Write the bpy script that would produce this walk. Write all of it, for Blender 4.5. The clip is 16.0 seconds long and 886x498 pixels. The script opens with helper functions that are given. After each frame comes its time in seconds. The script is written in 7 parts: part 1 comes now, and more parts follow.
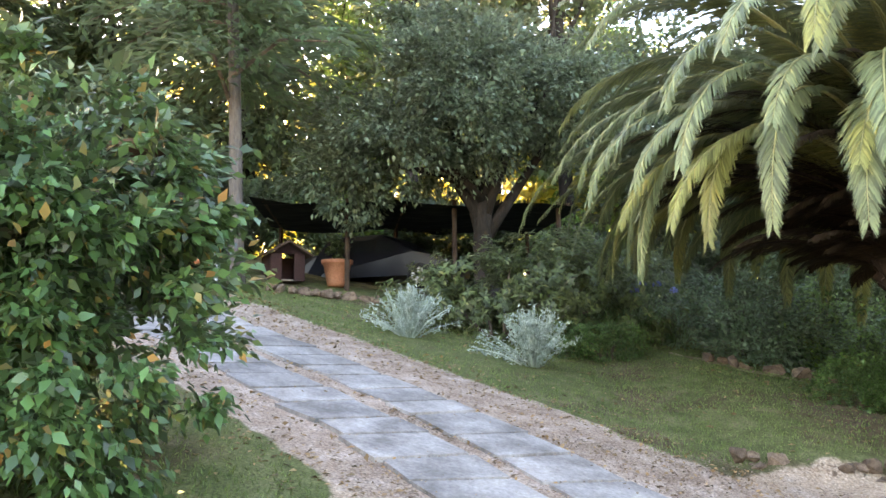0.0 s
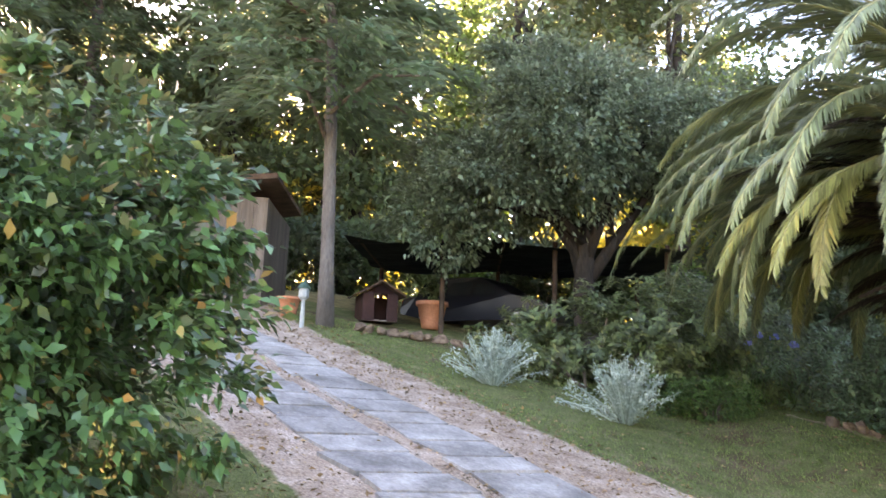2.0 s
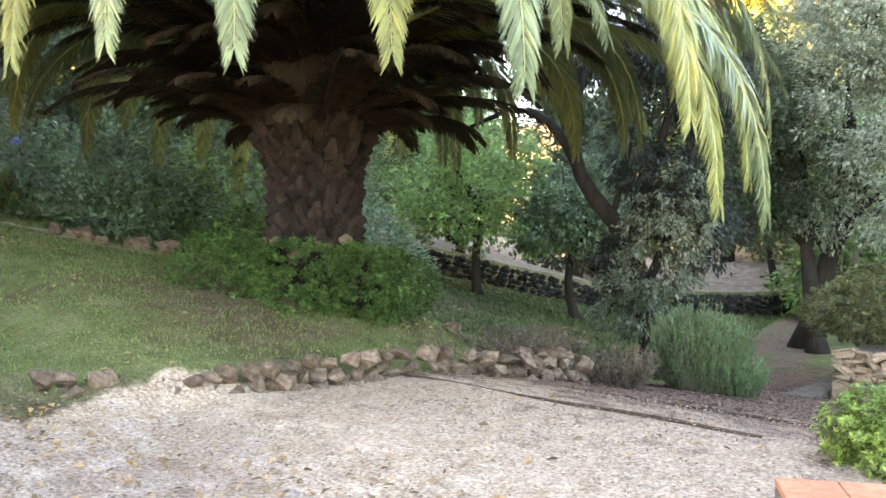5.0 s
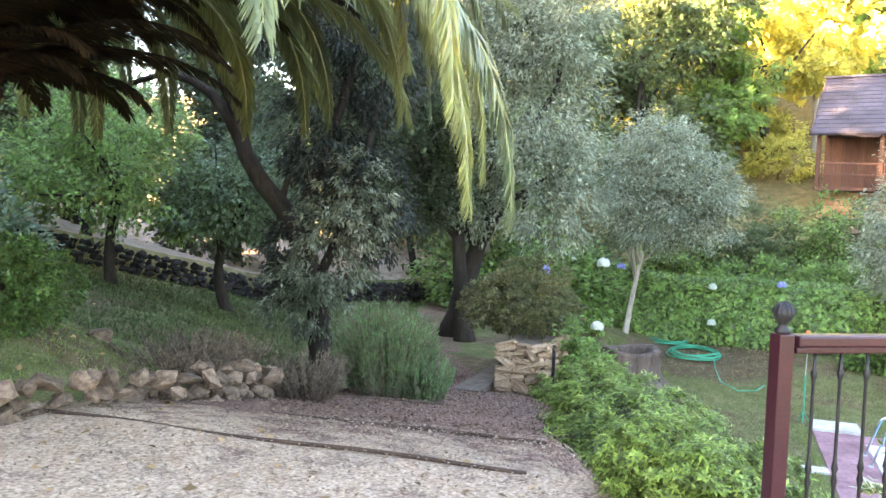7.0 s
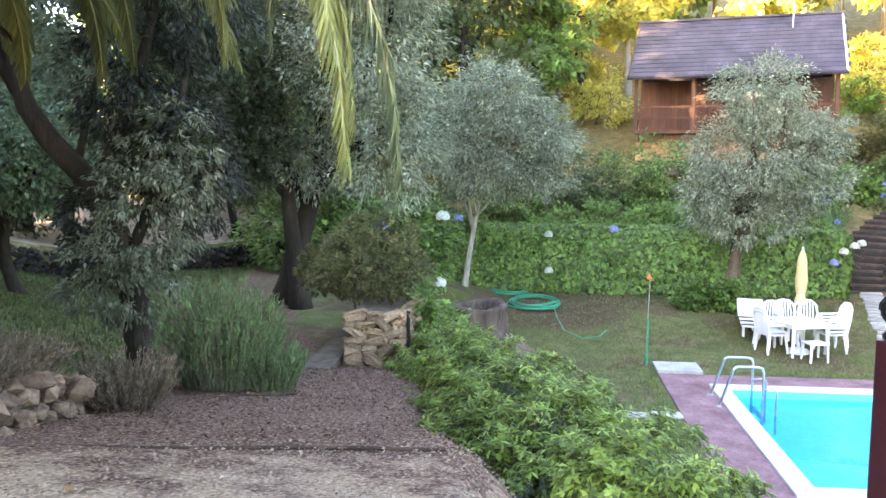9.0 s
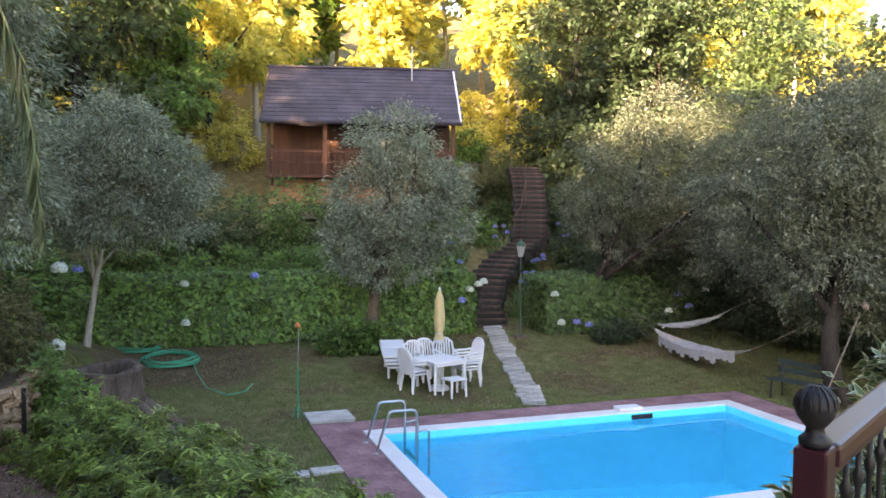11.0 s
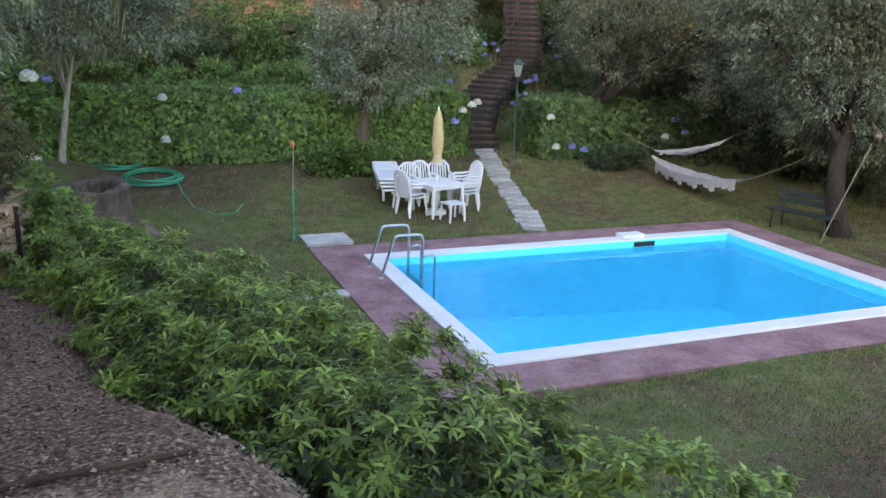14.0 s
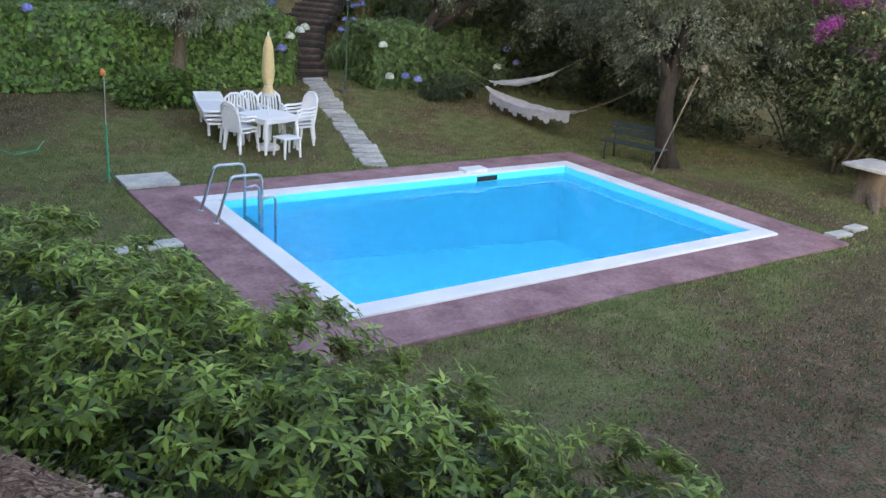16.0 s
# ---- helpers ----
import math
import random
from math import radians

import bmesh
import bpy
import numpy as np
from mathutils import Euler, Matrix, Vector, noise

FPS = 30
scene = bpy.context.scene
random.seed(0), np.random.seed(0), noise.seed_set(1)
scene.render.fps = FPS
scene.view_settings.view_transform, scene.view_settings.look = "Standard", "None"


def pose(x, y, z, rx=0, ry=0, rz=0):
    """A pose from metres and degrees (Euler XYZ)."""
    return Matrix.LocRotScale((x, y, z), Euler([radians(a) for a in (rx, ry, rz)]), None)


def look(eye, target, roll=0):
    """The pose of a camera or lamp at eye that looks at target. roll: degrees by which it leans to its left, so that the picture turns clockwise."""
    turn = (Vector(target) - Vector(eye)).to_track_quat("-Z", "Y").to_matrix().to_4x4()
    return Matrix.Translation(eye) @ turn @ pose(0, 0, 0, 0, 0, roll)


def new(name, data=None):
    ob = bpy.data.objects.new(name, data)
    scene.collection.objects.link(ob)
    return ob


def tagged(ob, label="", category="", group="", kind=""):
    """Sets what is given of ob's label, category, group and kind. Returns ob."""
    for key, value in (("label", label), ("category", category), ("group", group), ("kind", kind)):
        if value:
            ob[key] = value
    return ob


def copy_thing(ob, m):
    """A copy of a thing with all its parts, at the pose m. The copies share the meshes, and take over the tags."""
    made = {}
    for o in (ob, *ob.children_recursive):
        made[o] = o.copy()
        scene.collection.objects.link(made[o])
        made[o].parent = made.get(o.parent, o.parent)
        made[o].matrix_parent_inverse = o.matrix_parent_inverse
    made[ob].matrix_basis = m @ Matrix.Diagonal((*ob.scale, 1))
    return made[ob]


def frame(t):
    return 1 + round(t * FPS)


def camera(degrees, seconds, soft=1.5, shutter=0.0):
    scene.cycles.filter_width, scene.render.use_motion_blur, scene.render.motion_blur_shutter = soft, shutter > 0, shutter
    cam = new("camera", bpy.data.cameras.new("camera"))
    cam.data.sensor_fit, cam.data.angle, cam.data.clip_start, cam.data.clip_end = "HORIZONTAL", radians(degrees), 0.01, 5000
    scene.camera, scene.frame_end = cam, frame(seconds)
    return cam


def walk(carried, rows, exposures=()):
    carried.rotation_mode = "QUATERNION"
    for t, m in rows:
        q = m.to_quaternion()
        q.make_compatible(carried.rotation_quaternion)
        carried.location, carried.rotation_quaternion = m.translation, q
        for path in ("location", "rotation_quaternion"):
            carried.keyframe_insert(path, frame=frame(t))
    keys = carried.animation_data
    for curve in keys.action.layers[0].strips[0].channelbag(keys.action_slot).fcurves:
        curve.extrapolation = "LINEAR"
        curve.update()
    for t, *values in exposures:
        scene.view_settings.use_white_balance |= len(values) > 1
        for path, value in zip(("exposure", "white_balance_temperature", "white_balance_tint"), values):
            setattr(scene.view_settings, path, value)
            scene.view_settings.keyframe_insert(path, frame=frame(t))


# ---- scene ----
cam = camera(56.2, 16.0, shutter=0.12)
PATH = [
    (0, (1.0, -14.517, 4.043), (-0.971, -14.306, 4.305), -0.37),
    (0.5, (0.822, -14.36, 4.064), (-1.146, -14.263, 4.404), 2.53),
    (1, (0.698, -14.181, 4.114), (-1.244, -14.197, 4.589), 3.46),
    (1.5, (0.472, -14.065, 4.133), (-1.436, -14.249, 4.703), 4.99),
    (2, (0.257, -13.883, 4.094), (-1.707, -13.969, 4.459), 2.24),
    (2.5, (0.042, -13.642, 4.088), (-1.942, -13.483, 4.285), 3.02),
    (3, (-0.094, -13.445, 4.072), (-2.022, -12.918, 4.11), 3.57),
    (3.5, (-0.412, -13.247, 4.085), (-2.237, -12.435, 3.983), 2.28),
    (4, (-0.749, -13.01, 4.105), (-2.461, -11.985, 3.977), 1.09),
    (4.5, (-1.077, -12.845, 4.122), (-2.654, -11.619, 4.032), 0.42),
    (5, (-1.413, -12.675, 4.172), (-2.811, -11.246, 4.097), -0.2),
    (5.2, (-1.52, -12.571, 4.164), (-2.86, -11.088, 4.065), -0.14),
    (7.3, (-2.848, -11.798, 4.241), (-3.421, -9.885, 4.134), 2.2),
    (7.5, (-2.915, -11.684, 4.232), (-3.452, -9.761, 4.115), 1.9),
    (8, (-3.121, -11.331, 4.253), (-3.494, -9.373, 4.085), -0.3),
    (8.2, (-3.184, -11.238, 4.246), (-3.528, -9.279, 4.031), 0.2),
    (10.3, (-3.636, -9.979, 4.266), (-3.399, -7.995, 4.164), -0.1),
    (10.5, (-3.617, -9.964, 4.284), (-3.268, -7.996, 4.217), 0.6),
    (11, (-3.74, -9.794, 4.268), (-3.08, -7.909, 4.168), 0.4),
    (11.5, (-3.889, -9.684, 4.267), (-3.071, -7.872, 4.047), 2.0),
    (12, (-3.903, -9.502, 4.23), (-3.011, -7.735, 3.943), 1.1),
    (12.5, (-3.919, -9.357, 4.196), (-2.969, -7.642, 3.802), 2.0),
    (13, (-4.052, -9.25, 4.185), (-2.998, -7.616, 3.717), 2.3),
    (13.5, (-4.182, -9.09, 4.165), (-3.291, -7.379, 3.636), 2.5),
    (14, (-4.193, -8.794, 4.116), (-3.467, -7.003, 3.599), 1.9),
    (14.5, (-4.272, -8.566, 4.092), (-3.44, -6.837, 3.527), 2.5),
    (15, (-4.263, -8.389, 4.074), (-3.256, -6.77, 3.472), 3.0),
    (15.5, (-4.239, -8.074, 4.106), (-3.158, -6.527, 3.445), 3.5),
    (16, (-4.272, -7.862, 4.074), (-3.177, -6.325, 3.414), 4.3),
]
EXPOSURES = [(0, 4.6, 7450, 26), (0.7, 4.65, 7400, 26), (1.5, 4.42, 7300, 31), (2, 4.58, 7300, 32), (2.5, 4.9, 7350, 29), (3, 4.95, 7450, 27), (4.2, 5.0, 7500, 23), (5.2, 5.15, 7500, 22), (7.5, 4.98, 7050, 22), (8.2, 4.88, 7050, 22), (10.3, 4.2, 7250, 24), (11, 3.5, 7200, 25), (12, 3.66, 7200, 27), (14, 3.62, 7200, 20), (16, 3.62, 7300, 20)]
walk(cam, [(t, look(eye, target, roll)) for t, eye, target, roll in PATH], EXPOSURES)

# ---- world, sun ----
SUN_ELEV, SUN_AZ = radians(13.0), radians(228.0)   # azimuth from +y, clockwise: low in the west
sun_dir = Vector((math.sin(SUN_AZ) * math.cos(SUN_ELEV), math.cos(SUN_AZ) * math.cos(SUN_ELEV), math.sin(SUN_ELEV)))
world = bpy.data.worlds.new("world")
scene.world = world
world.use_nodes = True
wn, wl = world.node_tree.nodes, world.node_tree.links
sky = wn.new("ShaderNodeTexSky")
sky.sky_type, sky.sun_disc = "NISHITA", False
sky.sun_elevation, sky.sun_rotation = SUN_ELEV, SUN_AZ
wn["Background"].inputs["Strength"].default_value = 0.088
wl.new(sky.outputs["Color"], wn["Background"].inputs["Color"])
sun = new("sun", bpy.data.lights.new("sun", "SUN"))
sun.data.energy, sun.data.angle, sun.data.color = 5.0, radians(0.5), (1.0, 0.79, 0.48)
sun.matrix_world = look((0, 0, 40), Vector((0, 0, 40)) - sun_dir)

# ---- materials ----
rng = np.random.default_rng(7)


def material(name, rough=0.7, metal=0.0, spec=0.3):
    m = bpy.data.materials.new(name)
    m.use_nodes = True
    b = m.node_tree.nodes["Principled BSDF"]
    b.inputs["Roughness"].default_value, b.inputs["Metallic"].default_value = rough, metal
    b.inputs["Specular IOR Level"].default_value = spec
    return m, m.node_tree.nodes, m.node_tree.links, b


def noise_node(n, l, scale, detail=5.0, rough=0.6, coord="Object", stretch=None):
    tc = n.new("ShaderNodeTexCoord")
    t = n.new("ShaderNodeTexNoise")
    t.inputs["Scale"].default_value, t.inputs["Detail"].default_value, t.inputs["Roughness"].default_value = scale, detail, rough
    if stretch:
        mp = n.new("ShaderNodeMapping")
        mp.inputs["Scale"].default_value = stretch
        l.new(tc.outputs[coord], mp.inputs["Vector"])
        l.new(mp.outputs["Vector"], t.inputs["Vector"])
    else:
        l.new(tc.outputs[coord], t.inputs["Vector"])
    return t


def ramp(n, l, fac, stops):
    r = n.new("ShaderNodeValToRGB")
    el = r.color_ramp.elements
    while len(el) < len(stops):
        el.new(0.5)
    for e, (p, c) in zip(el, stops):
        e.position, e.color = p, (*c, 1)
    l.new(fac, r.inputs["Fac"])
    return r


def mix(n, l, a, b, fac, kind="MIX"):
    m = n.new("ShaderNodeMix")
    m.data_type, m.blend_type = "RGBA", kind
    for sock, v in ((m.inputs[6], a), (m.inputs[7], b), (m.inputs[0], fac)):
        if isinstance(v, (tuple, list)):
            sock.default_value = (*v, 1)
        elif isinstance(v, (int, float)):
            sock.default_value = v
        else:
            l.new(v, sock)
    return m.outputs[2]


def bump(n, l, b, height, strength=0.5, dist=0.02):
    k = n.new("ShaderNodeBump")
    k.inputs["Strength"].default_value, k.inputs["Distance"].default_value = strength, dist
    l.new(height, k.inputs["Height"])
    l.new(k.outputs["Normal"], b.inputs["Normal"])


def surface(name, c1, c2, scale=3.0, fine=40.0, rough=0.8, bump_s=0.4, bump_d=0.01, metal=0.0, spec=0.3, per_object=0.0, stretch=None, per_island=0.0):
    """A plain weathered surface: two colours by coarse noise, darkened by fine grain, with relief."""
    m, n, l, b = material(name, rough, metal, spec)
    a = noise_node(n, l, scale, stretch=stretch)
    g = noise_node(n, l, fine, 3.0, stretch=stretch)
    r = ramp(n, l, a.outputs["Fac"], [(0.32, c1), (0.68, c2)])
    gr = ramp(n, l, g.outputs["Fac"], [(0.3, (0.72, 0.72, 0.72)), (0.7, (1.12, 1.12, 1.12))])
    col = mix(n, l, r.outputs["Color"], gr.outputs["Color"], 1.0, "MULTIPLY")
    for amount, node, out in ((per_object, "ShaderNodeObjectInfo", "Random"), (per_island, "ShaderNodeNewGeometry", "Random Per Island")):
        if amount:
            o = n.new(node)
            v = ramp(n, l, o.outputs[out], [(0.0, (1 - amount,) * 3), (1.0, (1 + amount * 0.6,) * 3)])
            col = mix(n, l, col, v.outputs["Color"], 1.0, "MULTIPLY")
    l.new(col, b.inputs["Base Color"])
    bump(n, l, b, g.outputs["Fac"], bump_s, bump_d)
    return m


def foliage(name, colours, rough=0.45, through_light=0.3, spec=0.4):
    """Leaves: a colour for each leaf out of a range, some light passing through."""
    m, n, l, b = material(name, rough, 0.0, spec)
    geo = n.new("ShaderNodeNewGeometry")
    r = ramp(n, l, geo.outputs["Random Per Island"], colours)
    big = noise_node(n, l, 1.1, 2.0)
    v = ramp(n, l, big.outputs["Fac"], [(0.3, (0.7, 0.75, 0.7)), (0.7, (1.2, 1.15, 1.1))])
    col = mix(n, l, r.outputs["Color"], v.outputs["Color"], 1.0, "MULTIPLY")
    l.new(col, b.inputs["Base Color"])
    t = n.new("ShaderNodeBsdfTranslucent")
    l.new(mix(n, l, col, (1.0, 1.0, 0.55), 0.25), t.inputs["Color"])
    ms = n.new("ShaderNodeMixShader")
    ms.inputs[0].default_value = through_light
    l.new(b.outputs[0], ms.inputs[1])
    l.new(t.outputs[0], ms.inputs[2])
    l.new(ms.outputs[0], n["Material Output"].inputs["Surface"])
    return m


def leafcol(base, spread=0.45, tip=None):
    lo = tuple(c * (1 - min(1.25 * spread, 0.85)) for c in base)
    hi = tuple(min(c * (1 + 1.1 * spread), 1) for c in base)
    return [(0.0, lo), (0.55, base), (0.93, hi), (1.0, tip or hi)]


M = {}
M["camellia"] = foliage("camellia_leaf", leafcol((0.07, 0.15, 0.048), 0.62, (0.42, 0.2, 0.06)), 0.3, 0.15, 0.5)
M["laurel"] = foliage("laurel_leaf", leafcol((0.18, 0.27, 0.052), 0.68, (0.46, 0.5, 0.12)), 0.42, 0.3, 0.35)
M["oak"] = foliage("oak_leaf", leafcol((0.075, 0.12, 0.05), 0.5), 0.5, 0.35)
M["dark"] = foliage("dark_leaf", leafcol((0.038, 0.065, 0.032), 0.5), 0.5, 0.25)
M["conifer"] = foliage("conifer_needle", leafcol((0.05, 0.105, 0.045), 0.5), 0.6, 0.35)
M["olive"] = foliage("olive_leaf", leafcol((0.145, 0.168, 0.125), 0.6, (0.36, 0.39, 0.33)), 0.6, 0.25, 0.2)
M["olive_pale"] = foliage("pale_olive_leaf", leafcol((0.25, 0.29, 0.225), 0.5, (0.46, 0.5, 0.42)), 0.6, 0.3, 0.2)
M["oak_grey"] = foliage("oak_leaf_grey", leafcol((0.1, 0.145, 0.092), 0.55, (0.26, 0.32, 0.22)), 0.45, 0.25, 0.4)
M["dark_grey"] = foliage("dark_grey_leaf", leafcol((0.024, 0.03, 0.026), 0.5, (0.13, 0.155, 0.14)), 0.55, 0.1, 0.2)
M["shrub_blue"] = foliage("bluish_shrub_leaf", leafcol((0.12, 0.2, 0.115), 0.55, (0.26, 0.36, 0.24)), 0.4, 0.25, 0.45)
M["rhodo"] = foliage("rhododendron_leaf", leafcol((0.085, 0.12, 0.04), 0.55, (0.24, 0.24, 0.09)), 0.4, 0.3, 0.45)
M["hedge_dark"] = foliage("hydrangea_leaf_dark", leafcol((0.075, 0.14, 0.045), 0.5, (0.18, 0.26, 0.08)), 0.4, 0.25)
M["agap_light"] = foliage("pale_strap_leaf", leafcol((0.27, 0.33, 0.085), 0.5, (0.5, 0.52, 0.2)), 0.4, 0.3)
M["pebble"] = foliage("pebble_chip", leafcol((0.29, 0.22, 0.165), 0.35, (0.36, 0.28, 0.215)), 0.9, 0.0, 0.15)
# grass green darkened so that the tree shade sits in its colour
M["shade_darkened_grass"] = foliage("shade_darkened_grass_blade", leafcol((0.055, 0.095, 0.032), 0.5), 0.7, 0.2, 0.1)
M["dry_grass"] = foliage("dry_grass_blade", leafcol((0.15, 0.105, 0.06), 0.65, (0.38, 0.29, 0.18)), 0.85, 0.1, 0.1)
M["hedge"] = foliage("hydrangea_leaf", leafcol((0.115, 0.215, 0.05), 0.65, (0.28, 0.4, 0.09)), 0.4, 0.3)
M["brown_hedge"] = foliage("hedge_leaf_bronzed", leafcol((0.12, 0.12, 0.045), 0.5, (0.25, 0.18, 0.06)), 0.5, 0.25)
M["box"] = foliage("box_leaf", leafcol((0.065, 0.145, 0.032), 0.55, (0.24, 0.2, 0.06)), 0.4, 0.25)
M["light"] = foliage("light_green_leaf", leafcol((0.14, 0.26, 0.06), 0.5), 0.5, 0.4)
# low sunlight on the hill is put into this bright yellow leaf colour
M["yellow"] = foliage("sun_coloured_hill_leaf", leafcol((0.66, 0.62, 0.17), 0.25, (0.76, 0.66, 0.2)), 0.6, 0.55)
M["agap"] = foliage("strap_leaf", leafcol((0.1, 0.19, 0.06), 0.5), 0.35, 0.25, 0.5)
M["silver"] = foliage("silver_leaf", leafcol((0.36, 0.43, 0.38), 0.3), 0.7, 0.15)
M["palm"] = foliage("palm_leaflet", leafcol((0.15, 0.185, 0.085), 0.4, (0.33, 0.34, 0.15)), 0.42, 0.1, 0.4)
M["palm_yellow"] = foliage("palm_leaflet_yellowing", leafcol((0.27, 0.285, 0.095), 0.35, (0.5, 0.4, 0.12)), 0.42, 0.3)
# dry leaflet brown, taken darker to carry the shade under the crown
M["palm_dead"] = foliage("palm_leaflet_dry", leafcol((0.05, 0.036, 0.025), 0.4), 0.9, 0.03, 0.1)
M["rosemary"] = foliage("rosemary_leaf", leafcol((0.085, 0.17, 0.06), 0.45), 0.55, 0.2)
M["heather"] = foliage("dry_heather", leafcol((0.15, 0.11, 0.08), 0.5), 0.8, 0.15)
M["grass"] = foliage("grass_blade", leafcol((0.2, 0.2, 0.085), 0.5, (0.4, 0.33, 0.2)), 0.8, 0.15, 0.1)
M["fresh_grass"] = foliage("fresh_grass_blade", leafcol((0.17, 0.235, 0.07), 0.32, (0.28, 0.29, 0.13)), 0.8, 0.25, 0.1)
M["chips"] = foliage("bark_chip", leafcol((0.15, 0.097, 0.072), 0.6, (0.35, 0.26, 0.2)), 0.9, 0.0, 0.15)
M["litter"] = foliage("dry_leaf", leafcol((0.28, 0.17, 0.08), 0.5, (0.45, 0.3, 0.15)), 0.8, 0.1)
M["purple"] = foliage("purple_petal", leafcol((0.36, 0.05, 0.36), 0.4), 0.6, 0.3)
M["blueflower"] = foliage("blue_petal", leafcol((0.24, 0.26, 0.7), 0.3), 0.6, 0.25)
M["whiteflower"] = foliage("white_petal", leafcol((0.7, 0.74, 0.72), 0.12), 0.6, 0.25)


def variegated():
    m, n, l, b = material("variegated_leaf", 0.4, 0.0, 0.45)
    at = n.new("ShaderNodeAttribute")
    at.attribute_name = "rim"
    geo = n.new("ShaderNodeNewGeometry")
    green = ramp(n, l, geo.outputs["Random Per Island"], leafcol((0.075, 0.125, 0.045), 0.5))
    nz = noise_node(n, l, 45.0, 2.0)
    add = n.new("ShaderNodeMath")
    add.operation = "MULTIPLY_ADD"
    l.new(nz.outputs["Fac"], add.inputs[0])
    add.inputs[1].default_value = 0.5
    l.new(at.outputs["Fac"], add.inputs[2])
    k = ramp(n, l, add.outputs[0], [(0.74, (0, 0, 0)), (0.86, (1, 1, 1))])
    l.new(mix(n, l, green.outputs["Color"], (0.42, 0.44, 0.25), k.outputs["Color"]), b.inputs["Base Color"])
    return m


M["variegated"] = variegated()
M["bark"] = surface("bark", (0.10, 0.075, 0.055), (0.2, 0.16, 0.12), 3.0, 30.0, 0.95, 1.0, 0.03, stretch=(1, 1, 0.25))
M["bark_pale"] = surface("pale_bark", (0.3, 0.27, 0.23), (0.5, 0.47, 0.41), 3.0, 22.0, 0.95, 0.8, 0.02, stretch=(1, 1, 0.3))
M["stump"] = surface("weathered_stump", (0.06, 0.043, 0.033), (0.2, 0.15, 0.12), 5.0, 22.0, 0.95, 1.0, 0.05, stretch=(1, 1, 0.3))
M["bark_dark"] = surface("dark_bark", (0.02, 0.016, 0.013), (0.055, 0.044, 0.035), 3.0, 25.0, 0.95, 1.0, 0.03, stretch=(1, 1, 0.3))
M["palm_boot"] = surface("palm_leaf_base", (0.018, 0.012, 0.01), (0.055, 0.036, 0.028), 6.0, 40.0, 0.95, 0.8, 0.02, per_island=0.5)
M["rib"] = surface("palm_rib", (0.24, 0.25, 0.1), (0.38, 0.36, 0.16), 4.0, 30.0, 0.5, 0.2, 0.005)
M["stone"] = surface("field_stone", (0.12, 0.078, 0.052), (0.34, 0.24, 0.165), 4.0, 30.0, 0.92, 0.8, 0.02, per_object=0.4)
M["stone_grey"] = surface("grey_stone", (0.3, 0.29, 0.27), (0.5, 0.48, 0.45), 5.0, 40.0, 0.92, 0.6, 0.015, per_object=0.25)
M["stone_dark"] = surface("dark_stone", (0.018, 0.016, 0.014), (0.055, 0.05, 0.044), 4.0, 30.0, 0.95, 0.8, 0.02, per_object=0.3)
M["ochre"] = surface("ochre_stone", (0.27, 0.17, 0.1), (0.46, 0.33, 0.21), 3.0, 30.0, 0.92, 0.7, 0.02, per_object=0.35)
M["mortar"] = surface("wall_earth", (0.1, 0.075, 0.055), (0.2, 0.155, 0.11), 6.0, 40.0, 0.95)
M["slab"] = surface("slate_slab", (0.165, 0.148, 0.13), (0.42, 0.385, 0.345), 2.2, 25.0, 0.8, 0.35, 0.008, per_object=0.22)
M["concrete"] = surface("pale_concrete", (0.42, 0.4, 0.38), (0.6, 0.58, 0.54), 3.0, 35.0, 0.9, 0.3, 0.006, per_object=0.12)
M["coping"] = surface("white_coping", (0.66, 0.67, 0.68), (0.8, 0.8, 0.81), 1.2, 300.0, 0.6, 0.15, 0.004)
M["deck"] = surface("red_concrete_deck", (0.19, 0.1, 0.108), (0.37, 0.215, 0.222), 1.6, 18.0, 0.9, 0.4, 0.006)
M["basin"] = surface("blue_basin", (0.04, 0.86, 0.99), (0.04, 0.88, 1.0), 0.4, 400.0, 0.5, 0.0, 0.003)
M["step_stone"] = surface("reddish_step_stone", (0.05, 0.03, 0.025), (0.125, 0.077, 0.062), 4.0, 30.0, 0.92, 0.7, 0.015, per_object=0.35)
M["steel"] = surface("brushed_steel", (0.45, 0.46, 0.48), (0.6, 0.6, 0.62), 4.0, 60.0, 0.3, 0.05, 0.002, 0.9)
M["plastic"] = surface("white_plastic", (0.74, 0.75, 0.77), (0.82, 0.82, 0.83), 2.0, 300.0, 0.4, 0.0, 0.002)
M["canvas"] = surface("cream_canvas", (0.6, 0.46, 0.22), (0.75, 0.6, 0.33), 5.0, 60.0, 0.9, 0.3, 0.005)
M["cotton"] = surface("white_cotton", (0.55, 0.54, 0.56), (0.7, 0.69, 0.7), 8.0, 90.0, 0.95, 0.4, 0.004)
M["hose"] = surface("green_hose", (0.02, 0.26, 0.15), (0.035, 0.36, 0.2), 5.0, 60.0, 0.4, 0.05, 0.002)
M["green_metal"] = surface("green_paint", (0.035, 0.07, 0.052), (0.06, 0.11, 0.08), 5.0, 60.0, 0.5, 0.1, 0.002)
M["dark_green"] = surface("dark_green_wood", (0.018, 0.03, 0.028), (0.035, 0.05, 0.045), 5.0, 60.0, 0.6, 0.2, 0.004)
M["rail_paint"] = surface("maroon_paint", (0.03, 0.007, 0.012), (0.046, 0.011, 0.018), 6.0, 60.0, 0.35, 0.08, 0.002, 0.0, 0.35)
M["iron"] = surface("black_iron", (0.02, 0.02, 0.022), (0.045, 0.043, 0.043), 8.0, 70.0, 0.45, 0.2, 0.003, 0.4)
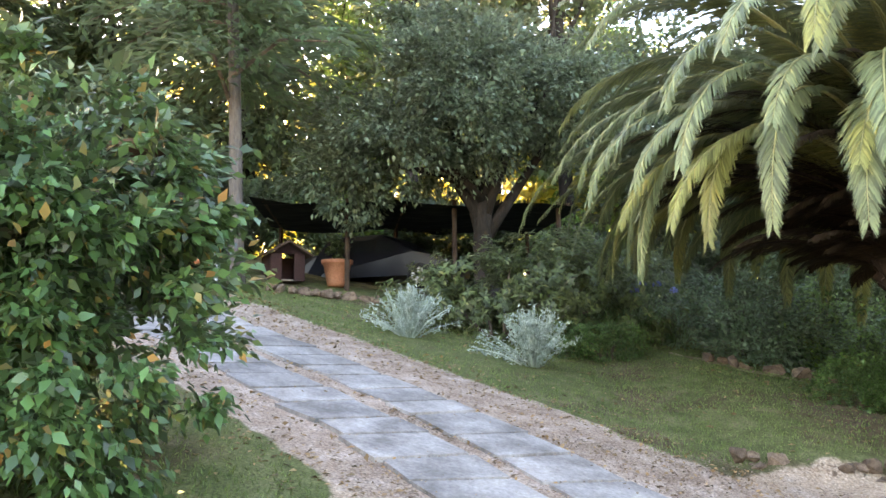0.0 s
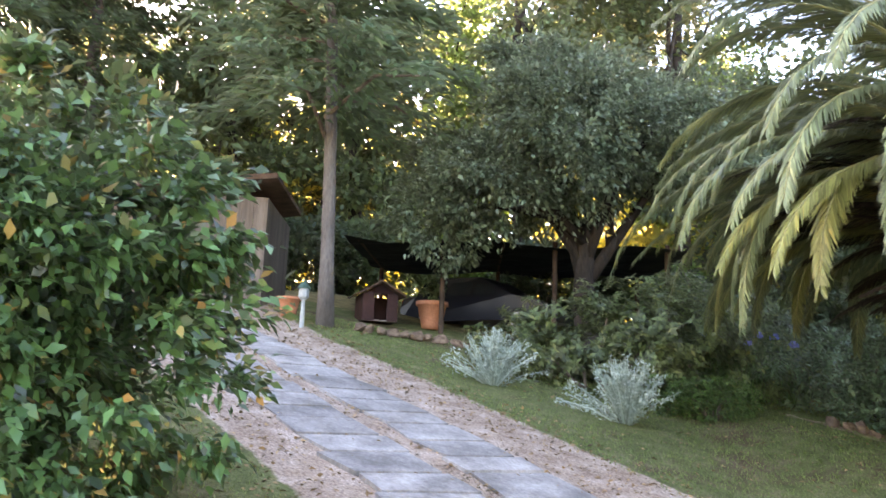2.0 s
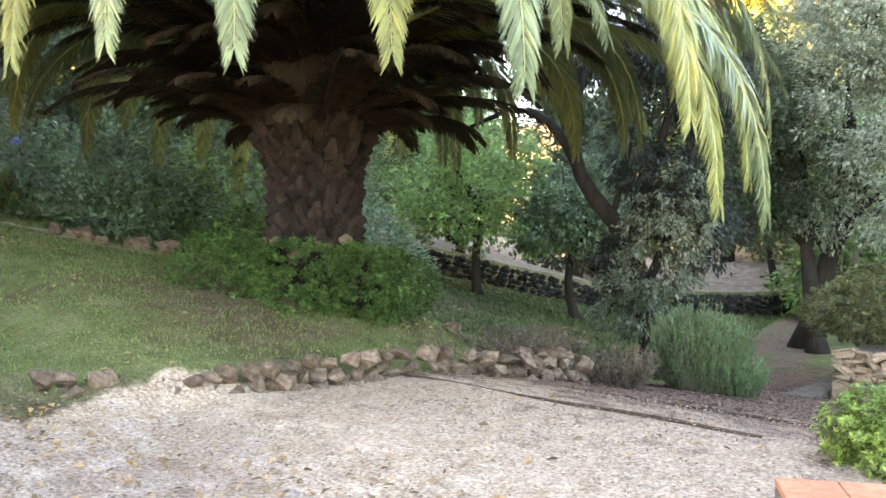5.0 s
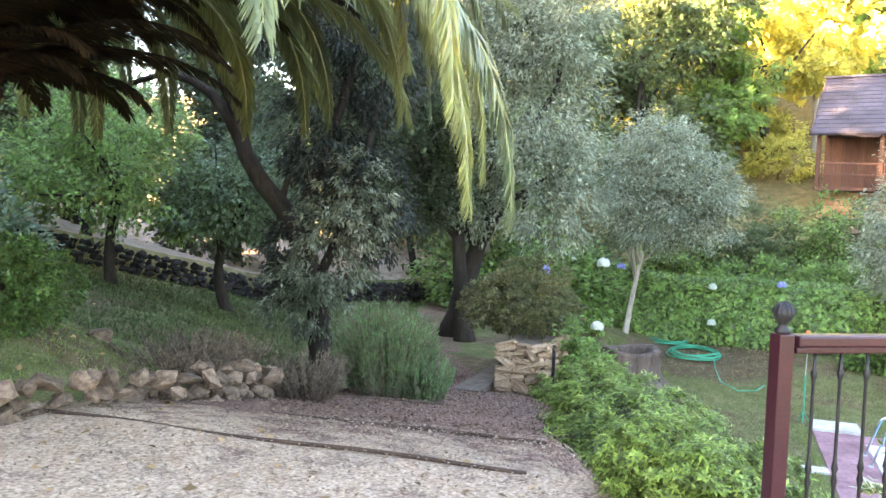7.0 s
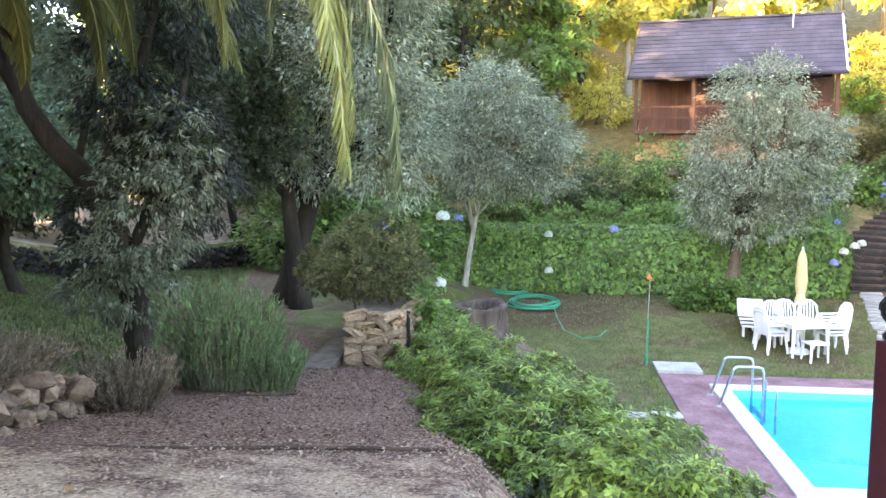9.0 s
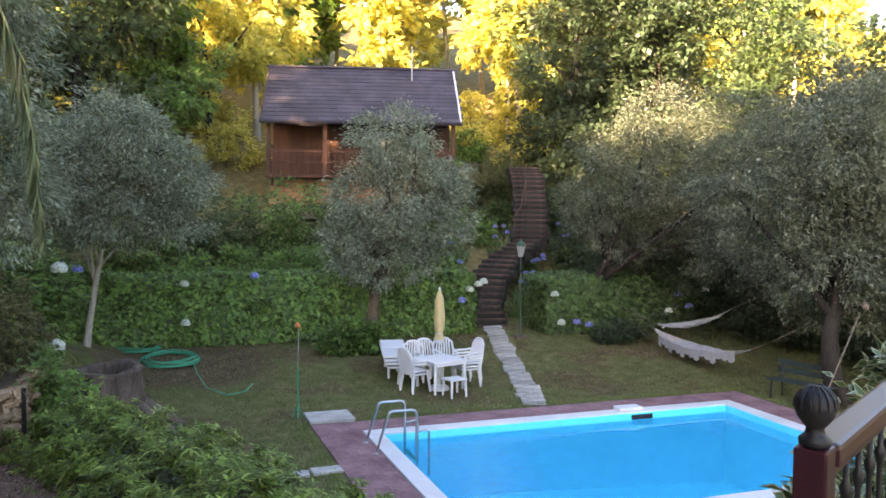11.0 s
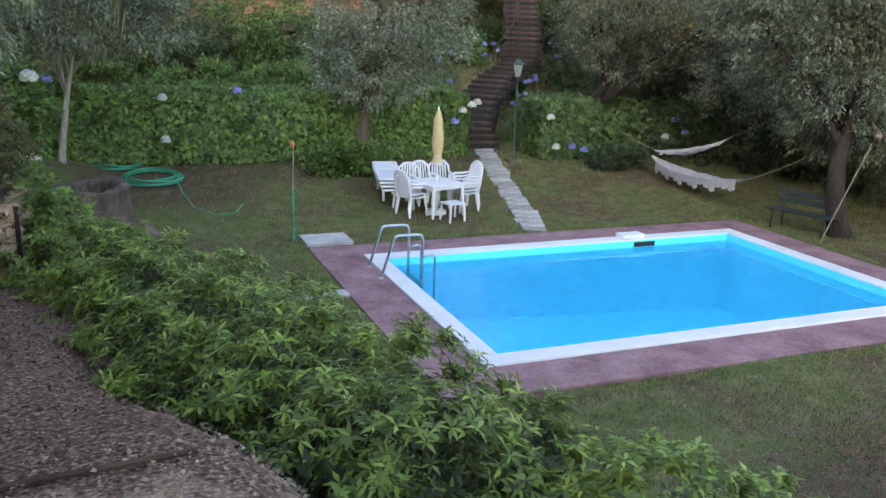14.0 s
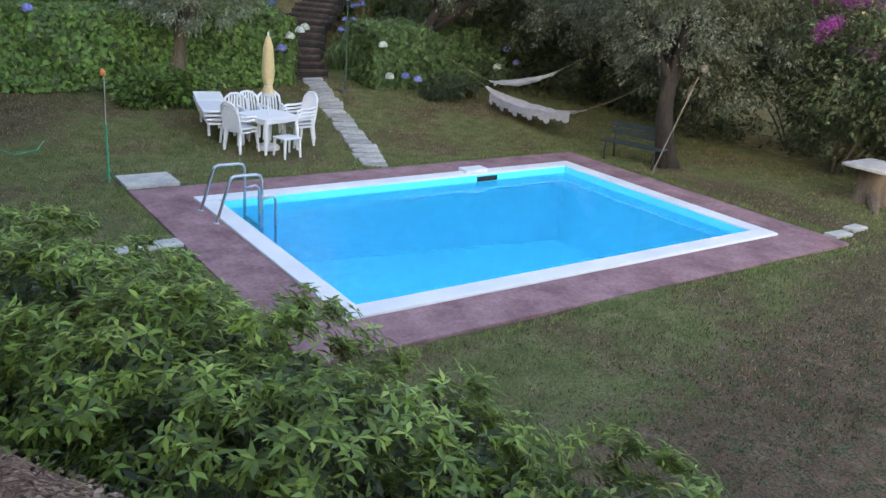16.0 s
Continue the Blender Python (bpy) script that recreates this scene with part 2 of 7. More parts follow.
M["glass_pale"] = surface("frosted_glass", (0.26, 0.28, 0.27), (0.36, 0.38, 0.37), 3.0, 40.0, 0.3, 0.02, 0.001)
M["roof"] = surface("slate_roof", (0.045, 0.038, 0.052), (0.095, 0.082, 0.105), 1.2, 20.0, 0.6, 0.3, 0.01, per_object=0.2)
M["cedar"] = surface("cedar_board", (0.075, 0.03, 0.018), (0.15, 0.065, 0.036), 2.0, 30.0, 0.7, 0.3, 0.005, stretch=(1, 1, 0.15), per_object=0.25)
M["brick"] = surface("orange_brick", (0.5, 0.24, 0.12), (0.66, 0.36, 0.2), 6.0, 40.0, 0.9, 0.4, 0.006, per_object=0.25)
M["wood_old"] = surface("weathered_wood", (0.2, 0.16, 0.12), (0.36, 0.3, 0.24), 2.0, 30.0, 0.9, 0.4, 0.006, stretch=(1, 1, 0.1), per_object=0.2)
M["timber"] = surface("dark_timber", (0.05, 0.031, 0.022), (0.115, 0.075, 0.052), 3.0, 30.0, 0.9, 0.5, 0.01, per_object=0.25)
M["red_wood"] = surface("red_stained_wood", (0.025, 0.011, 0.009), (0.05, 0.02, 0.016), 3.0, 30.0, 0.8, 0.3, 0.005)
M["car_paint"] = surface("dark_car_paint", (0.006, 0.007, 0.012), (0.01, 0.011, 0.018), 1.0, 60.0, 0.3, 0.0, 0.001, 0.0, 0.35)
M["car_glass"] = surface("tinted_car_glass", (0.03, 0.035, 0.04), (0.05, 0.055, 0.06), 1.0, 60.0, 0.05, 0.0, 0.001, 0.0, 0.8)
M["rubber"] = surface("black_rubber", (0.015, 0.015, 0.015), (0.03, 0.03, 0.03), 3.0, 60.0, 0.9, 0.1, 0.002)
M["alloy"] = surface("alloy_wheel", (0.4, 0.41, 0.42), (0.55, 0.55, 0.56), 3.0, 60.0, 0.3, 0.02, 0.001, 0.8)
M["tail"] = surface("red_lens", (0.5, 0.02, 0.01), (0.6, 0.03, 0.02), 3.0, 60.0, 0.2, 0.0, 0.001)
M["orange_plastic"] = surface("orange_plastic", (0.6, 0.17, 0.06), (0.7, 0.23, 0.09), 3.0, 60.0, 0.4, 0.0, 0.001)
M["wood_grey"] = surface("grey_weathered_plank", (0.095, 0.076, 0.06), (0.19, 0.155, 0.125), 2.0, 30.0, 0.9, 0.4, 0.006, stretch=(1, 1, 0.1), per_object=0.25)
M["bark_grey"] = surface("grey_bark", (0.08, 0.07, 0.062), (0.17, 0.15, 0.135), 3.0, 30.0, 0.95, 1.0, 0.03, stretch=(1, 1, 0.25))
M["terracotta"] = surface("terracotta", (0.42, 0.16, 0.08), (0.56, 0.25, 0.14), 3.0, 30.0, 0.85, 0.3, 0.005, per_object=0.2)
M["cloth_roof"] = surface("shade_cloth", (0.012, 0.014, 0.012), (0.025, 0.027, 0.024), 3.0, 60.0, 0.95, 0.3, 0.006)


def ground_material():
    """Grass, dry turf, pale gravel and slope litter, laid out by the sheet's own zone attributes with broken edges."""
    m, n, l, b = material("ground_cover", 0.95, 0.0, 0.15)
    big, mid, fine = noise_node(n, l, 0.55, 4.0), noise_node(n, l, 3.0, 5.0), noise_node(n, l, 38.0, 4.0)
    pebble = n.new("ShaderNodeTexVoronoi")
    tc = n.new("ShaderNodeTexCoord")
    pebble.inputs["Scale"].default_value = 46.0
    l.new(tc.outputs["Object"], pebble.inputs["Vector"])

    def zone(name, lo=0.42, hi=0.58):
        at = n.new("ShaderNodeAttribute")
        at.attribute_name = name
        k = n.new("ShaderNodeMath")
        k.operation = "MULTIPLY_ADD"
        l.new(mid.outputs["Fac"], k.inputs[0])
        k.inputs[1].default_value = 0.8
        l.new(at.outputs["Fac"], k.inputs[2])
        s = n.new("ShaderNodeMath")
        s.operation = "SUBTRACT"
        l.new(k.outputs[0], s.inputs[0])
        s.inputs[1].default_value = 0.4
        return ramp(n, l, s.outputs[0], [(lo, (0, 0, 0)), (hi, (1, 1, 1))]).outputs["Color"]

    grass = ramp(n, l, mid.outputs["Fac"], [(0.3, (0.085, 0.108, 0.034)), (0.55, (0.145, 0.155, 0.06)), (0.75, (0.23, 0.2, 0.105))])
    dry = ramp(n, l, mid.outputs["Fac"], [(0.3, (0.085, 0.052, 0.034)), (0.55, (0.145, 0.093, 0.06)), (0.75, (0.22, 0.155, 0.105))])
    dryk = ramp(n, l, big.outputs["Fac"], [(0.5, (0, 0, 0)), (0.62, (1, 1, 1))])
    tuft = noise_node(n, l, 9.0, 3.0, 0.65)
    tuftk = ramp(n, l, tuft.outputs["Fac"], [(0.36, (0, 0, 0)), (0.54, (1, 1, 1))])
    dull = ramp(n, l, fine.outputs["Fac"], [(0.35, (0.042, 0.052, 0.024)), (0.65, (0.1, 0.108, 0.05))])
    turf = mix(n, l, grass.outputs["Color"], dry.outputs["Color"], mix(n, l, (0, 0, 0), dryk.outputs["Color"], 0.75))
    turf = mix(n, l, turf, mix(n, l, dull.outputs["Color"], dry.outputs["Color"], tuftk.outputs["Color"]), zone("bare"))
    stones = ramp(n, l, pebble.outputs["Color"], [(0.1, (0.28, 0.2, 0.14)), (0.5, (0.5, 0.39, 0.29)), (0.95, (0.72, 0.61, 0.49))])
    earth = ramp(n, l, mid.outputs["Fac"], [(0.3, (0.3, 0.185, 0.11)), (0.5, (0.46, 0.33, 0.22)), (0.7, (0.62, 0.48, 0.35))])
    gravel = mix(n, l, stones.outputs["Color"], earth.outputs["Color"], 0.6)
    mulch = ramp(n, l, fine.outputs["Fac"], [(0.32, (0.075, 0.04, 0.029)), (0.55, (0.19, 0.115, 0.084)), (0.7, (0.36, 0.25, 0.19))])
    slope = ramp(n, l, mid.outputs["Fac"], [(0.3, (0.16, 0.13, 0.06)), (0.7, (0.34, 0.27, 0.12))])
    col = mix(n, l, turf, slope.outputs["Color"], zone("slope"))
    col = mix(n, l, col, gravel, zone("gravel"))
    soil = ramp(n, l, mid.outputs["Fac"], [(0.3, (0.2, 0.125, 0.085)), (0.5, (0.36, 0.26, 0.19)), (0.7, (0.54, 0.43, 0.35))])
    col = mix(n, l, col, mix(n, l, soil.outputs["Color"], stones.outputs["Color"], 0.25), zone("earth"))
    col = mix(n, l, col, mulch.outputs["Color"], zone("mulch"))
    gr = ramp(n, l, fine.outputs["Fac"], [(0.3, (0.45, 0.45, 0.45)), (0.7, (1.35, 1.35, 1.35))])
    l.new(mix(n, l, col, gr.outputs["Color"], 1.0, "MULTIPLY"), b.inputs["Base Color"])
    bump(n, l, b, fine.outputs["Fac"], 0.9, 0.03)
    return m


M["ground"] = ground_material()


def water_material():
    m, n, l, b = material("pool_water", 0.02)
    n.remove(b)
    tr, gl, fr, ms = (n.new("ShaderNodeBsdfTransparent"), n.new("ShaderNodeBsdfGlossy"), n.new("ShaderNodeFresnel"), n.new("ShaderNodeMixShader"))
    tr.inputs["Color"].default_value = (0.01, 0.9, 1.0, 1)
    gl.inputs["Roughness"].default_value, fr.inputs["IOR"].default_value = 0.02, 1.18
    nz = noise_node(n, l, 3.4, 3.0, 0.55)
    k = n.new("ShaderNodeBump")
    k.inputs["Distance"].default_value = 0.05
    tc, sp, calm = n.new("ShaderNodeTexCoord"), n.new("ShaderNodeSeparateXYZ"), n.new("ShaderNodeMapRange")
    l.new(tc.outputs["Object"], sp.inputs[0])
    l.new(sp.outputs["X"], calm.inputs["Value"])
    for name, v in (("From Min", 1.0), ("From Max", 4.8), ("To Min", 1.0), ("To Max", 0.1)):
        calm.inputs[name].default_value = v
    l.new(calm.outputs[0], k.inputs["Strength"])
    l.new(nz.outputs["Fac"], k.inputs["Height"])
    for nd in (gl, fr):
        l.new(k.outputs["Normal"], nd.inputs["Normal"])
    l.new(fr.outputs[0], ms.inputs[0])
    l.new(tr.outputs[0], ms.inputs[1])
    l.new(gl.outputs[0], ms.inputs[2])
    l.new(ms.outputs[0], n["Material Output"].inputs["Surface"])
    return m


M["water"] = water_material()


# ---- mesh helpers ----
def mesh_from(name, verts, faces, mat, smooth=False):
    me = bpy.data.meshes.new(name)
    me.from_pydata([tuple(v) for v in verts], [], faces)
    me.materials.append(mat)
    if smooth:
        me.polygons.foreach_set("use_smooth", [True] * len(me.polygons))
    return me


def place(name, me, parent=None, label="", m=None):
    ob = new(name, me)
    if parent is not None:
        ob.parent = parent
    if m is not None:
        ob.matrix_basis = m
    if label:
        ob["label"] = label
    return ob


def part(name, bm, mat, parent=None, label="", smooth=False, m=None):
    me = bpy.data.meshes.new(name)
    bm.to_mesh(me)
    bm.free()
    me.materials.append(mat)
    if smooth:
        me.polygons.foreach_set("use_smooth", [True] * len(me.polygons))
    return place(name, me, parent, label, m)


def thing(name, label, category, m=None, group="", kind=""):
    e = new(name)
    e.empty_display_size = 0.2
    if m is not None:
        e.matrix_basis = m
    return tagged(e, label, category, group, kind)


def box(bm, c, s, bevel=0.0, rot=None):
    """A box with centre c and size s, bevelled."""
    geo = bmesh.ops.create_cube(bm, size=1.0)
    bmesh.ops.scale(bm, vec=s, verts=geo["verts"])
    if bevel:
        edges = list({e for v in geo["verts"] for e in v.link_edges})
        res = bmesh.ops.bevel(bm, geom=edges, offset=bevel, segments=2, affect="EDGES", profile=0.6)
        vs = list({v for f in res["faces"] for v in f.verts} | {v for v in geo["verts"] if v.is_valid})
    else:
        vs = geo["verts"]
    if rot is not None:
        bmesh.ops.rotate(bm, cent=(0, 0, 0), matrix=rot.to_3x3(), verts=vs)
    bmesh.ops.translate(bm, vec=c, verts=vs)
    return vs


def boxbm(c, s, bevel=0.0, rot=None):
    bm = bmesh.new()
    box(bm, c, s, bevel, rot)
    return bm


def tube(bm, pts, radii, seg=8, cap=True):
    """A tube along the points; radii: one number or one for each point."""
    pts = [Vector(p) for p in pts]
    if isinstance(radii, (int, float)):
        radii = [radii] * len(pts)
    rings, ref = [], None
    for i, p in enumerate(pts):
        d = (pts[min(i + 1, len(pts) - 1)] - pts[max(i - 1, 0)]).normalized()
        if ref is None:
            ref = Vector((1, 0, 0)) if abs(d.x) < 0.8 else Vector((0, 1, 0))
        u = (ref - d * ref.dot(d)).normalized()
        v = d.cross(u)
        ref = u
        rings.append([bm.verts.new(p + (u * math.cos(a) + v * math.sin(a)) * radii[i]) for a in (2 * math.pi * k / seg for k in range(seg))])
    for a, b in zip(rings, rings[1:]):
        for k in range(seg):
            bm.faces.new((a[k], a[(k + 1) % seg], b[(k + 1) % seg], b[k]))
    if cap:
        bm.faces.new(rings[0][::-1])
        bm.faces.new(rings[-1])


def tubebm(pts, radii, seg=8):
    bm = bmesh.new()
    tube(bm, pts, radii, seg)
    return bm


def lathe(bm, profile, seg=20, centre=(0, 0, 0)):
    """A turned body: profile of (radius, height)."""
    cx, cy, cz = centre
    rings = [[bm.verts.new((cx + r * math.cos(2 * math.pi * k / seg), cy + r * math.sin(2 * math.pi * k / seg), cz + z)) for k in range(seg)] for r, z in profile]
    for a, b in zip(rings, rings[1:]):
        for k in range(seg):
            bm.faces.new((a[k], a[(k + 1) % seg], b[(k + 1) % seg], b[k]))
    bm.faces.new(rings[0][::-1])
    bm.faces.new(rings[-1])


def lathebm(profile, seg=20, centre=(0, 0, 0)):
    bm = bmesh.new()
    lathe(bm, profile, seg, centre)
    return bm


def unit(v):
    return v / np.maximum(np.linalg.norm(v, axis=-1, keepdims=True), 1e-9)


def leaf_mesh(name, c, ahead, side, length, width, mat, droop=0.15, rim=False):
    """Pointed leaves as folded blades: base, two flanks, tip. All arrays have one row a leaf."""
    n = len(c)
    up = unit(np.cross(side, ahead))
    L, W = np.asarray(length).reshape(-1, 1), np.asarray(width).reshape(-1, 1)
    base = c - ahead * L * 0.5
    tip = c + ahead * L * 0.5 - up * L * droop
    mid = c - ahead * L * 0.05
    a, b = mid + side * W * 0.5 + up * W * 0.12, mid - side * W * 0.5 + up * W * 0.12
    if rim:
        v = np.stack([base, a, tip, b, mid - up * W * 0.03], 1).reshape(-1, 3)
        i = np.arange(n)[:, None] * 5
        f = np.concatenate([i + q for q in ([0, 1, 4], [1, 2, 4], [2, 3, 4], [3, 0, 4])], 1).reshape(-1, 3)
    else:
        v = np.stack([base, a, tip, b], 1).reshape(-1, 3)
        f = (np.arange(n)[:, None] * 4 + np.array([0, 1, 2, 3])).reshape(-1, 4)
    me = bpy.data.meshes.new(name)
    k = f.shape[1]
    me.vertices.add(len(v))
    me.vertices.foreach_set("co", v.astype(np.float32).ravel())
    me.loops.add(f.size)
    me.loops.foreach_set("vertex_index", f.astype(np.int32).ravel())
    me.polygons.add(len(f))
    me.polygons.foreach_set("loop_start", np.arange(0, f.size, k, dtype=np.int32))
    me.polygons.foreach_set("loop_total", np.full(len(f), k, dtype=np.int32))
    me.update(calc_edges=True)
    if rim:
        at = me.attributes.new("rim", "FLOAT", "POINT")
        at.data.foreach_set("value", np.tile([0.75, 0.75, 0.75, 0.75, 0.0], n).astype(np.float32))
    me.materials.append(mat)
    return me


def crown_mesh(name, blobs, n, length, width, mat, clumps=14, spread=0.35, hang=0.2, fill=0.25, rim=False, flat=0.0, whorl=0):
    """A leafy mass: leaves in uneven clumps over and inside ellipsoids (centre, radii)."""
    vol = np.array([np.prod(r) ** (2 / 3) for _, r in blobs])
    which = rng.choice(len(blobs), size=clumps * len(blobs), p=vol / vol.sum())
    cen = np.array([b[0] for b in blobs], float)[which]
    rad = np.array([b[1] for b in blobs], float)[which]
    d = unit(rng.normal(size=(len(which), 3)))
    reach = np.where(rng.random(len(which)) < fill, rng.uniform(0.2, 0.8, len(which)), rng.uniform(0.82, 1.08, len(which)))
    cl = cen + d * rad * reach[:, None]
    size = rad.mean(1) * spread * rng.uniform(0.6, 1.3, len(which))
    pick = rng.integers(0, len(which), n)
    off = rng.normal(size=(n, 3)) * 0.55
    off[:, 2] *= 0.75 - 0.4 * flat
    c = cl[pick] + off * size[pick][:, None]
    out = unit(0.8 * d[pick] + 0.8 * unit(off) + rng.normal(size=(n, 3)) * 0.5 + np.array([0, 0, -hang]))
    sd = unit(np.cross(out, unit(rng.normal(size=(n, 3)) * 0.6 + np.array([0, 0, 1.0]))))
    s = rng.uniform(0.65, 1.25, n)
    if whorl:
        m = n // whorl
        axis = np.repeat(unit(d[pick[:m]] + np.array([0, 0, 0.7]) + rng.normal(size=(m, 3)) * 0.3), whorl, 0)
        u = unit(np.cross(axis, np.array([0.31, 0.95, 0.05])))
        v = np.cross(axis, u)
        a = (np.tile(np.arange(whorl), m) * 6.283 / whorl + np.repeat(rng.random(m) * 6.283, whorl) + rng.normal(size=m * whorl) * 0.15)[:, None]
        out = unit(u * np.cos(a) + v * np.sin(a) + axis * rng.uniform(-0.1, 0.8, (m * whorl, 1)) + np.array([0, 0, -0.45]) * rng.uniform(0.2, 1.2, (m * whorl, 1)))
        s = s[:m * whorl]
        c = np.repeat(c[:m], whorl, 0) + out * (length * 0.5 * s)[:, None]
        sd = unit(np.cross(out, axis))
    return leaf_mesh(name, c, out, sd, length * s, width * s, mat, rim=rim)


def trunk_bm(foot, top, r0, r1, bend=0.25, seg=10, steps=7):
    f, t = Vector(foot), Vector(top)
    side = Vector((rng.normal(), rng.normal(), 0)) * bend
    pts = [f.lerp(t, i / steps) + side * math.sin(math.pi * i / steps) for i in range(steps + 1)]
    rad = [r0 + (r1 - r0) * (i / steps) + (0.35 * r0 if i == 0 else 0) for i in range(steps + 1)]
    bm = bmesh.new()
    tube(bm, pts, rad, seg)
    return bm, pts, rad


def tree(name, label, foot, top, r0, blobs, n, leaf, bark, leaves_at, limbs=6, category="tree", bend=0.25, **kw):
    """A trunk with limbs that reach into the crown's masses, and a crown of leaves."""
    t = thing(name, label, category, Matrix.Translation(foot))
    o = Vector(foot)
    bm, pts, rad = trunk_bm((0, 0, -0.15), Vector(top) - o, r0, r0 * 0.45, bend)
    part("trunk", bm, M[bark], t, smooth=True)
    local = [(Vector(c) - o, r) for c, r in blobs]
    for i in range(limbs):
        k = len(pts) - 1 - (i % 4)
        c, r = local[i % len(local)]
        end = c + Vector(rng.normal(size=3) * np.array(r) * 0.4)
        a = pts[k]
        mid = a.lerp(end, 0.5) + Vector((rng.normal() * 0.2, rng.normal() * 0.2, 0.25))
        part("limb", tubebm([a, a.lerp(mid, 0.5), mid, mid.lerp(end, 0.6), end], [rad[k] * 0.7, rad[k] * 0.55, rad[k] * 0.42, rad[k] * 0.28, rad[k] * 0.12], 7), M[bark], t, smooth=True)
    place("crown", crown_mesh("crown", local, n, leaf[0], leaf[1], M[leaves_at], **kw), t)
    return t


def shrub(name, label, foot, blobs, n, leaf, leaves_at, category="shrub", stems=4, stem_r=0.03, **kw):
    t = thing(name, label, category, Matrix.Translation(foot))
    o = Vector(foot)
    local = [(Vector(c) - o, r) for c, r in blobs]
    for i in range(stems):
        c, r = local[i % len(local)]
        end = c + Vector(rng.normal(size=3) * np.array(r) * 0.4)
        part("stem", tubebm([(rng.normal() * 0.08, rng.normal() * 0.08, -0.1), end * 0.4 + Vector((0, 0, 0.1)), end], [stem_r, stem_r * 0.8, stem_r * 0.3], 6), M["bark"], t)
    place("foliage", crown_mesh("foliage", local, n, leaf[0], leaf[1], M[leaves_at], **kw), t)
    return t


# ---- ground ----
def sstep(a, b, v):
    k = np.clip((v - a) / (b - a), 0, 1)
    return k * k * (3 - 2 * k)


def ground_z(x, y):
    """Height of the ground: terrace and drive, the gravel walk going down, the pool lawn, the wooded slope."""
    x, y = np.asarray(x, float), np.asarray(y, float)
    plane = 2.1 + 0.187 * (-x - 5.5) + 0.156 * (np.clip(-y, -20, 19) - 8)
    down = np.clip(2.62 - 0.165 * np.maximum(y + 7.2, 0), 1.15, 2.62)
    down = np.where(y < -4.75, down + 0.06, down)
    raised = 0.25 * sstep(7.3, 7.6, -x) * sstep(-10.5, -9.0, y) * (1 - sstep(-5.0, -3.5, y))
    mound = 0.34 * np.exp(-(((x + 10.0) / 2.4) ** 2 + ((y + 6.5) / 2.4) ** 2))
    high = np.minimum(np.maximum(plane + raised + mound, down), 7.2)
    low = -0.05 + 0.1 * np.maximum(y - 6.8, 0)
    hill = 0.65 + 0.42 * np.maximum(y - 14.5, 0)
    low = np.where(y > 14.5, np.maximum(low, hill), low)
    edge = -3.6 + 0.9 * sstep(-3.0, -6.0, y) + 4.2 * sstep(-6.5, -9.5, y) - 1.2 * sstep(0.0, 3.0, y)
    m = sstep(-1.2, 0.8, x - edge)
    out = high * (1 - m) + low * m
    far = sstep(9.0, 16.0, y)
    west = sstep(-8.0, -14.0, x)
    out = out * (1 - far * (1 - 0.6 * west)) + np.maximum(low, 0.65) * far * (1 - 0.6 * west)
    bank = (x + 16.9) * -0.875 + (y - 6.3) * 0.485
    out = out + 0.7 * sstep(0.05, 0.45, bank) * sstep(-8.0, -11.0, x) * sstep(0.5, 3.0, y) * sstep(26.0, 22.0, y)
    basin = (x > 0.1) & (x < 8.3) & (y > 0.1) & (y < 5.3)
    return np.where(basin, -2.4, out)


def gz(x, y):
    return float(ground_z(x, y))


DRIVE = [(-3.4, -12.15), (-5.2, -12.62), (-6.4, -13.2), (-7.6, -13.95), (-8.9, -14.95), (-11.5, -17.0), (-13.5, -18.7), (-16.5, -20.5), (-22, -22)]


def drive_side(x, y):
    """Signed distance from the middle of the drive, and the distance along it; positive to the north-west."""
    best, sd, st = np.full(np.shape(x), 1e9), np.zeros(np.shape(x)), np.zeros(np.shape(x))
    run = 0.0
    for (ax_, ay_), (bx, by) in zip(DRIVE, DRIVE[1:]):
        dx, dy = bx - ax_, by - ay_
        ln = math.hypot(dx, dy)
        k = np.clip(((x - ax_) * dx + (y - ay_) * dy) / ln ** 2, 0, 1)
        px, py = x - ax_ - k * dx, y - ay_ - k * dy
        d = np.hypot(px, py)
        s = np.sign(px * dy - py * dx)
        near = d < best
        best, sd, st = np.where(near, d, best), np.where(near, s * d, sd), np.where(near, run + k * ln, st)
        run += ln
    return sd, st


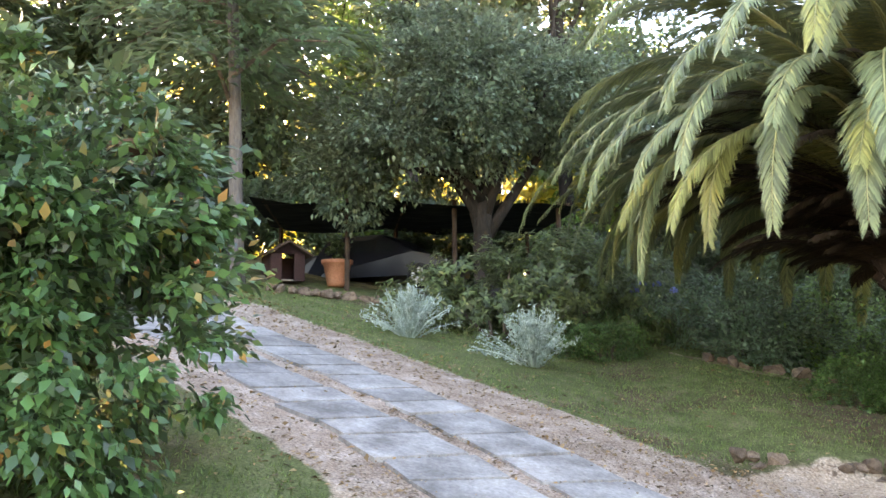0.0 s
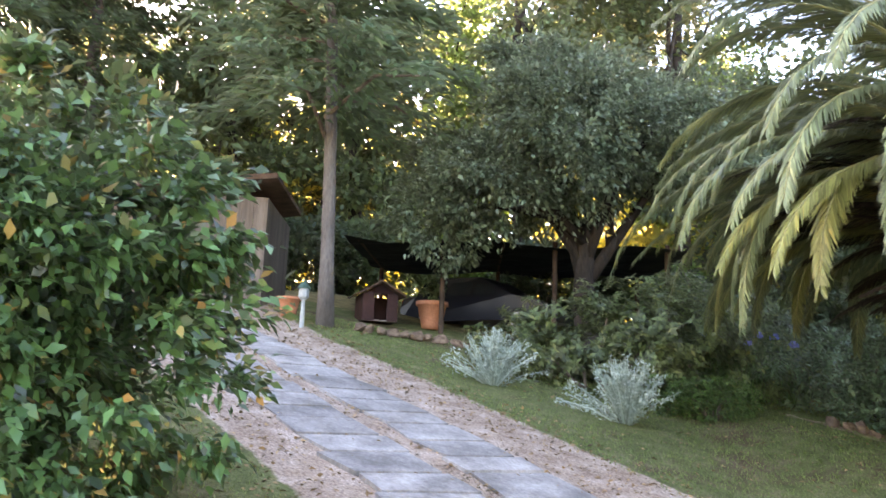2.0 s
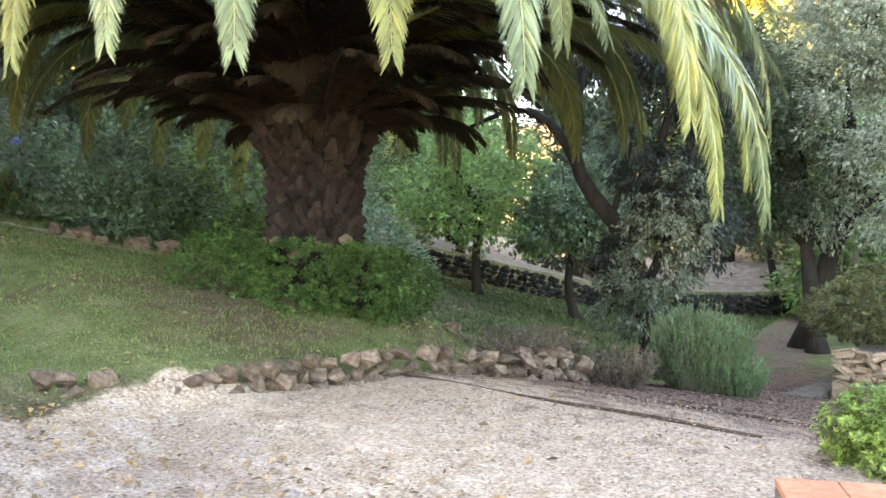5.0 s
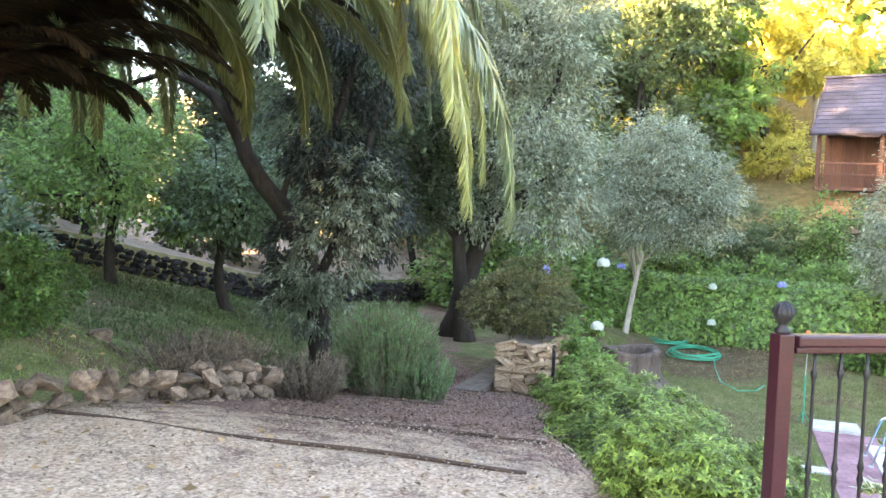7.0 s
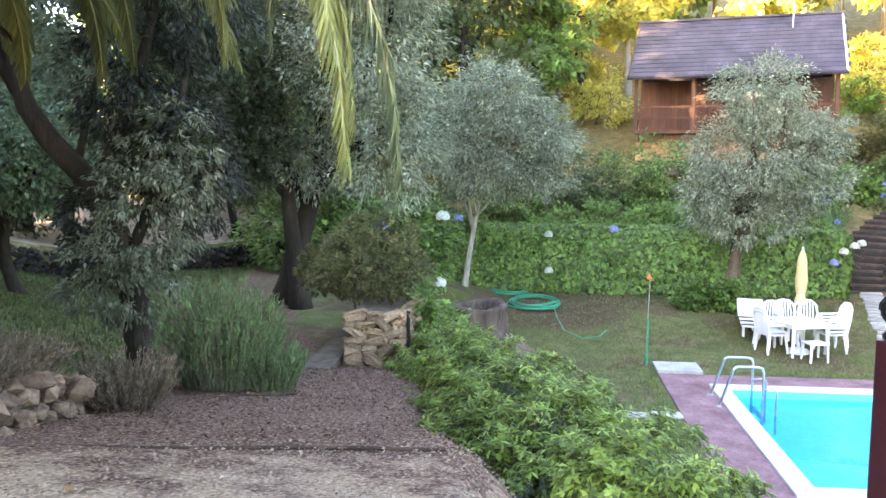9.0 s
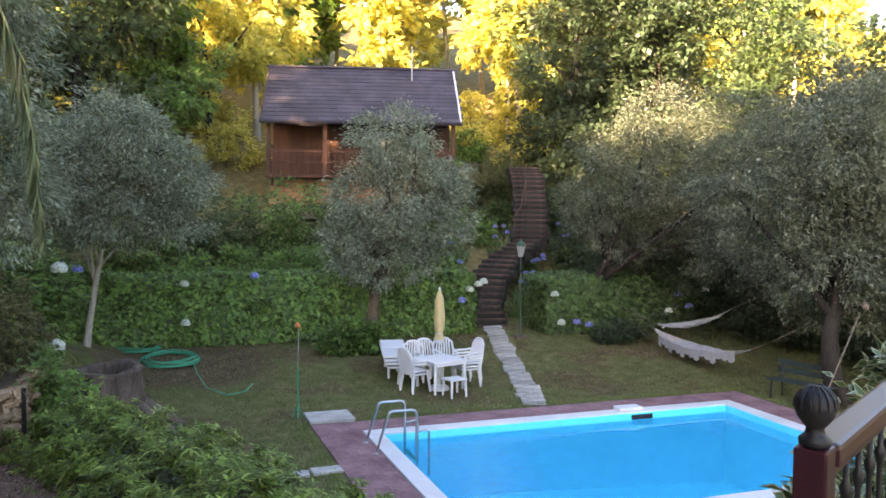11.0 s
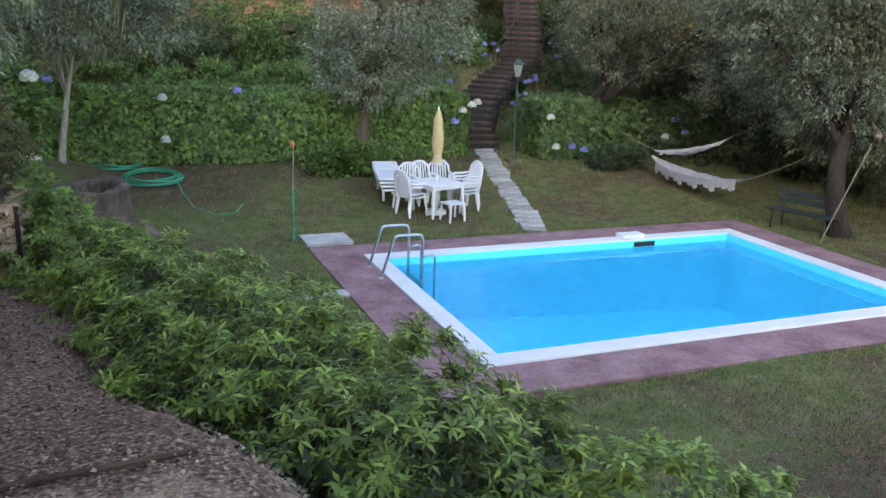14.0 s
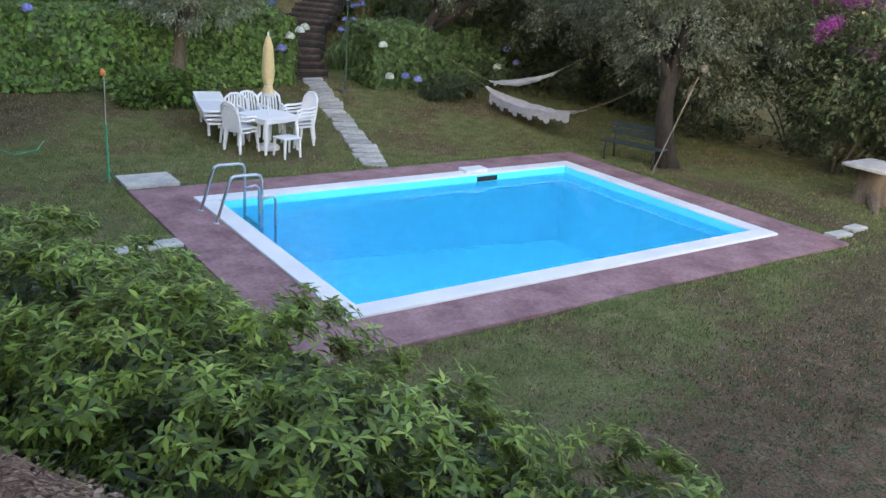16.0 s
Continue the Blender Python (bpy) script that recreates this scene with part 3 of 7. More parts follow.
def build_ground():
    ax = np.concatenate([np.linspace(-300, -60, 13)[:-1], np.linspace(-60, -22, 39)[:-1], np.arange(-22, 15, 0.2), np.linspace(15, 60, 46)[1:], np.linspace(60, 300, 13)[1:]])
    ay = np.concatenate([np.linspace(-300, -45, 13)[:-1], np.linspace(-45, -20, 26)[:-1], np.arange(-20, 17, 0.2), np.linspace(17, 60, 60)[1:], np.linspace(60, 300, 13)[1:]])
    X, Y = np.meshgrid(ax, ay, indexing="ij")
    Z = ground_z(X, Y)
    Z = np.minimum(Z, 26.0)
    rough = np.array([[noise.noise((x * 0.7, y * 0.7, 0.3)) for y in ay] for x in ax])
    Z = Z + rough * 0.035
    nx, ny = X.shape
    v = np.stack([X, Y, Z], -1).reshape(-1, 3)
    i = (np.arange(nx - 1)[:, None] * ny + np.arange(ny - 1)[None, :]).reshape(-1)
    f = np.stack([i, i + ny, i + ny + 1, i + 1], 1)
    me = bpy.data.meshes.new("ground")
    me.vertices.add(len(v))
    me.vertices.foreach_set("co", v.astype(np.float32).ravel())
    me.loops.add(f.size)
    me.loops.foreach_set("vertex_index", f.astype(np.int32).ravel())
    me.polygons.add(len(f))
    me.polygons.foreach_set("loop_start", np.arange(0, f.size, 4, dtype=np.int32))
    me.polygons.foreach_set("loop_total", np.full(len(f), 4, dtype=np.int32))
    me.polygons.foreach_set("use_smooth", [True] * len(f))
    me.update(calc_edges=True)
    x, y = v[:, 0], v[:, 1]
    sd, _ = drive_side(x, y)
    drive = sstep(-2.0, -1.6, sd) * (1 - sstep(2.2, 2.7, sd))
    terrace = sstep(-7.6, -7.2, x) * sstep(-9.8, -9.4, y + 0.0 * x) * (1 - sstep(-3.2, -2.4, x)) * (1 - sstep(0.9, 1.4, y))
    terrace2 = sstep(-7.9, -7.3, x + 0.55 * (y + 10.0) * (y < -10.0)) * (1 - sstep(-9.4, -8.8, y)) * sstep(-15.4, -14.6, y) * (1 - sstep(4, 8, x))
    far_walk = sstep(1.2, 0.6, np.abs(x + 7.2 + 0.3 * np.maximum(y, 0))) * sstep(0.0, 1.0, y) * (1 - sstep(14, 16, y))
    gravel = np.clip(drive * sstep(-7.0, -5.0, x) + terrace + terrace2 + 0.25 * far_walk, 0, 1)
    mulch = 0.8 * sstep(-6.1, -5.5, y - 0.2 * (x + 5.5)) * sstep(-7.8, -7.3, x) * (1 - sstep(-2.4, -1.6, x)) * (1 - sstep(2.0, 4.0, y))
    mulch = np.clip(mulch + 0.55 * far_walk + terrace * (0.4 * sstep(-10.5, -8.5, y) + 0.14 * sstep(-8.0, -6.0, y)), 0, 1)
    bare = np.exp(-((x - 5.0) ** 2 / 45 + (y + 4.6) ** 2 / 6.5)) + 0.6 * np.exp(-((x - 9) ** 2 / 8 + (y + 2.5) ** 2 / 4)) + 0.9 * np.exp(-((x + 3) ** 2 / 9 + (y - 11) ** 2 / 6)) + 0.7 * np.exp(-((x + 9.6) ** 2 / 3 + (y + 8.0) ** 2 / 1.6)) + 0.8 * np.exp(-((x - 10.2) ** 2 / 2 + (y - 1.8) ** 2 / 6)) + 0.6 * np.exp(-((x - 2.6) ** 2 / 3 + (y - 7.6) ** 2 / 1.2))
    slope = np.clip(sstep(14, 16, y) + sstep(-14, -18, x) * sstep(-6, -3, y) + sstep(13, 17, x) + sstep(-19, -21, y) + sstep(-19, -22, x), 0, 1)
    for name, a in (("gravel", gravel), ("earth", np.clip(0.75 * sstep(0.3, 0.8, (x + 16.9) * -0.875 + (y - 6.3) * 0.485) * sstep(-8.0, -10.0, x) * sstep(1.0, 3.0, y) * sstep(24.0, 19.0, y) + drive * (1 - 0.75 * sstep(-6.2, -4.6, x)) + 0.55 * np.exp(-((y + 10.0) ** 2 / 1.2 + (x + 6.5) ** 2 / 3)) + 0.9 * np.exp(-((x + 14.2 - 0.8 * (y + 8.0)) ** 2 / 0.3 + (y + 7.4) ** 2 / 2.0)), 0, 1)), ("mulch", mulch), ("bare", np.clip(bare, 0, 1) * 0.9), ("slope", slope)):
        at = me.attributes.new(name, "FLOAT", "POINT")
        at.data.foreach_set("value", a.astype(np.float32))
    me.materials.append(M["ground"])
    tagged(place("ground", me), "lawn with dry patches, pale gravel and earth", "ground", kind="structure")


build_ground()

# ---- pool ----
PL, PW, CW = 8.4, 5.45, 0.32
pool = thing("swimming_pool", "rectangular pool with white coping and bright blue water", "swimming pool", kind="structure")


def basin_mesh():
    bm = bmesh.new()
    x0, x1, y0, y1 = CW, PL - CW, CW, PW - CW
    lo = [bm.verts.new(p) for p in ((x0, y0, -1.25), (x1, y0, -1.7), (x1, y1, -1.7), (x0, y1, -1.25))]
    hi = [bm.verts.new(p) for p in ((x0, y0, -0.02), (x1, y0, -0.02), (x1, y1, -0.02), (x0, y1, -0.02))]
    bm.faces.new(lo)
    for k in range(4):
        bm.faces.new((hi[k], hi[(k + 1) % 4], lo[(k + 1) % 4], lo[k]))
    return bm


part("basin", basin_mesh(), M["basin"], pool)
bm = bmesh.new()
bm.faces.new([bm.verts.new((px, py, -0.16)) for px, py in ((CW, CW), (PL - CW, CW), (PL - CW, PW - CW), (CW, PW - CW))])
w = part("water", bm, M["water"], pool, "clear rippled blue water")
w.visible_shadow = False
for a, b in (((0, 0), (PL, CW)), ((0, PW - CW), (PL, PW)), ((0, CW), (CW, PW - CW)), ((PL - CW, CW), (PL, PW - CW))):
    part("coping", boxbm(((a[0] + b[0]) / 2, (a[1] + b[1]) / 2, -0.03), (b[0] - a[0] - 0.004, b[1] - a[1] - 0.004, 0.09), 0.015), M["coping"], pool, "white painted coping")
part("skimmer", boxbm((5.95, PW - CW - 0.012, -0.1), (0.5, 0.03, 0.1), 0.006), M["iron"], pool, "dark skimmer slot")
part("skimmer_lid", boxbm((5.75, PW - 0.1, 0.05), (0.55, 0.3, 0.07), 0.02), M["coping"], pool)
deck = thing("pool_deck", "worn red concrete deck round the pool", "deck", kind="structure")
D0, D1 = 0.85, 0.82
for a, b in (((-D0, -D1), (PL + D0, 0)), ((-D0, PW), (PL + D0, PW + D1)), ((-D0, 0), (0, PW)), ((PL, 0), (PL + D0, PW))):
    part("deck_strip", boxbm(((a[0] + b[0]) / 2, (a[1] + b[1]) / 2, -0.1), (b[0] - a[0] - 0.006, b[1] - a[1] - 0.006, 0.16), 0.008), M["deck"], deck)


def ladder():
    t = thing("pool_ladder", "steel pool ladder with two bent handrails", "ladder")
    for y in (4.72, 4.0):
        pts = [(-0.12, y, -0.02), (0.02, y, 0.4), (0.1, y, 0.64), (0.13, y, 0.69), (0.18, y, 0.71), (0.52, y, 0.71), (0.59, y, 0.69), (0.62, y, 0.62), (0.62, y, 0.3), (0.62, y, -0.6)]
        part("handrail", tubebm(pts, 0.024, 10), M["steel"], t, smooth=True)
        part("foot_flange", lathebm([(0.05, 0), (0.05, 0.015), (0.028, 0.03)], 14, (-0.12, y, -0.02)), M["steel"], t)
    for k in range(3):
        part("tread", boxbm((0.62, 4.36, -0.2 - 0.2 * k), (0.08, 0.7, 0.025), 0.006), M["steel"], t)
    pts = [(0.5, 4.5, 0.3), (0.8, 4.5, 0.34), (0.84, 4.5, 0.3), (0.84, 4.5, -0.5)]
    for y in (4.7, 4.02):
        part("inner_rail", tubebm([(0.62, y, 0.3), (0.8, y, 0.33), (0.86, y, 0.28), (0.86, y, -0.5)], 0.02, 10), M["steel"], t, smooth=True)


ladder()
# ---- rail, newel, terracotta kerb ----
NEW = Vector((-2.49, -8.49, 2.655))
RDIR = Vector((0.85, 0.53, 0)).normalized()
RANG = math.degrees(math.atan2(RDIR.y, RDIR.x))


def railing():
    t = thing("railing", "maroon metal railing with black iron balusters", "railing", Matrix.Translation(NEW) @ pose(0, 0, 0, 0, 0, RANG))
    post = part("newel_post", boxbm((0, 0, 0.57), (0.066, 0.066, 1.14), 0.006), M["rail_paint"], t)
    fin = part("finial", lathebm([(0.0245, 1.1400), (0.0306, 1.1437), (0.0316, 1.1549), (0.0204, 1.1661), (0.0173, 1.1772), (0.0235, 1.1847), (0.0347, 1.1996), (0.0388, 1.2108), (0.0398, 1.2234), (0.0357, 1.2406), (0.0255, 1.2540), (0.0102, 1.2614)], 24), M["iron"], t, "black fluted iron ball finial", True)
    for k in range(14):
        a = 2 * math.pi * k / 14
        pts = [(r * math.cos(a), r * math.sin(a), z) for r, z in ((0.0405, 1.218), (0.038, 1.236), (0.028, 1.251), (0.012, 1.262))]
        part("flute", tubebm(pts, 0.0035, 5), M["iron"], fin)
    part("handrail", boxbm((1.75, 0, 1.112), (3.4, 0.075, 0.05), 0.012), M["rail_paint"], t, "glossy maroon top rail")
    part("handrail_lip", boxbm((1.75, 0, 1.076), (3.4, 0.045, 0.025), 0.006), M["rail_paint"], t)
    part("bottom_rail", boxbm((1.75, 0, 0.12), (3.4, 0.05, 0.035), 0.006), M["rail_paint"], t)
    for k in range(27):
        x = 0.15 + 0.12 * k
        part("baluster", lathebm([(0.007, 0.13), (0.007, 0.52), (0.013, 0.55), (0.008, 0.58), (0.014, 0.6), (0.008, 0.63), (0.007, 0.66), (0.007, 0.95), (0.012, 0.97), (0.015, 0.985), (0.007, 1.0), (0.007, 1.066)], 8, (x, 0, 0)), M["iron"], t, smooth=True)
    part("end_post", boxbm((3.5, 0, 0.57), (0.066, 0.066, 1.14), 0.006), M["rail_paint"], t)


railing()
kerb = thing("tiled_kerb", "terracotta tiled kerb under the railing", "kerb", Matrix.Translation(NEW) @ pose(0, 0, 0, 0, 0, RANG), kind="structure")
part("kerb_base", boxbm((1.5, 0.1, -0.2), (4.1, 0.5, 0.68), 0.01), M["mortar"], kerb)
for k in range(14):
    part("tile", boxbm((-0.4 + 0.3 * k, 0.08, 0.16), (0.294, 0.56, 0.04), 0.006), M["terracotta"], kerb)


# ---- palm ----
PALM = Vector((-9.9, -6.3, 2.98))


def frond(name, base, az, elev, length, mat, droop, parent, leaflet=0.5, dens=1.0, tip=None):
    """One arching feather leaf: a rib and two rows of narrow leaflets. With a tip, it arches over and hangs down to it."""
    n = 16
    pts, p, e = [], Vector(base), elev
    seg = length / n
    tw = rng.normal() * 0.25
    if tip is not None:
        b, tp = Vector(base), Vector(tip)
        over = Vector((tp.x, tp.y, 0)) * 0.98 + Vector((0, 0, tp.z + length))
        pts = [b * (1 - q) ** 2 + over * (2 * q * (1 - q)) + tp * q * q for q in (i / n for i in range(n + 1))]
    for i in range(0 if tip is not None else n + 1):
        pts.append(p.copy())
        s = i / n
        e2 = e - droop * s * s
        p = p + Vector((math.cos(az) * math.cos(e2), math.sin(az) * math.cos(e2), math.sin(e2))) * seg
        az += tw * 0.03
    dead = mat == M["palm_dead"]
    rib = part("frond", tubebm(pts, [0.04 * (1 - 0.9 * i / n) for i in range(n + 1)], 5), M["palm_boot" if dead else "rib"], parent, "dry brown frond, darkened for the shade under the crown" if dead else "")
    P = np.array([tuple(q) for q in pts])
    m = int(320 * dens)
    s = np.concatenate([np.linspace(0.14, 1.0, m)] * 2) + rng.normal(size=2 * m) * 0.002
    s = np.clip(s, 0, 1)
    sgn = np.concatenate([np.ones(m), -np.ones(m)])
    k = np.clip(s * n, 0, n - 1e-3)
    i0 = k.astype(int)
    fr = (k - i0)[:, None]
    c = P[i0] * (1 - fr) + P[i0 + 1] * fr
    d = unit(P[i0 + 1] - P[i0])
    flat = np.array([math.cos(az), math.sin(az), 0.0])
    side = np.tile(np.array([-math.sin(az), math.cos(az), 0.0]), (len(s), 1))
    upv = unit(np.cross(d, side))
    ln = leaflet * np.clip(np.sin(np.pi * (0.1 + 0.8 * s)) * 1.1, 0.3, 1) * rng.uniform(0.88, 1.1, len(s))
    fwd = 0.85 + 0.8 * s[:, None] ** 2
    out = unit(side * sgn[:, None] * 0.8 + d * fwd + upv * 0.1 + rng.normal(size=(len(s), 3)) * 0.045 - np.array([0, 0, 0.3]))
    sd = unit(np.cross(out, upv + rng.normal(size=(len(s), 3)) * 0.15))
    place("leaflet_fringe", leaf_mesh("leaflet_fringe", c + out * ln[:, None] * 0.5, out, sd, ln, np.full(len(s), 0.024), mat, droop=0.16), rib)


def palm():
    t = thing("palm_tree", "huge date palm with thick rough trunk and drooping fronds", "palm tree", Matrix.Translation(PALM))
    part("trunk", lathebm([(0.78, -0.3), (0.68, 0.1), (0.54, 0.5), (0.46, 1.0), (0.46, 1.5), (0.54, 2.0), (0.8, 2.5), (0.8, 3.1), (0.4, 3.5)], 24), M["bark_dark"], t, smooth=True)
    bm = bmesh.new()
    for ring in range(17):
        z = 0.25 + 0.15 * ring
        rad = 0.48 + 0.05 * max(0, 4 - ring) + 0.06 * max(0, ring - 10)
        for k in range(17):
            a = 2 * math.pi * (k + 0.5 * (ring % 2)) / 17 + rng.normal() * 0.03
            R = Matrix.Rotation(a, 4, "Z") @ Matrix.Rotation(radians(38 + rng.normal() * 10), 4, "Y")
            vs = box(bm, (0, 0, 0), (0.1 + rng.random() * 0.06, 0.16 + 0.05 * rng.random(), 0.24 + 0.08 * rng.random()), 0.02)
            for v in vs:
                v.co.y *= 1.0 - 0.6 * max(0.0, min(1.0, v.co.z / 0.12 + 0.3))
                v.co.x += 0.04
            M4 = Matrix.Translation((rad * math.cos(a), rad * math.sin(a), z + rng.normal() * 0.025)) @ R
            bmesh.ops.transform(bm, matrix=M4, verts=vs)
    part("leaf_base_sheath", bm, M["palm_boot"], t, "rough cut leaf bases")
    for k in range(12):
        a = radians(-170 + 175 * k / 11 + 6 * rng.normal())
        part("cut_stub", boxbm((0.63 * math.cos(a), 0.63 * math.sin(a), 0.68 + 0.26 * rng.random()), (0.13, 0.14, 0.08), 0.03, Euler((0.4 * rng.normal(), 0.4, a)).to_matrix()), M["stone"], t, "pale cut leaf stub")
    hub = Vector((0, 0, 3.1))
    tiers = [(28, 1.32, 6.5, 1.9, "palm", 0.56), (36, 1.02, 6.5, 2.15, "palm", 0.62), (38, 0.76, 6.2, 2.15, "palm", 0.62), (36, 0.58, 6.0, 2.0, "palm", 0.58), (16, 0.44, 5.4, 1.7, "palm_yellow", 0.54)]
    for cnt, el, ln, dr, mt, lf in tiers:
        off = rng.random() * 6
        for k in range(cnt):
            a = off + 2 * math.pi * k / cnt + rng.normal() * 0.05
            mat = M[mt] if rng.random() > 0.08 else M["palm_yellow" if mt == "palm" else "palm"]
            b = hub + Vector((math.cos(a), math.sin(a), 0)) * 0.35
            frond("frond", b, a, el + rng.normal() * 0.07, ln * rng.uniform(0.92, 1.06), mat, dr + rng.normal() * 0.12, t, lf)
    for k in range(26):
        a = 2 * math.pi * (k + 0.12 * rng.normal()) / 26
        r, z = rng.uniform(4.3, 4.9), rng.uniform(2.05, 2.6)
        frond("frond", hub + Vector((math.cos(a), math.sin(a), 0)) * 0.35, a, 0, rng.uniform(2.6, 3.3), M["palm_yellow" if k % 3 == 0 else "palm"], 0, t, 0.56, 1.0, (r * math.cos(a), r * math.sin(a), z))
    for dx, dy, z, rise in ((5.55, -0.35, 1.5, 3.6), (5.75, 0.05, 1.42, 3.3), (5.4, 0.5, 1.75, 3.5), (5.6, -0.9, 2.1, 3.6), (4.9, -1.9, 2.35, 3.2), (5.2, 1.4, 2.2, 3.4)):
        a = math.atan2(dy, dx)
        frond("frond", hub + Vector((math.cos(a), math.sin(a), 0)) * 0.35, a, 0, rise, M["palm_yellow" if rise > 3.4 else "palm"], 0, t, 0.62, 1.3, (dx, dy, z - 0.2))
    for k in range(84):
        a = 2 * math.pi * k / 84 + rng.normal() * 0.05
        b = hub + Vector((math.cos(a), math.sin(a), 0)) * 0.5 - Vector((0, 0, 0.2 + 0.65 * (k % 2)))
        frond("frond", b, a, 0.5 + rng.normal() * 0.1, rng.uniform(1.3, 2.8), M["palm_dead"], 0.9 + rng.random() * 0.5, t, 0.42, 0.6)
    # dry fronds added below the green tiers to darken the crown's underside
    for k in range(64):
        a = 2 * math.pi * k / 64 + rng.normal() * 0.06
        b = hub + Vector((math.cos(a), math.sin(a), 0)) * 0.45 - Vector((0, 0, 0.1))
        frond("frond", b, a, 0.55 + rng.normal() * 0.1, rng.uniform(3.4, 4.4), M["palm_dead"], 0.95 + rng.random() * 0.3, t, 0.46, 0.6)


palm()

# ---- garden by the drive ----
shrub("camellia_bush", "large glossy camellia bush with a few orange leaves", (-4.9, -16.75, gz(-4.9, -16.75)),
      [((-4.9, -16.8, 4.2), (1.35, 1.52, 1.3)), ((-4.9, -16.75, 5.2), (1.15, 1.35, 0.9)), ((-4.75, -17.15, 3.4), (1.0, 0.9, 0.7)), ((-4.9, -17.8, 4.3), (1.3, 1.3, 1.6))], 64000, (0.11, 0.058), "camellia", "bush", 8, 0.04, clumps=130, spread=0.165, fill=0.3, hang=0.35)


def boxball(name, label, blobs, n, leaf=(0.05, 0.028), mat="box", **kw):
    c = blobs[0][0]
    return shrub(name, label, (c[0], c[1], gz(c[0], c[1])), blobs, n, leaf, mat, "hedge", 5, 0.02, spread=0.075, fill=0.1, **kw)


boxball("box_hedge", "rounded clipped box hedge round the palm", [((-9.4, -7.0, 3.42), (0.74, 0.68, 0.5)), ((-10.0, -7.55, 3.52), (0.68, 0.62, 0.5)), ((-9.1, -6.25, 3.36), (0.74, 0.68, 0.5)), ((-9.35, -5.5, 3.28), (0.62, 0.58, 0.46))], 60000, (0.042, 0.024), clumps=480)
boxball("low_hedge", "low clipped dark green hedge", [((-13.5, -10.0, 4.3), (0.5, 0.75, 0.36)), ((-13.6, -10.8, 4.35), (0.5, 0.6, 0.34))], 16000, (0.045, 0.024), clumps=300)


def silver_bush(x, y, h, w):
    t = thing("silver_bush", "silvery grey twiggy bush on the lawn", "bush", Matrix.Translation((x, y, gz(x, y))), "silver bushes")
    bm = bmesh.new()
    cs, ds = [], []
    for k in range(70):
        a, tilt = rng.random() * 2 * math.pi, abs(rng.normal()) * 0.5
        d = Vector((math.cos(a) * math.sin(tilt) * w, math.sin(a) * math.sin(tilt) * w, math.cos(tilt) * h * rng.uniform(0.7, 1.1)))
        tube(bm, [(0.05 * math.cos(a), 0.05 * math.sin(a), -0.05), d * 0.5 + Vector((0, 0, 0.04)), d], [0.012, 0.009, 0.004], 4)
        for j in range(60):
            s = rng.uniform(0.2, 1.0)
            cs.append(np.array(d) * s + rng.normal(size=3) * 0.03)
            ds.append(np.array(d.normalized()) + rng.normal(size=3) * 0.7)
    part("twig_spray", bm, M["silver"], t)
    cs, ds = np.array(cs), unit(np.array(ds))
    sd = unit(np.cross(ds, rng.normal(size=ds.shape)))
    place("leaves", leaf_mesh("leaves", cs, ds, sd, np.full(len(cs), 0.07), np.full(len(cs), 0.022), M["silver"]), t)


silver_bush(-13.1, -13.6, 0.85, 1.1)
silver_bush(-12.0, -11.7, 0.9, 1.2)

shrub("rhododendron_bush", "broad loose green bush behind the silver bushes", (-14.5, -11.8, gz(-14.5, -11.8)),
      [((-15.0, -11.8, 5.2), (1.3, 1.5, 1.0)), ((-15.2, -10.4, 5.4), (1.3, 1.4, 1.1)), ((-15.0, -13.2, 5.1), (0.9, 0.9, 0.7)), ((-15.5, -9.2, 5.2), (1.3, 1.4, 1.1))], 20000, (0.13, 0.05), "rhodo", "bush", 8, 0.04, clumps=70, spread=0.22, whorl=6)
for i, (x, y, z, rx, ry, rz) in enumerate(((-15.6, -6.6, 4.5, 1.4, 1.5, 1.25), (-15.3, -4.5, 4.2, 1.5, 1.6, 1.3), (-15.4, -2.3, 3.8, 1.5, 1.7, 1.3), (-17.8, -8.6, 5.3, 1.6, 1.8, 1.6))):
    shrub("shrub", "dense dark green shrub beyond the palm lawn", (x, y, gz(x, y)), [((x, y, z), (rx, ry, rz)), ((x + 0.5, y + 0.5, z - 0.6), (rx, ry, rz * 0.8))], 12000, (0.13, 0.06), ("shrub_blue", "hedge", "shrub_blue", "oak")[i], "shrub", 5, clumps=70, spread=0.25)


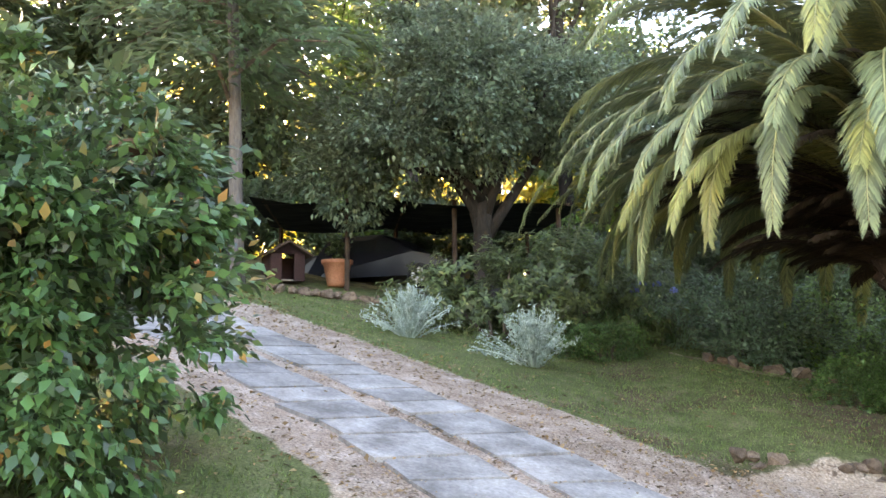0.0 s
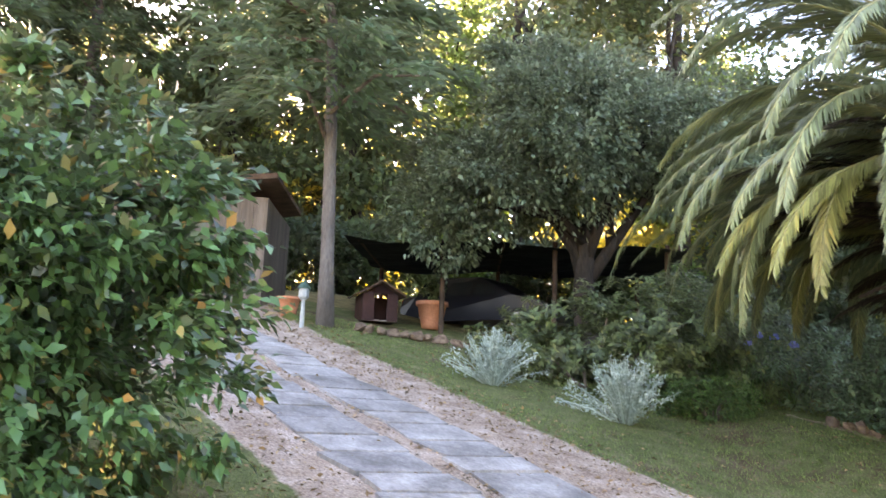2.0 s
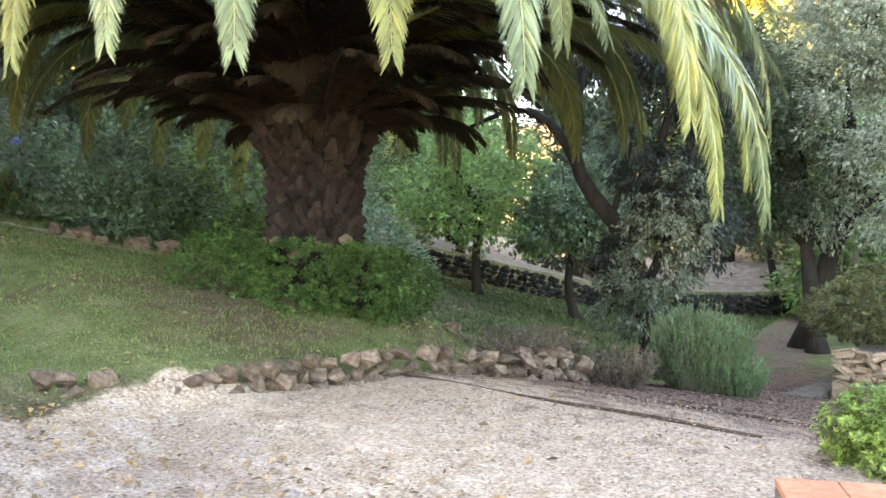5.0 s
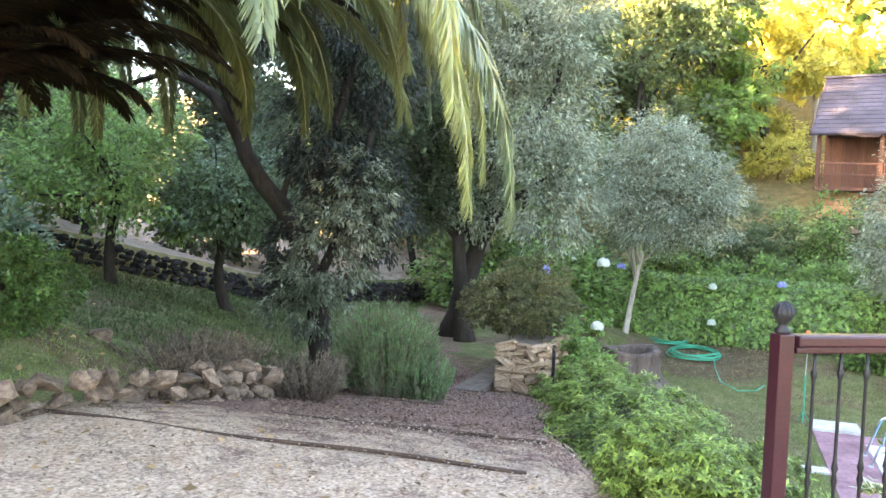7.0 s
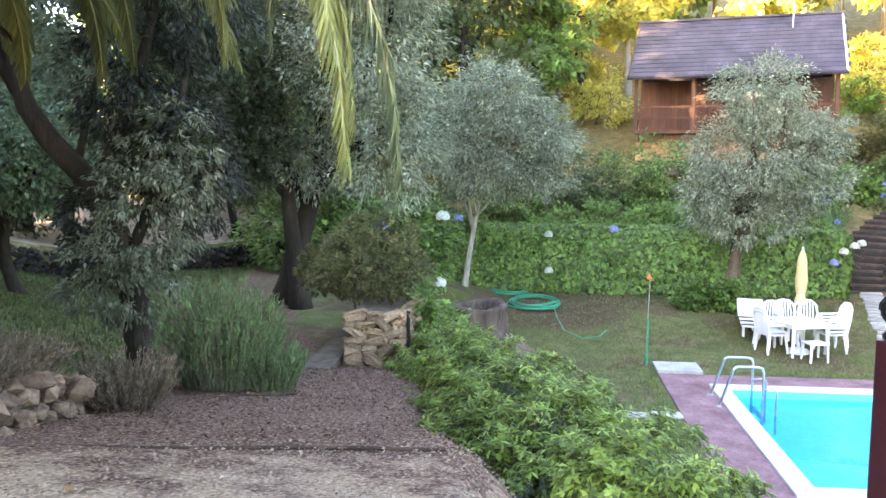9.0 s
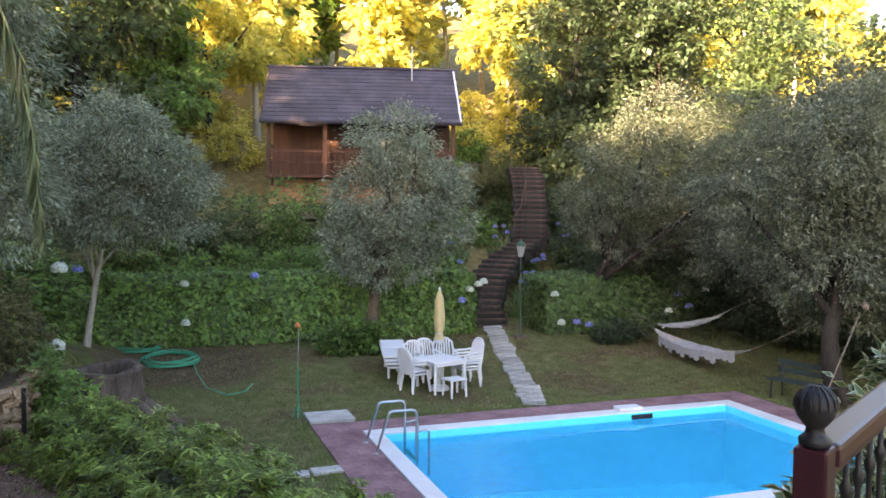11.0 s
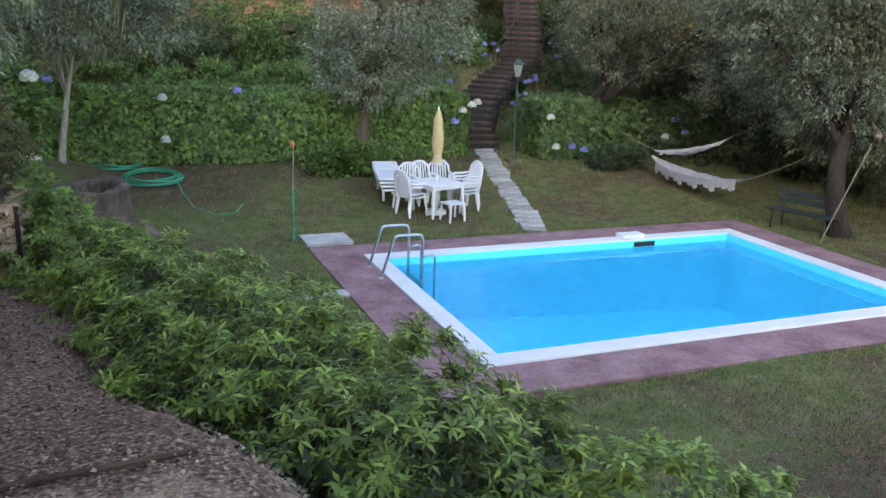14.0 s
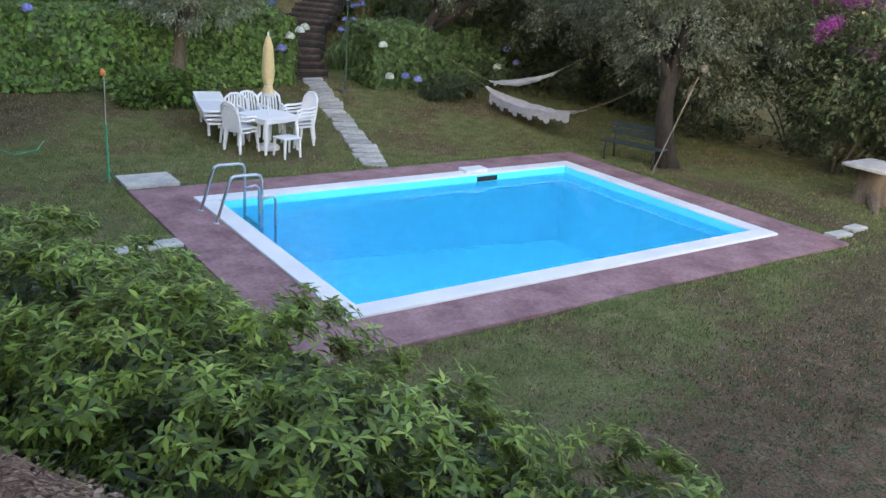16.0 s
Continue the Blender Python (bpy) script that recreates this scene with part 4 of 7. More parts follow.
def strap_clump(x, y, n=60, h=0.6, flowers=0, fmat="blueflower", mat="agap"):
    z = gz(x, y)
    t = thing("agapanthus", "clump of arching strap leaves" + (" with blue flower heads" if flowers else ""), "plant", Matrix.Translation((x, y, z)), "agapanthus clumps")
    bm = bmesh.new()
    for k in range(n):
        a, r, ln = rng.random() * 6.283, rng.uniform(0.0, 0.2), h * rng.uniform(0.7, 1.2)
        o = Vector((math.cos(a), math.sin(a), 0))
        s = Vector((-math.sin(a), math.cos(a), 0)) * 0.018
        b = o * r + Vector((rng.normal() * 0.15, rng.normal() * 0.15, 0))
        pts = [b, b + o * ln * 0.2 + Vector((0, 0, ln * 0.6)), b + o * ln * 0.6 + Vector((0, 0, ln * 0.85)), b + o * ln * 1.0 + Vector((0, 0, ln * 0.6))]
        rows = [(bm.verts.new(p - s * q), bm.verts.new(p + s * q)) for p, q in zip(pts, (1, 1, 0.8, 0.15))]
        for u, v in zip(rows, rows[1:]):
            bm.faces.new((u[0], u[1], v[1], v[0]))
    part("leaves", bm, M[mat], t)
    for k in range(flowers):
        a = rng.random() * 6.283
        top = Vector((math.cos(a) * 0.25, math.sin(a) * 0.25, h * 1.35 + rng.random() * 0.2))
        st = part("flower_stalk", tubebm([(0, 0, 0.1), top], 0.008, 5), M["agap"], t)
        place("flower_head", flower_mesh(top, 0.1, 70, M[fmat]), t, "round blue flower head")
    return t


def flower_mesh(c, r, n, mat):
    d = unit(rng.normal(size=(n, 3)))
    d[:, 2] = np.abs(d[:, 2]) * 1.0 - 0.25
    d = unit(d)
    cc = np.array(tuple(c)) + d * r * rng.uniform(0.8, 1.0, (n, 1))
    tang = unit(np.cross(d, rng.normal(size=d.shape)))
    return leaf_mesh("flower_head", cc, tang, np.cross(d, tang), np.full(n, r * 0.5), np.full(n, r * 0.45), mat, 0.0)


for x, y in ((-15.7, -8.5), (-15.4, -9.0), (-16.0, -7.9), (-15.2, -9.5), (-16.2, -8.6)):
    strap_clump(x, y, 60, 0.75, 1)


# ---- trees ----
def conifer(foot, top, r0, label, tiers=26, reach=3.9, n=15000, bare=0.26):
    t = thing("conifer_tree", label, "tree", Matrix.Translation(foot))
    v = Vector(top) - Vector(foot)
    bm, pts, rad = trunk_bm((0, 0, -0.2), v, r0, 0.06, 0.1, 12, 10)
    part("trunk", bm, M["bark_grey"], t, "straight grey trunk", True)
    cs, ds = [], []
    H = v.length
    for k in range(tiers * 3):
        s = bare + (0.97 - bare) * k / (tiers * 3)
        a = k * 2.4 + rng.normal() * 0.3
        ln = reach * (1 - s) ** 0.7 * rng.uniform(0.7, 1.1) + 0.5
        b = v * s
        end = b + Vector((math.cos(a) * ln, math.sin(a) * ln, -0.1 * ln + 0.5 * s))
        if k % 3 == 0:
            part("limb", tubebm([b, b.lerp(end, 0.5) + Vector((0, 0, 0.12 * ln)), end], [0.05, 0.035, 0.012], 5), M["bark"], t)
        m = int(n / (tiers * 3))
        u = rng.uniform(0.15, 1.05, m)
        c = np.array(b) + (np.array(end) - np.array(b)) * u[:, None]
        lat = np.array([-math.sin(a), math.cos(a), 0])
        off = rng.normal(size=m) * 0.28 * ln * (1.1 - u)
        cs.append(c + lat * off[:, None] + rng.normal(size=(m, 3)) * np.array([0.12, 0.12, 0.12]) + np.array([0, 0, 0.12 * ln]) * np.sin(np.pi * u)[:, None])
        ds.append(np.array([math.cos(a), math.sin(a), -0.25]) + lat * (np.sign(off)[:, None] * 0.7) + rng.normal(size=(m, 3)) * 0.35)
    c, d = np.concatenate(cs), unit(np.concatenate(ds))
    sd = unit(np.cross(d, rng.normal(size=d.shape) * 0.35 + np.array([0, 0, 1.0])))
    place("crown", leaf_mesh("crown", c, d, sd, rng.uniform(0.25, 0.5, len(c)), np.full(len(c), 0.1), M["conifer"]), t)
    return t


conifer((-16.5, -16.95, 5.5), (-16.2, -17.9, 21.0), 0.155, "tall conifer with pale grey trunk beside the drive")
conifer((-23.0, -25.6, 6.5), (-23.0, -25.9, 22.0), 0.3, "tall dark conifer behind the shed", n=15000, bare=0.1)
conifer((-19.5, -27.0, 6.5), (-19.5, -27.0, 20.0), 0.3, "dark conifer behind the shed", n=15000, bare=0.08)

tree("oak_tree", "grey-green spreading oak over the carport", (-18.5, -11.2, gz(-18.5, -11.2)), (-18.2, -11.4, 8.2), 0.34,
     [((-17.6, -11.8, 10.0), (2.0, 2.2, 1.7)), ((-17.8, -13.6, 9.2), (1.7, 1.7, 1.3)), ((-17.6, -9.6, 10.2), (1.9, 1.8, 1.5)), ((-18.4, -12.2, 11.6), (1.7, 1.9, 1.1)), ((-18.0, -14.8, 8.2), (1.2, 1.2, 1.0))],
     54000, (0.15, 0.075), "bark_dark", "oak_grey", 9, clumps=70, spread=0.24)
# woods behind the carport; southernmost trees, unseen, are added to block low sun
for i in range(20):
    x = -25.5 - 5.0 * (i % 2) - 2.5 * rng.random()
    y = -40 + 2.75 * i + rng.normal() * 0.6
    z = gz(x, y)
    h = (9 if 4 < i < 9 or i > 12 else 15) + 4 * rng.random()
    tree("woodland_tree", "tall leafy tree of the wood behind the carport, also screening the sun", (x, y, z), (x + rng.normal() * 0.4, y + rng.normal() * 0.4, z + h * 0.75), 0.22 + 0.1 * rng.random(),
         [((x + rng.normal() * 1.0, y + rng.normal() * 1.0, z + h * f), (2.2 + rng.random(), 2.2 + rng.random(), h * 0.14)) for f in (0.38, 0.55, 0.7, 0.84, 0.95)],
         9000, (0.32, 0.19), "bark_dark", ("oak", "light", "oak", "dark")[i % 4], 6, clumps=24, spread=0.3, bend=0.5)
for i in range(15):
    x, y = -24.5 - 1.6 * (i % 3), -27 + 2.5 * i
    shrub("undergrowth", "leafy undergrowth at the edge of the wood", (x, y, gz(x, y)), [((x, y, gz(x, y) + 1.1), (1.7, 1.9, 1.5))], 4200, (0.24, 0.14), ("dark", "oak", "light")[i % 3], "undergrowth", 3, clumps=46, spread=0.3)
for i in range(16):
    x, y = -33 - 2.0 * (i % 2), -36 + 3.6 * i
    z = gz(x, y)
    shrub("tall_thicket", "tall thicket behind the wood, mostly in sun-coloured yellow leaves", (x, y, z), [((x, y, z + 1.6), (2.4, 2.4, 2.2)), ((x - 0.6, y + 0.6, z + 4.6), (2.5, 2.5, 2.4)), ((x, y - 0.5, z + 8.0), (2.2, 2.3, 2.3))], 4500, (0.5, 0.31), "yellow" if i % 3 else "light", "thicket", 4, clumps=40, spread=0.3)


# ---- carport, car, doghouse, shed, pots ----
def carport():
    z = 5.75
    t = thing("carport", "low carport roofed with dark shade cloth on thin posts", "carport", Matrix.Translation((-21.3, -13.7, z)))
    for x, y in ((-2.3, -3.0), (-2.3, 0.4), (-2.3, 4.4), (2.4, -1.0), (2.4, 1.6), (2.4, 4.2)):
        part("post", tubebm([(x, y, -0.6), (x, y, 2.15)], 0.06, 8), M["timber"], t)
    for y in (-3.0, 0.4, 4.4):
        part("beam", tubebm([(-2.5, y, 2.2), (2.6, y, 2.05)], 0.045, 6), M["timber"], t)
    bm = bmesh.new()
    g = [[bm.verts.new((-2.7 + 5.6 * i / 12, -3.3 + 8.0 * j / 16, 2.22 - 0.16 * i / 12 - 0.14 * math.sin(math.pi * ((j * 8.0 / 16) % 3.4) / 3.4) + 0.02 * rng.normal())) for j in range(17)] for i in range(13)]
    for i in range(12):
        for j in range(16):
            bm.faces.new((g[i][j], g[i + 1][j], g[i + 1][j + 1], g[i][j + 1]))
    bmesh.ops.solidify(bm, geom=bm.faces[:], thickness=0.02)
    part("shade_cloth", bm, M["cloth_roof"], t, "sagging dark cloth roof")


carport()


def car():
    t = thing("car", "dark blue estate car parked under the carport", "car", Matrix.Translation((-21.7, -13.65, 5.85)) @ pose(0, 0, 0, 0, 0, 62))
    prof = [(-2.1, 0.35), (-2.15, 0.7), (-2.05, 0.95), (-1.75, 1.02), (-1.45, 1.38), (-0.9, 1.48), (0.2, 1.47), (0.55, 1.36), (1.15, 0.98), (1.9, 0.82), (2.12, 0.62), (2.12, 0.35)]
    bm = bmesh.new()
    rows = []
    for y, k in ((-0.86, 0.0), (-0.8, 0.06), (-0.62, 0.1), (0.62, 0.1), (0.8, 0.06), (0.86, 0.0)):
        rows.append([bm.verts.new((x, y * (1.0 if z < 1.0 else 0.84), z + k * (z > 0.9) * 0.4)) for x, z in prof])
    for a, b in zip(rows, rows[1:]):
        for i in range(len(prof)):
            bm.faces.new((a[i], a[(i + 1) % len(prof)], b[(i + 1) % len(prof)], b[i]))
    bm.faces.new(rows[0][::-1])
    bm.faces.new(rows[-1])
    bmesh.ops.recalc_face_normals(bm, faces=bm.faces[:])
    part("body", bm, M["car_paint"], t)
    for s in (-1, 1):
        for x0, x1 in ((-1.35, -0.75), (-0.68, 0.0), (0.06, 0.75)):
            bm = bmesh.new()
            vs = [bm.verts.new(p) for p in ((x0, s * 0.865, 1.0), (x1, s * 0.865, 1.0), (min(x1, 0.4), s * 0.735, 1.36), (x0 + 0.05, s * 0.735, 1.36))]
            bm.faces.new(vs)
            bmesh.ops.solidify(bm, geom=bm.faces[:], thickness=0.012)
            part("side_window", bm, M["car_glass"], t)
        for x in (-1.35, 1.35):
            wh = part("wheel", lathebm([(0.2, -0.1), (0.31, -0.1), (0.33, -0.06), (0.33, 0.06), (0.31, 0.1), (0.2, 0.1)], 24), M["rubber"], t, m=Matrix.Translation((x, s * 0.8, 0.33)) @ pose(0, 0, 0, 90, 0, 0))
            part("rim", lathebm([(0.2, -0.112), (0.17, -0.105), (0.05, -0.118), (0.05, 0.118), (0.17, 0.105), (0.2, 0.112)], 20), M["alloy"], wh)
        part("tail_light", boxbm((-2.08, s * 0.68, 0.82), (0.12, 0.26, 0.2), 0.03), M["tail"], t, "red tail light")
        part("headlight", boxbm((2.05, s * 0.62, 0.68), (0.12, 0.34, 0.15), 0.03), M["car_glass"], t)
    for x, z, h in ((0.85, 1.17, 0.5), (-1.6, 1.2, 0.46)):
        part("windscreen", boxbm((x, 0, z), (0.02, 1.28, h), 0.004, Matrix.Rotation(radians(-57 if x > 0 else 40), 4, "Y")), M["car_glass"], t)


car()


def doghouse():
    t = thing("dog_house", "small red wooden kennel with a pitched roof", "kennel", Matrix.Translation((-18.7, -16.2, gz(-18.7, -16.2))) @ pose(0, 0, 0, 0, 0, 20) @ Matrix.Scale(0.78, 4))
    part("back_wall", boxbm((-0.55, 0, 0.4), (0.04, 1.0, 0.8), 0.005), M["red_wood"], t)
    for s in (-1, 1):
        part("side_wall", boxbm((0, s * 0.5, 0.4), (1.1, 0.04, 0.8), 0.005), M["red_wood"], t)
        part("front_panel", boxbm((0.55, s * 0.34, 0.4), (0.04, 0.3, 0.8), 0.005), M["red_wood"], t)
        part("roof_panel", boxbm((0, s * 0.34, 0.96), (1.5, 0.86, 0.05), 0.008, Matrix.Rotation(radians(-s * 30), 4, "X")), M["timber"], t, "weathered dark roof board")
    bm = bmesh.new()
    vs = [bm.verts.new(p) for p in ((0.55, -0.5, 0.8), (0.55, 0.5, 0.8), (0.55, 0, 1.1))]
    bm.faces.new(vs)
    bmesh.ops.solidify(bm, geom=bm.faces[:], thickness=0.04)
    part("gable", bm, M["red_wood"], t)
    part("floor_board", boxbm((0, 0, 0.02), (1.1, 1.0, 0.04)), M["wood_old"], t)


doghouse()


def shed():
    t = thing("shed", "weathered plank shed with a low sloping roof", "shed", Matrix.Translation((-17.3, -21.1, gz(-17.3, -21.1))) @ pose(0, 0, 0, 0, 0, 4))
    for k in range(20):
        y = -2.4 + 0.25 * k
        part("plank", boxbm((0.0, y, 1.15), (0.03, 0.243, 2.5), 0.004), M["wood_grey"], t)
    part("side_wall", boxbm((-1.6, 2.5, 1.15), (3.2, 0.06, 2.5), 0.004), M["wood_grey"], t)
    part("roof", boxbm((-1.4, 0, 2.5), (3.8, 5.6, 0.12), 0.01, Matrix.Rotation(radians(6), 4, "X")), M["timber"], t, "dark sloping roof")


shed()


def flower_pot(x, y, r=0.28, h=0.42, plant=True):
    t = thing("flower_pot", "terracotta flower pot with a small plant", "flower pot", Matrix.Translation((x, y, gz(x, y) + 0.12)), "terracotta pots")
    part("pot", lathebm([(r * 0.65, -0.1), (r * 0.7, 0), (r * 0.95, h * 0.8), (r * 1.08, h * 0.82), (r * 1.08, h), (r * 0.92, h), (r * 0.88, h * 0.9)], 20), M["terracotta"], t, smooth=True)
    if plant:
        place("plant", crown_mesh("plant", [((0, 0, h + 0.25), (0.25, 0.25, 0.3))], 400, 0.1, 0.04, M["oak"], clumps=25), t)


flower_pot(-19.4, -14.95, 0.36, 0.55)
flower_pot(-16.6, -17.75, 0.24, 0.3, False)


def garden_lamp(x, y):
    t = thing("garden_lamp", "short pale green garden lamp on a post", "lamp", Matrix.Translation((x, y, gz(x, y))))
    part("post", tubebm([(0, 0, -0.1), (0, 0, 0.55)], [0.05, 0.035], 10), M["glass_pale"], t)
    part("lantern", lathebm([(0.06, 0.55), (0.1, 0.6), (0.1, 0.75), (0.05, 0.78)], 8), M["glass_pale"], t)
    part("cap", lathebm([(0.14, 0.76), (0.1, 0.82), (0.03, 0.9), (0.01, 0.95)], 8), M["green_metal"], t)


garden_lamp(-15.4, -17.2)


# ---- drystone edgings ----
def stone_mesh(seed, mat="stone"):
    """An angular rubble stone: the hull of a few points spread over a rounded block."""
    r = np.random.default_rng(seed)
    d = unit(r.normal(size=(15, 3)))
    q = np.abs(d).max(1, keepdims=True)
    pts = d * (0.62 + 0.38 / q) * 0.42 * r.uniform(0.85, 1.12, (15, 1))
    bm = bmesh.new()
    vs = [bm.verts.new(p) for p in pts]
    res = bmesh.ops.convex_hull(bm, input=vs)
    bmesh.ops.delete(bm, geom=list({g for g in res["geom_interior"] + res["geom_unused"] if isinstance(g, bmesh.types.BMVert)}), context="VERTS")
    me = bpy.data.meshes.new("stone")
    bm.to_mesh(me)
    bm.free()
    me.materials.append(M[mat])
    return me


STONES = [stone_mesh(k) for k in range(8)]
DARK_STONES = [stone_mesh(k + 20, "stone_dark") for k in range(8)]


def along(line, d):
    for (a, b) in zip(line, line[1:]):
        a, b = Vector(a), Vector(b)
        if d <= (b - a).length:
            return a.lerp(b, d / (b - a).length)
        d -= (b - a).length
    return Vector(line[-1])


def stone_row(name, label, line, courses, size, mat=None, base=0.0, kind="structure", off=0.0, meshes=None):
    total = sum((Vector(b) - Vector(a)).length for a, b in zip(line, line[1:]))
    t = thing(name, label, "stone wall", kind=kind)
    for c in range(courses):
        d = size * 0.5 * (c % 2)
        while d < total:
            s = size * rng.uniform(0.7, 1.35)
            p = along(line, d)
            m = Matrix.Translation((p.x + rng.normal() * 0.04, p.y + rng.normal() * 0.04, gz(p.x + off, p.y) + base + (c + 0.35) * size * 0.62)) @ Euler((rng.normal() * 0.25, rng.normal() * 0.25, rng.random() * 6)).to_matrix().to_4x4() @ Matrix.Diagonal((s * 1.25, s * 1.0, s * 0.85, 1))
            place("stone", (meshes or STONES)[int(rng.integers(0, 8))], t, m=m)
            d += s * 0.8
    return t


stone_row("dry_stone_edge", "low dry stone edging below the palm lawn", [(-7.75, -10.4, 0), (-7.5, -9.2, 0), (-7.3, -8.2, 0), (-7.1, -7.0, 0), (-7.0, -5.8, 0), (-6.95, -4.7, 0)], 3, 0.19, off=0.5, base=-0.08)
stone_row("stone_heap", "heap of rough pale stones at the end of the edging", [(-7.15, -5.6, 0), (-6.95, -4.7, 0), (-7.3, -4.4, 0)], 3, 0.2, off=0.3, base=-0.02)
stone_row("kerb_stones", "low stone kerb before the kennel", [(-16.6, -16.3, 0), (-17.1, -14.3, 0), (-17.3, -12.9, 0)], 1, 0.32)
stone_row("path_stones", "stones set in the grass near the drive", [(-14.1, -7.9, 0), (-13.5, -6.9, 0), (-13.2, -6.0, 0)], 1, 0.3)


def rock(x, y, s, label, mesh):
    tagged(place("rock", mesh, m=Matrix.Translation((x, y, gz(x, y) + 0.12 * s)) @ Euler((0.2, 0.1, x * 7)).to_matrix().to_4x4() @ Matrix.Diagonal((s * 1.3, s, s * 0.75, 1))), label, "rock")


rock(-8.95, -3.55, 0.6, "weathered brown rock in the grass", STONES[2])
rock(-8.6, -3.3, 0.42, "small pale rock in the grass", STONES[5])
rock(-9.0, -4.75, 0.3, "small pale stone beside the box hedge", STONES[6])


# ---- slabs of the drive ----
def quad_slab(name, pts, h, mat, parent):
    bm = bmesh.new()
    lo = [bm.verts.new((p[0], p[1], p[2] - 0.06)) for p in pts]
    hi = [bm.verts.new((p[0], p[1], p[2] + h)) for p in pts]
    bm.faces.new(hi)
    bm.faces.new(lo[::-1])
    for k in range(4):
        bm.faces.new((lo[k], lo[(k + 1) % 4], hi[(k + 1) % 4], hi[k]))
    bmesh.ops.recalc_face_normals(bm, faces=bm.faces[:])
    return part(name, bm, mat, parent)


def drive_slabs():
    t = thing("slab_tracks", "two tracks of worn blue-grey stone slabs in the drive", "paving", kind="structure")
    line = [Vector((px, py, 0)) for px, py in DRIVE]
    for off, wd, first, last in ((-0.6, 0.95, 1.0, 17.0), (0.62, 0.92, 0.6, 16.0)):
        d = first
        while d < last:
            ln = 0.55 * rng.uniform(0.8, 1.25)
            pts = []
            for q, sg in ((d, -1), (d, 1), (d + ln - 0.055, 1), (d + ln - 0.055, -1)):
                c = along(line, q)
                u = (along(line, q + 0.3) - along(line, max(q - 0.3, 0))).normalized()
                p = c + Vector((u.y, -u.x, 0)) * (off + sg * wd / 2 + rng.normal() * 0.045)
                pts.append((p.x, p.y, gz(p.x, p.y)))
            quad_slab("slab", pts, 0.02 + 0.012 * rng.random(), M["slab"], t)
            d += ln


drive_slabs()


# ---- the walk down, stone block, bushes along it ----
def step_timbers():
    for a, b in (((-7.2, -7.36), (-3.75, -7.2)), ((-6.9, -6.2), (-3.95, -5.6)), ((-6.9, -3.4), (-5.8, -2.55))):
        row = [(a[0] + (b[0] - a[0]) * k / 12, a[1] + (b[1] - a[1]) * k / 12 + 0.03 * math.sin(k * 0.9)) for k in range(13)]
        tagged(part("timber_edge", tubebm([(x, y, gz(x, y) + 0.01) for x, y in row], 0.014, 7), M["timber"]), "half-buried dark timber step edge in gravel", "step edge", "step edges")


step_timbers()


def stone_block():
    """A low wall of ochre stones with a concrete ledge beside the walk."""
    t = thing("stone_block", "low wall of ochre rubble stones beside the walk", "stone wall", kind="structure")
    x0, x1, y0, z0, z1 = -6.15, -5.25, 1.0, 1.1, 2.02
    part("core", boxbm(((x0 + x1) / 2, y0 + 0.85, (z0 + z1) / 2 - 0.15), (x1 - x0 - 0.06, 1.6, z1 - z0 + 0.25)), M["mortar"], t)
    z = z0
    row = 0
    while z < z1 - 0.05:
        h = rng.uniform(0.11, 0.2)
        for face in (0, 1):
            x = 0.0
            L = (x1 - x0) if face == 0 else 1.5
            while x < L - 0.05:
                wd = min(rng.uniform(0.16, 0.36), L - x)
                c = (x0 + x + wd / 2, y0 + 0.02, z + h / 2) if face == 0 else (x1 - 0.02, y0 + x + wd / 2, z + h / 2)
                s = (wd - 0.012, 0.16, h - 0.008) if face == 0 else (0.16, wd - 0.012, h - 0.008)
                bm = boxbm((0, 0, 0), s, 0.034)
                for v in bm.verts:
                    v.co += Vector((rng.normal(), rng.normal(), rng.normal())) * 0.022
                part("stone", bm, M["ochre"], t, m=Matrix.Translation(c) @ pose(0, 0, 0, rng.normal() * 3, rng.normal() * 16, rng.normal() * 3))
                x += wd
        z += h
        row += 1
    part("ledge", boxbm((-6.42, 2.5, 1.12), (0.44, 4.4, 0.56), 0.02), M["mortar"], t, "dull grey-brown concrete ledge")
    part("post", boxbm((x1 + 0.05, y0 + 0.02, 1.6), (0.05, 0.05, 1.0), 0.005), M["iron"], t)


stone_block()
boxball("clipped_bush", "rounded bronze-green bush on the stone block", [((-6.2, 2.7, 2.55), (1.0, 1.0, 0.55)), ((-5.6, 2.4, 2.45), (0.6, 0.7, 0.42)), ((-6.8, 3.1, 2.45), (0.6, 0.8, 0.5)), ((-6.1, 3.4, 3.0), (0.7, 0.7, 0.35))], 20000, (0.07, 0.032), "brown_hedge", clumps=260)
# laurel hedge on the bank above the pool
HB = [(2.0, -4.85, 1.0, 0.6, 0.55), (0.9, -4.45, 1.25, 0.8, 0.66), (-0.3, -4.05, 1.32, 0.9, 0.7), (-1.5, -3.6, 1.4, 1.0, 0.72), (-2.7, -3.2, 1.45, 1.05, 0.74), (-3.8, -2.85, 1.48, 1.1, 0.74), (-4.8, -2.45, 1.45, 1.1, 0.7), (-5.6, -1.75, 1.2, 1.05, 0.62)]
shrub("laurel_hedge", "thick glossy laurel hedge on the bank above the pool", (-3.6, -1.5, gz(-3.6, -1.5)), [((x - 0.1 - 0.22 * (-5.5 < y < -2), y, z), (r + 0.12 + 0.22 * (-5.5 < y < -2), 0.95, rz)) for y, x, z, r, rz in HB], 128000, (0.088, 0.025), "laurel", "hedge", 9, 0.03, clumps=230, spread=0.095, fill=0.25, hang=0.1, whorl=6)
lh = bpy.data.objects["laurel_hedge"]
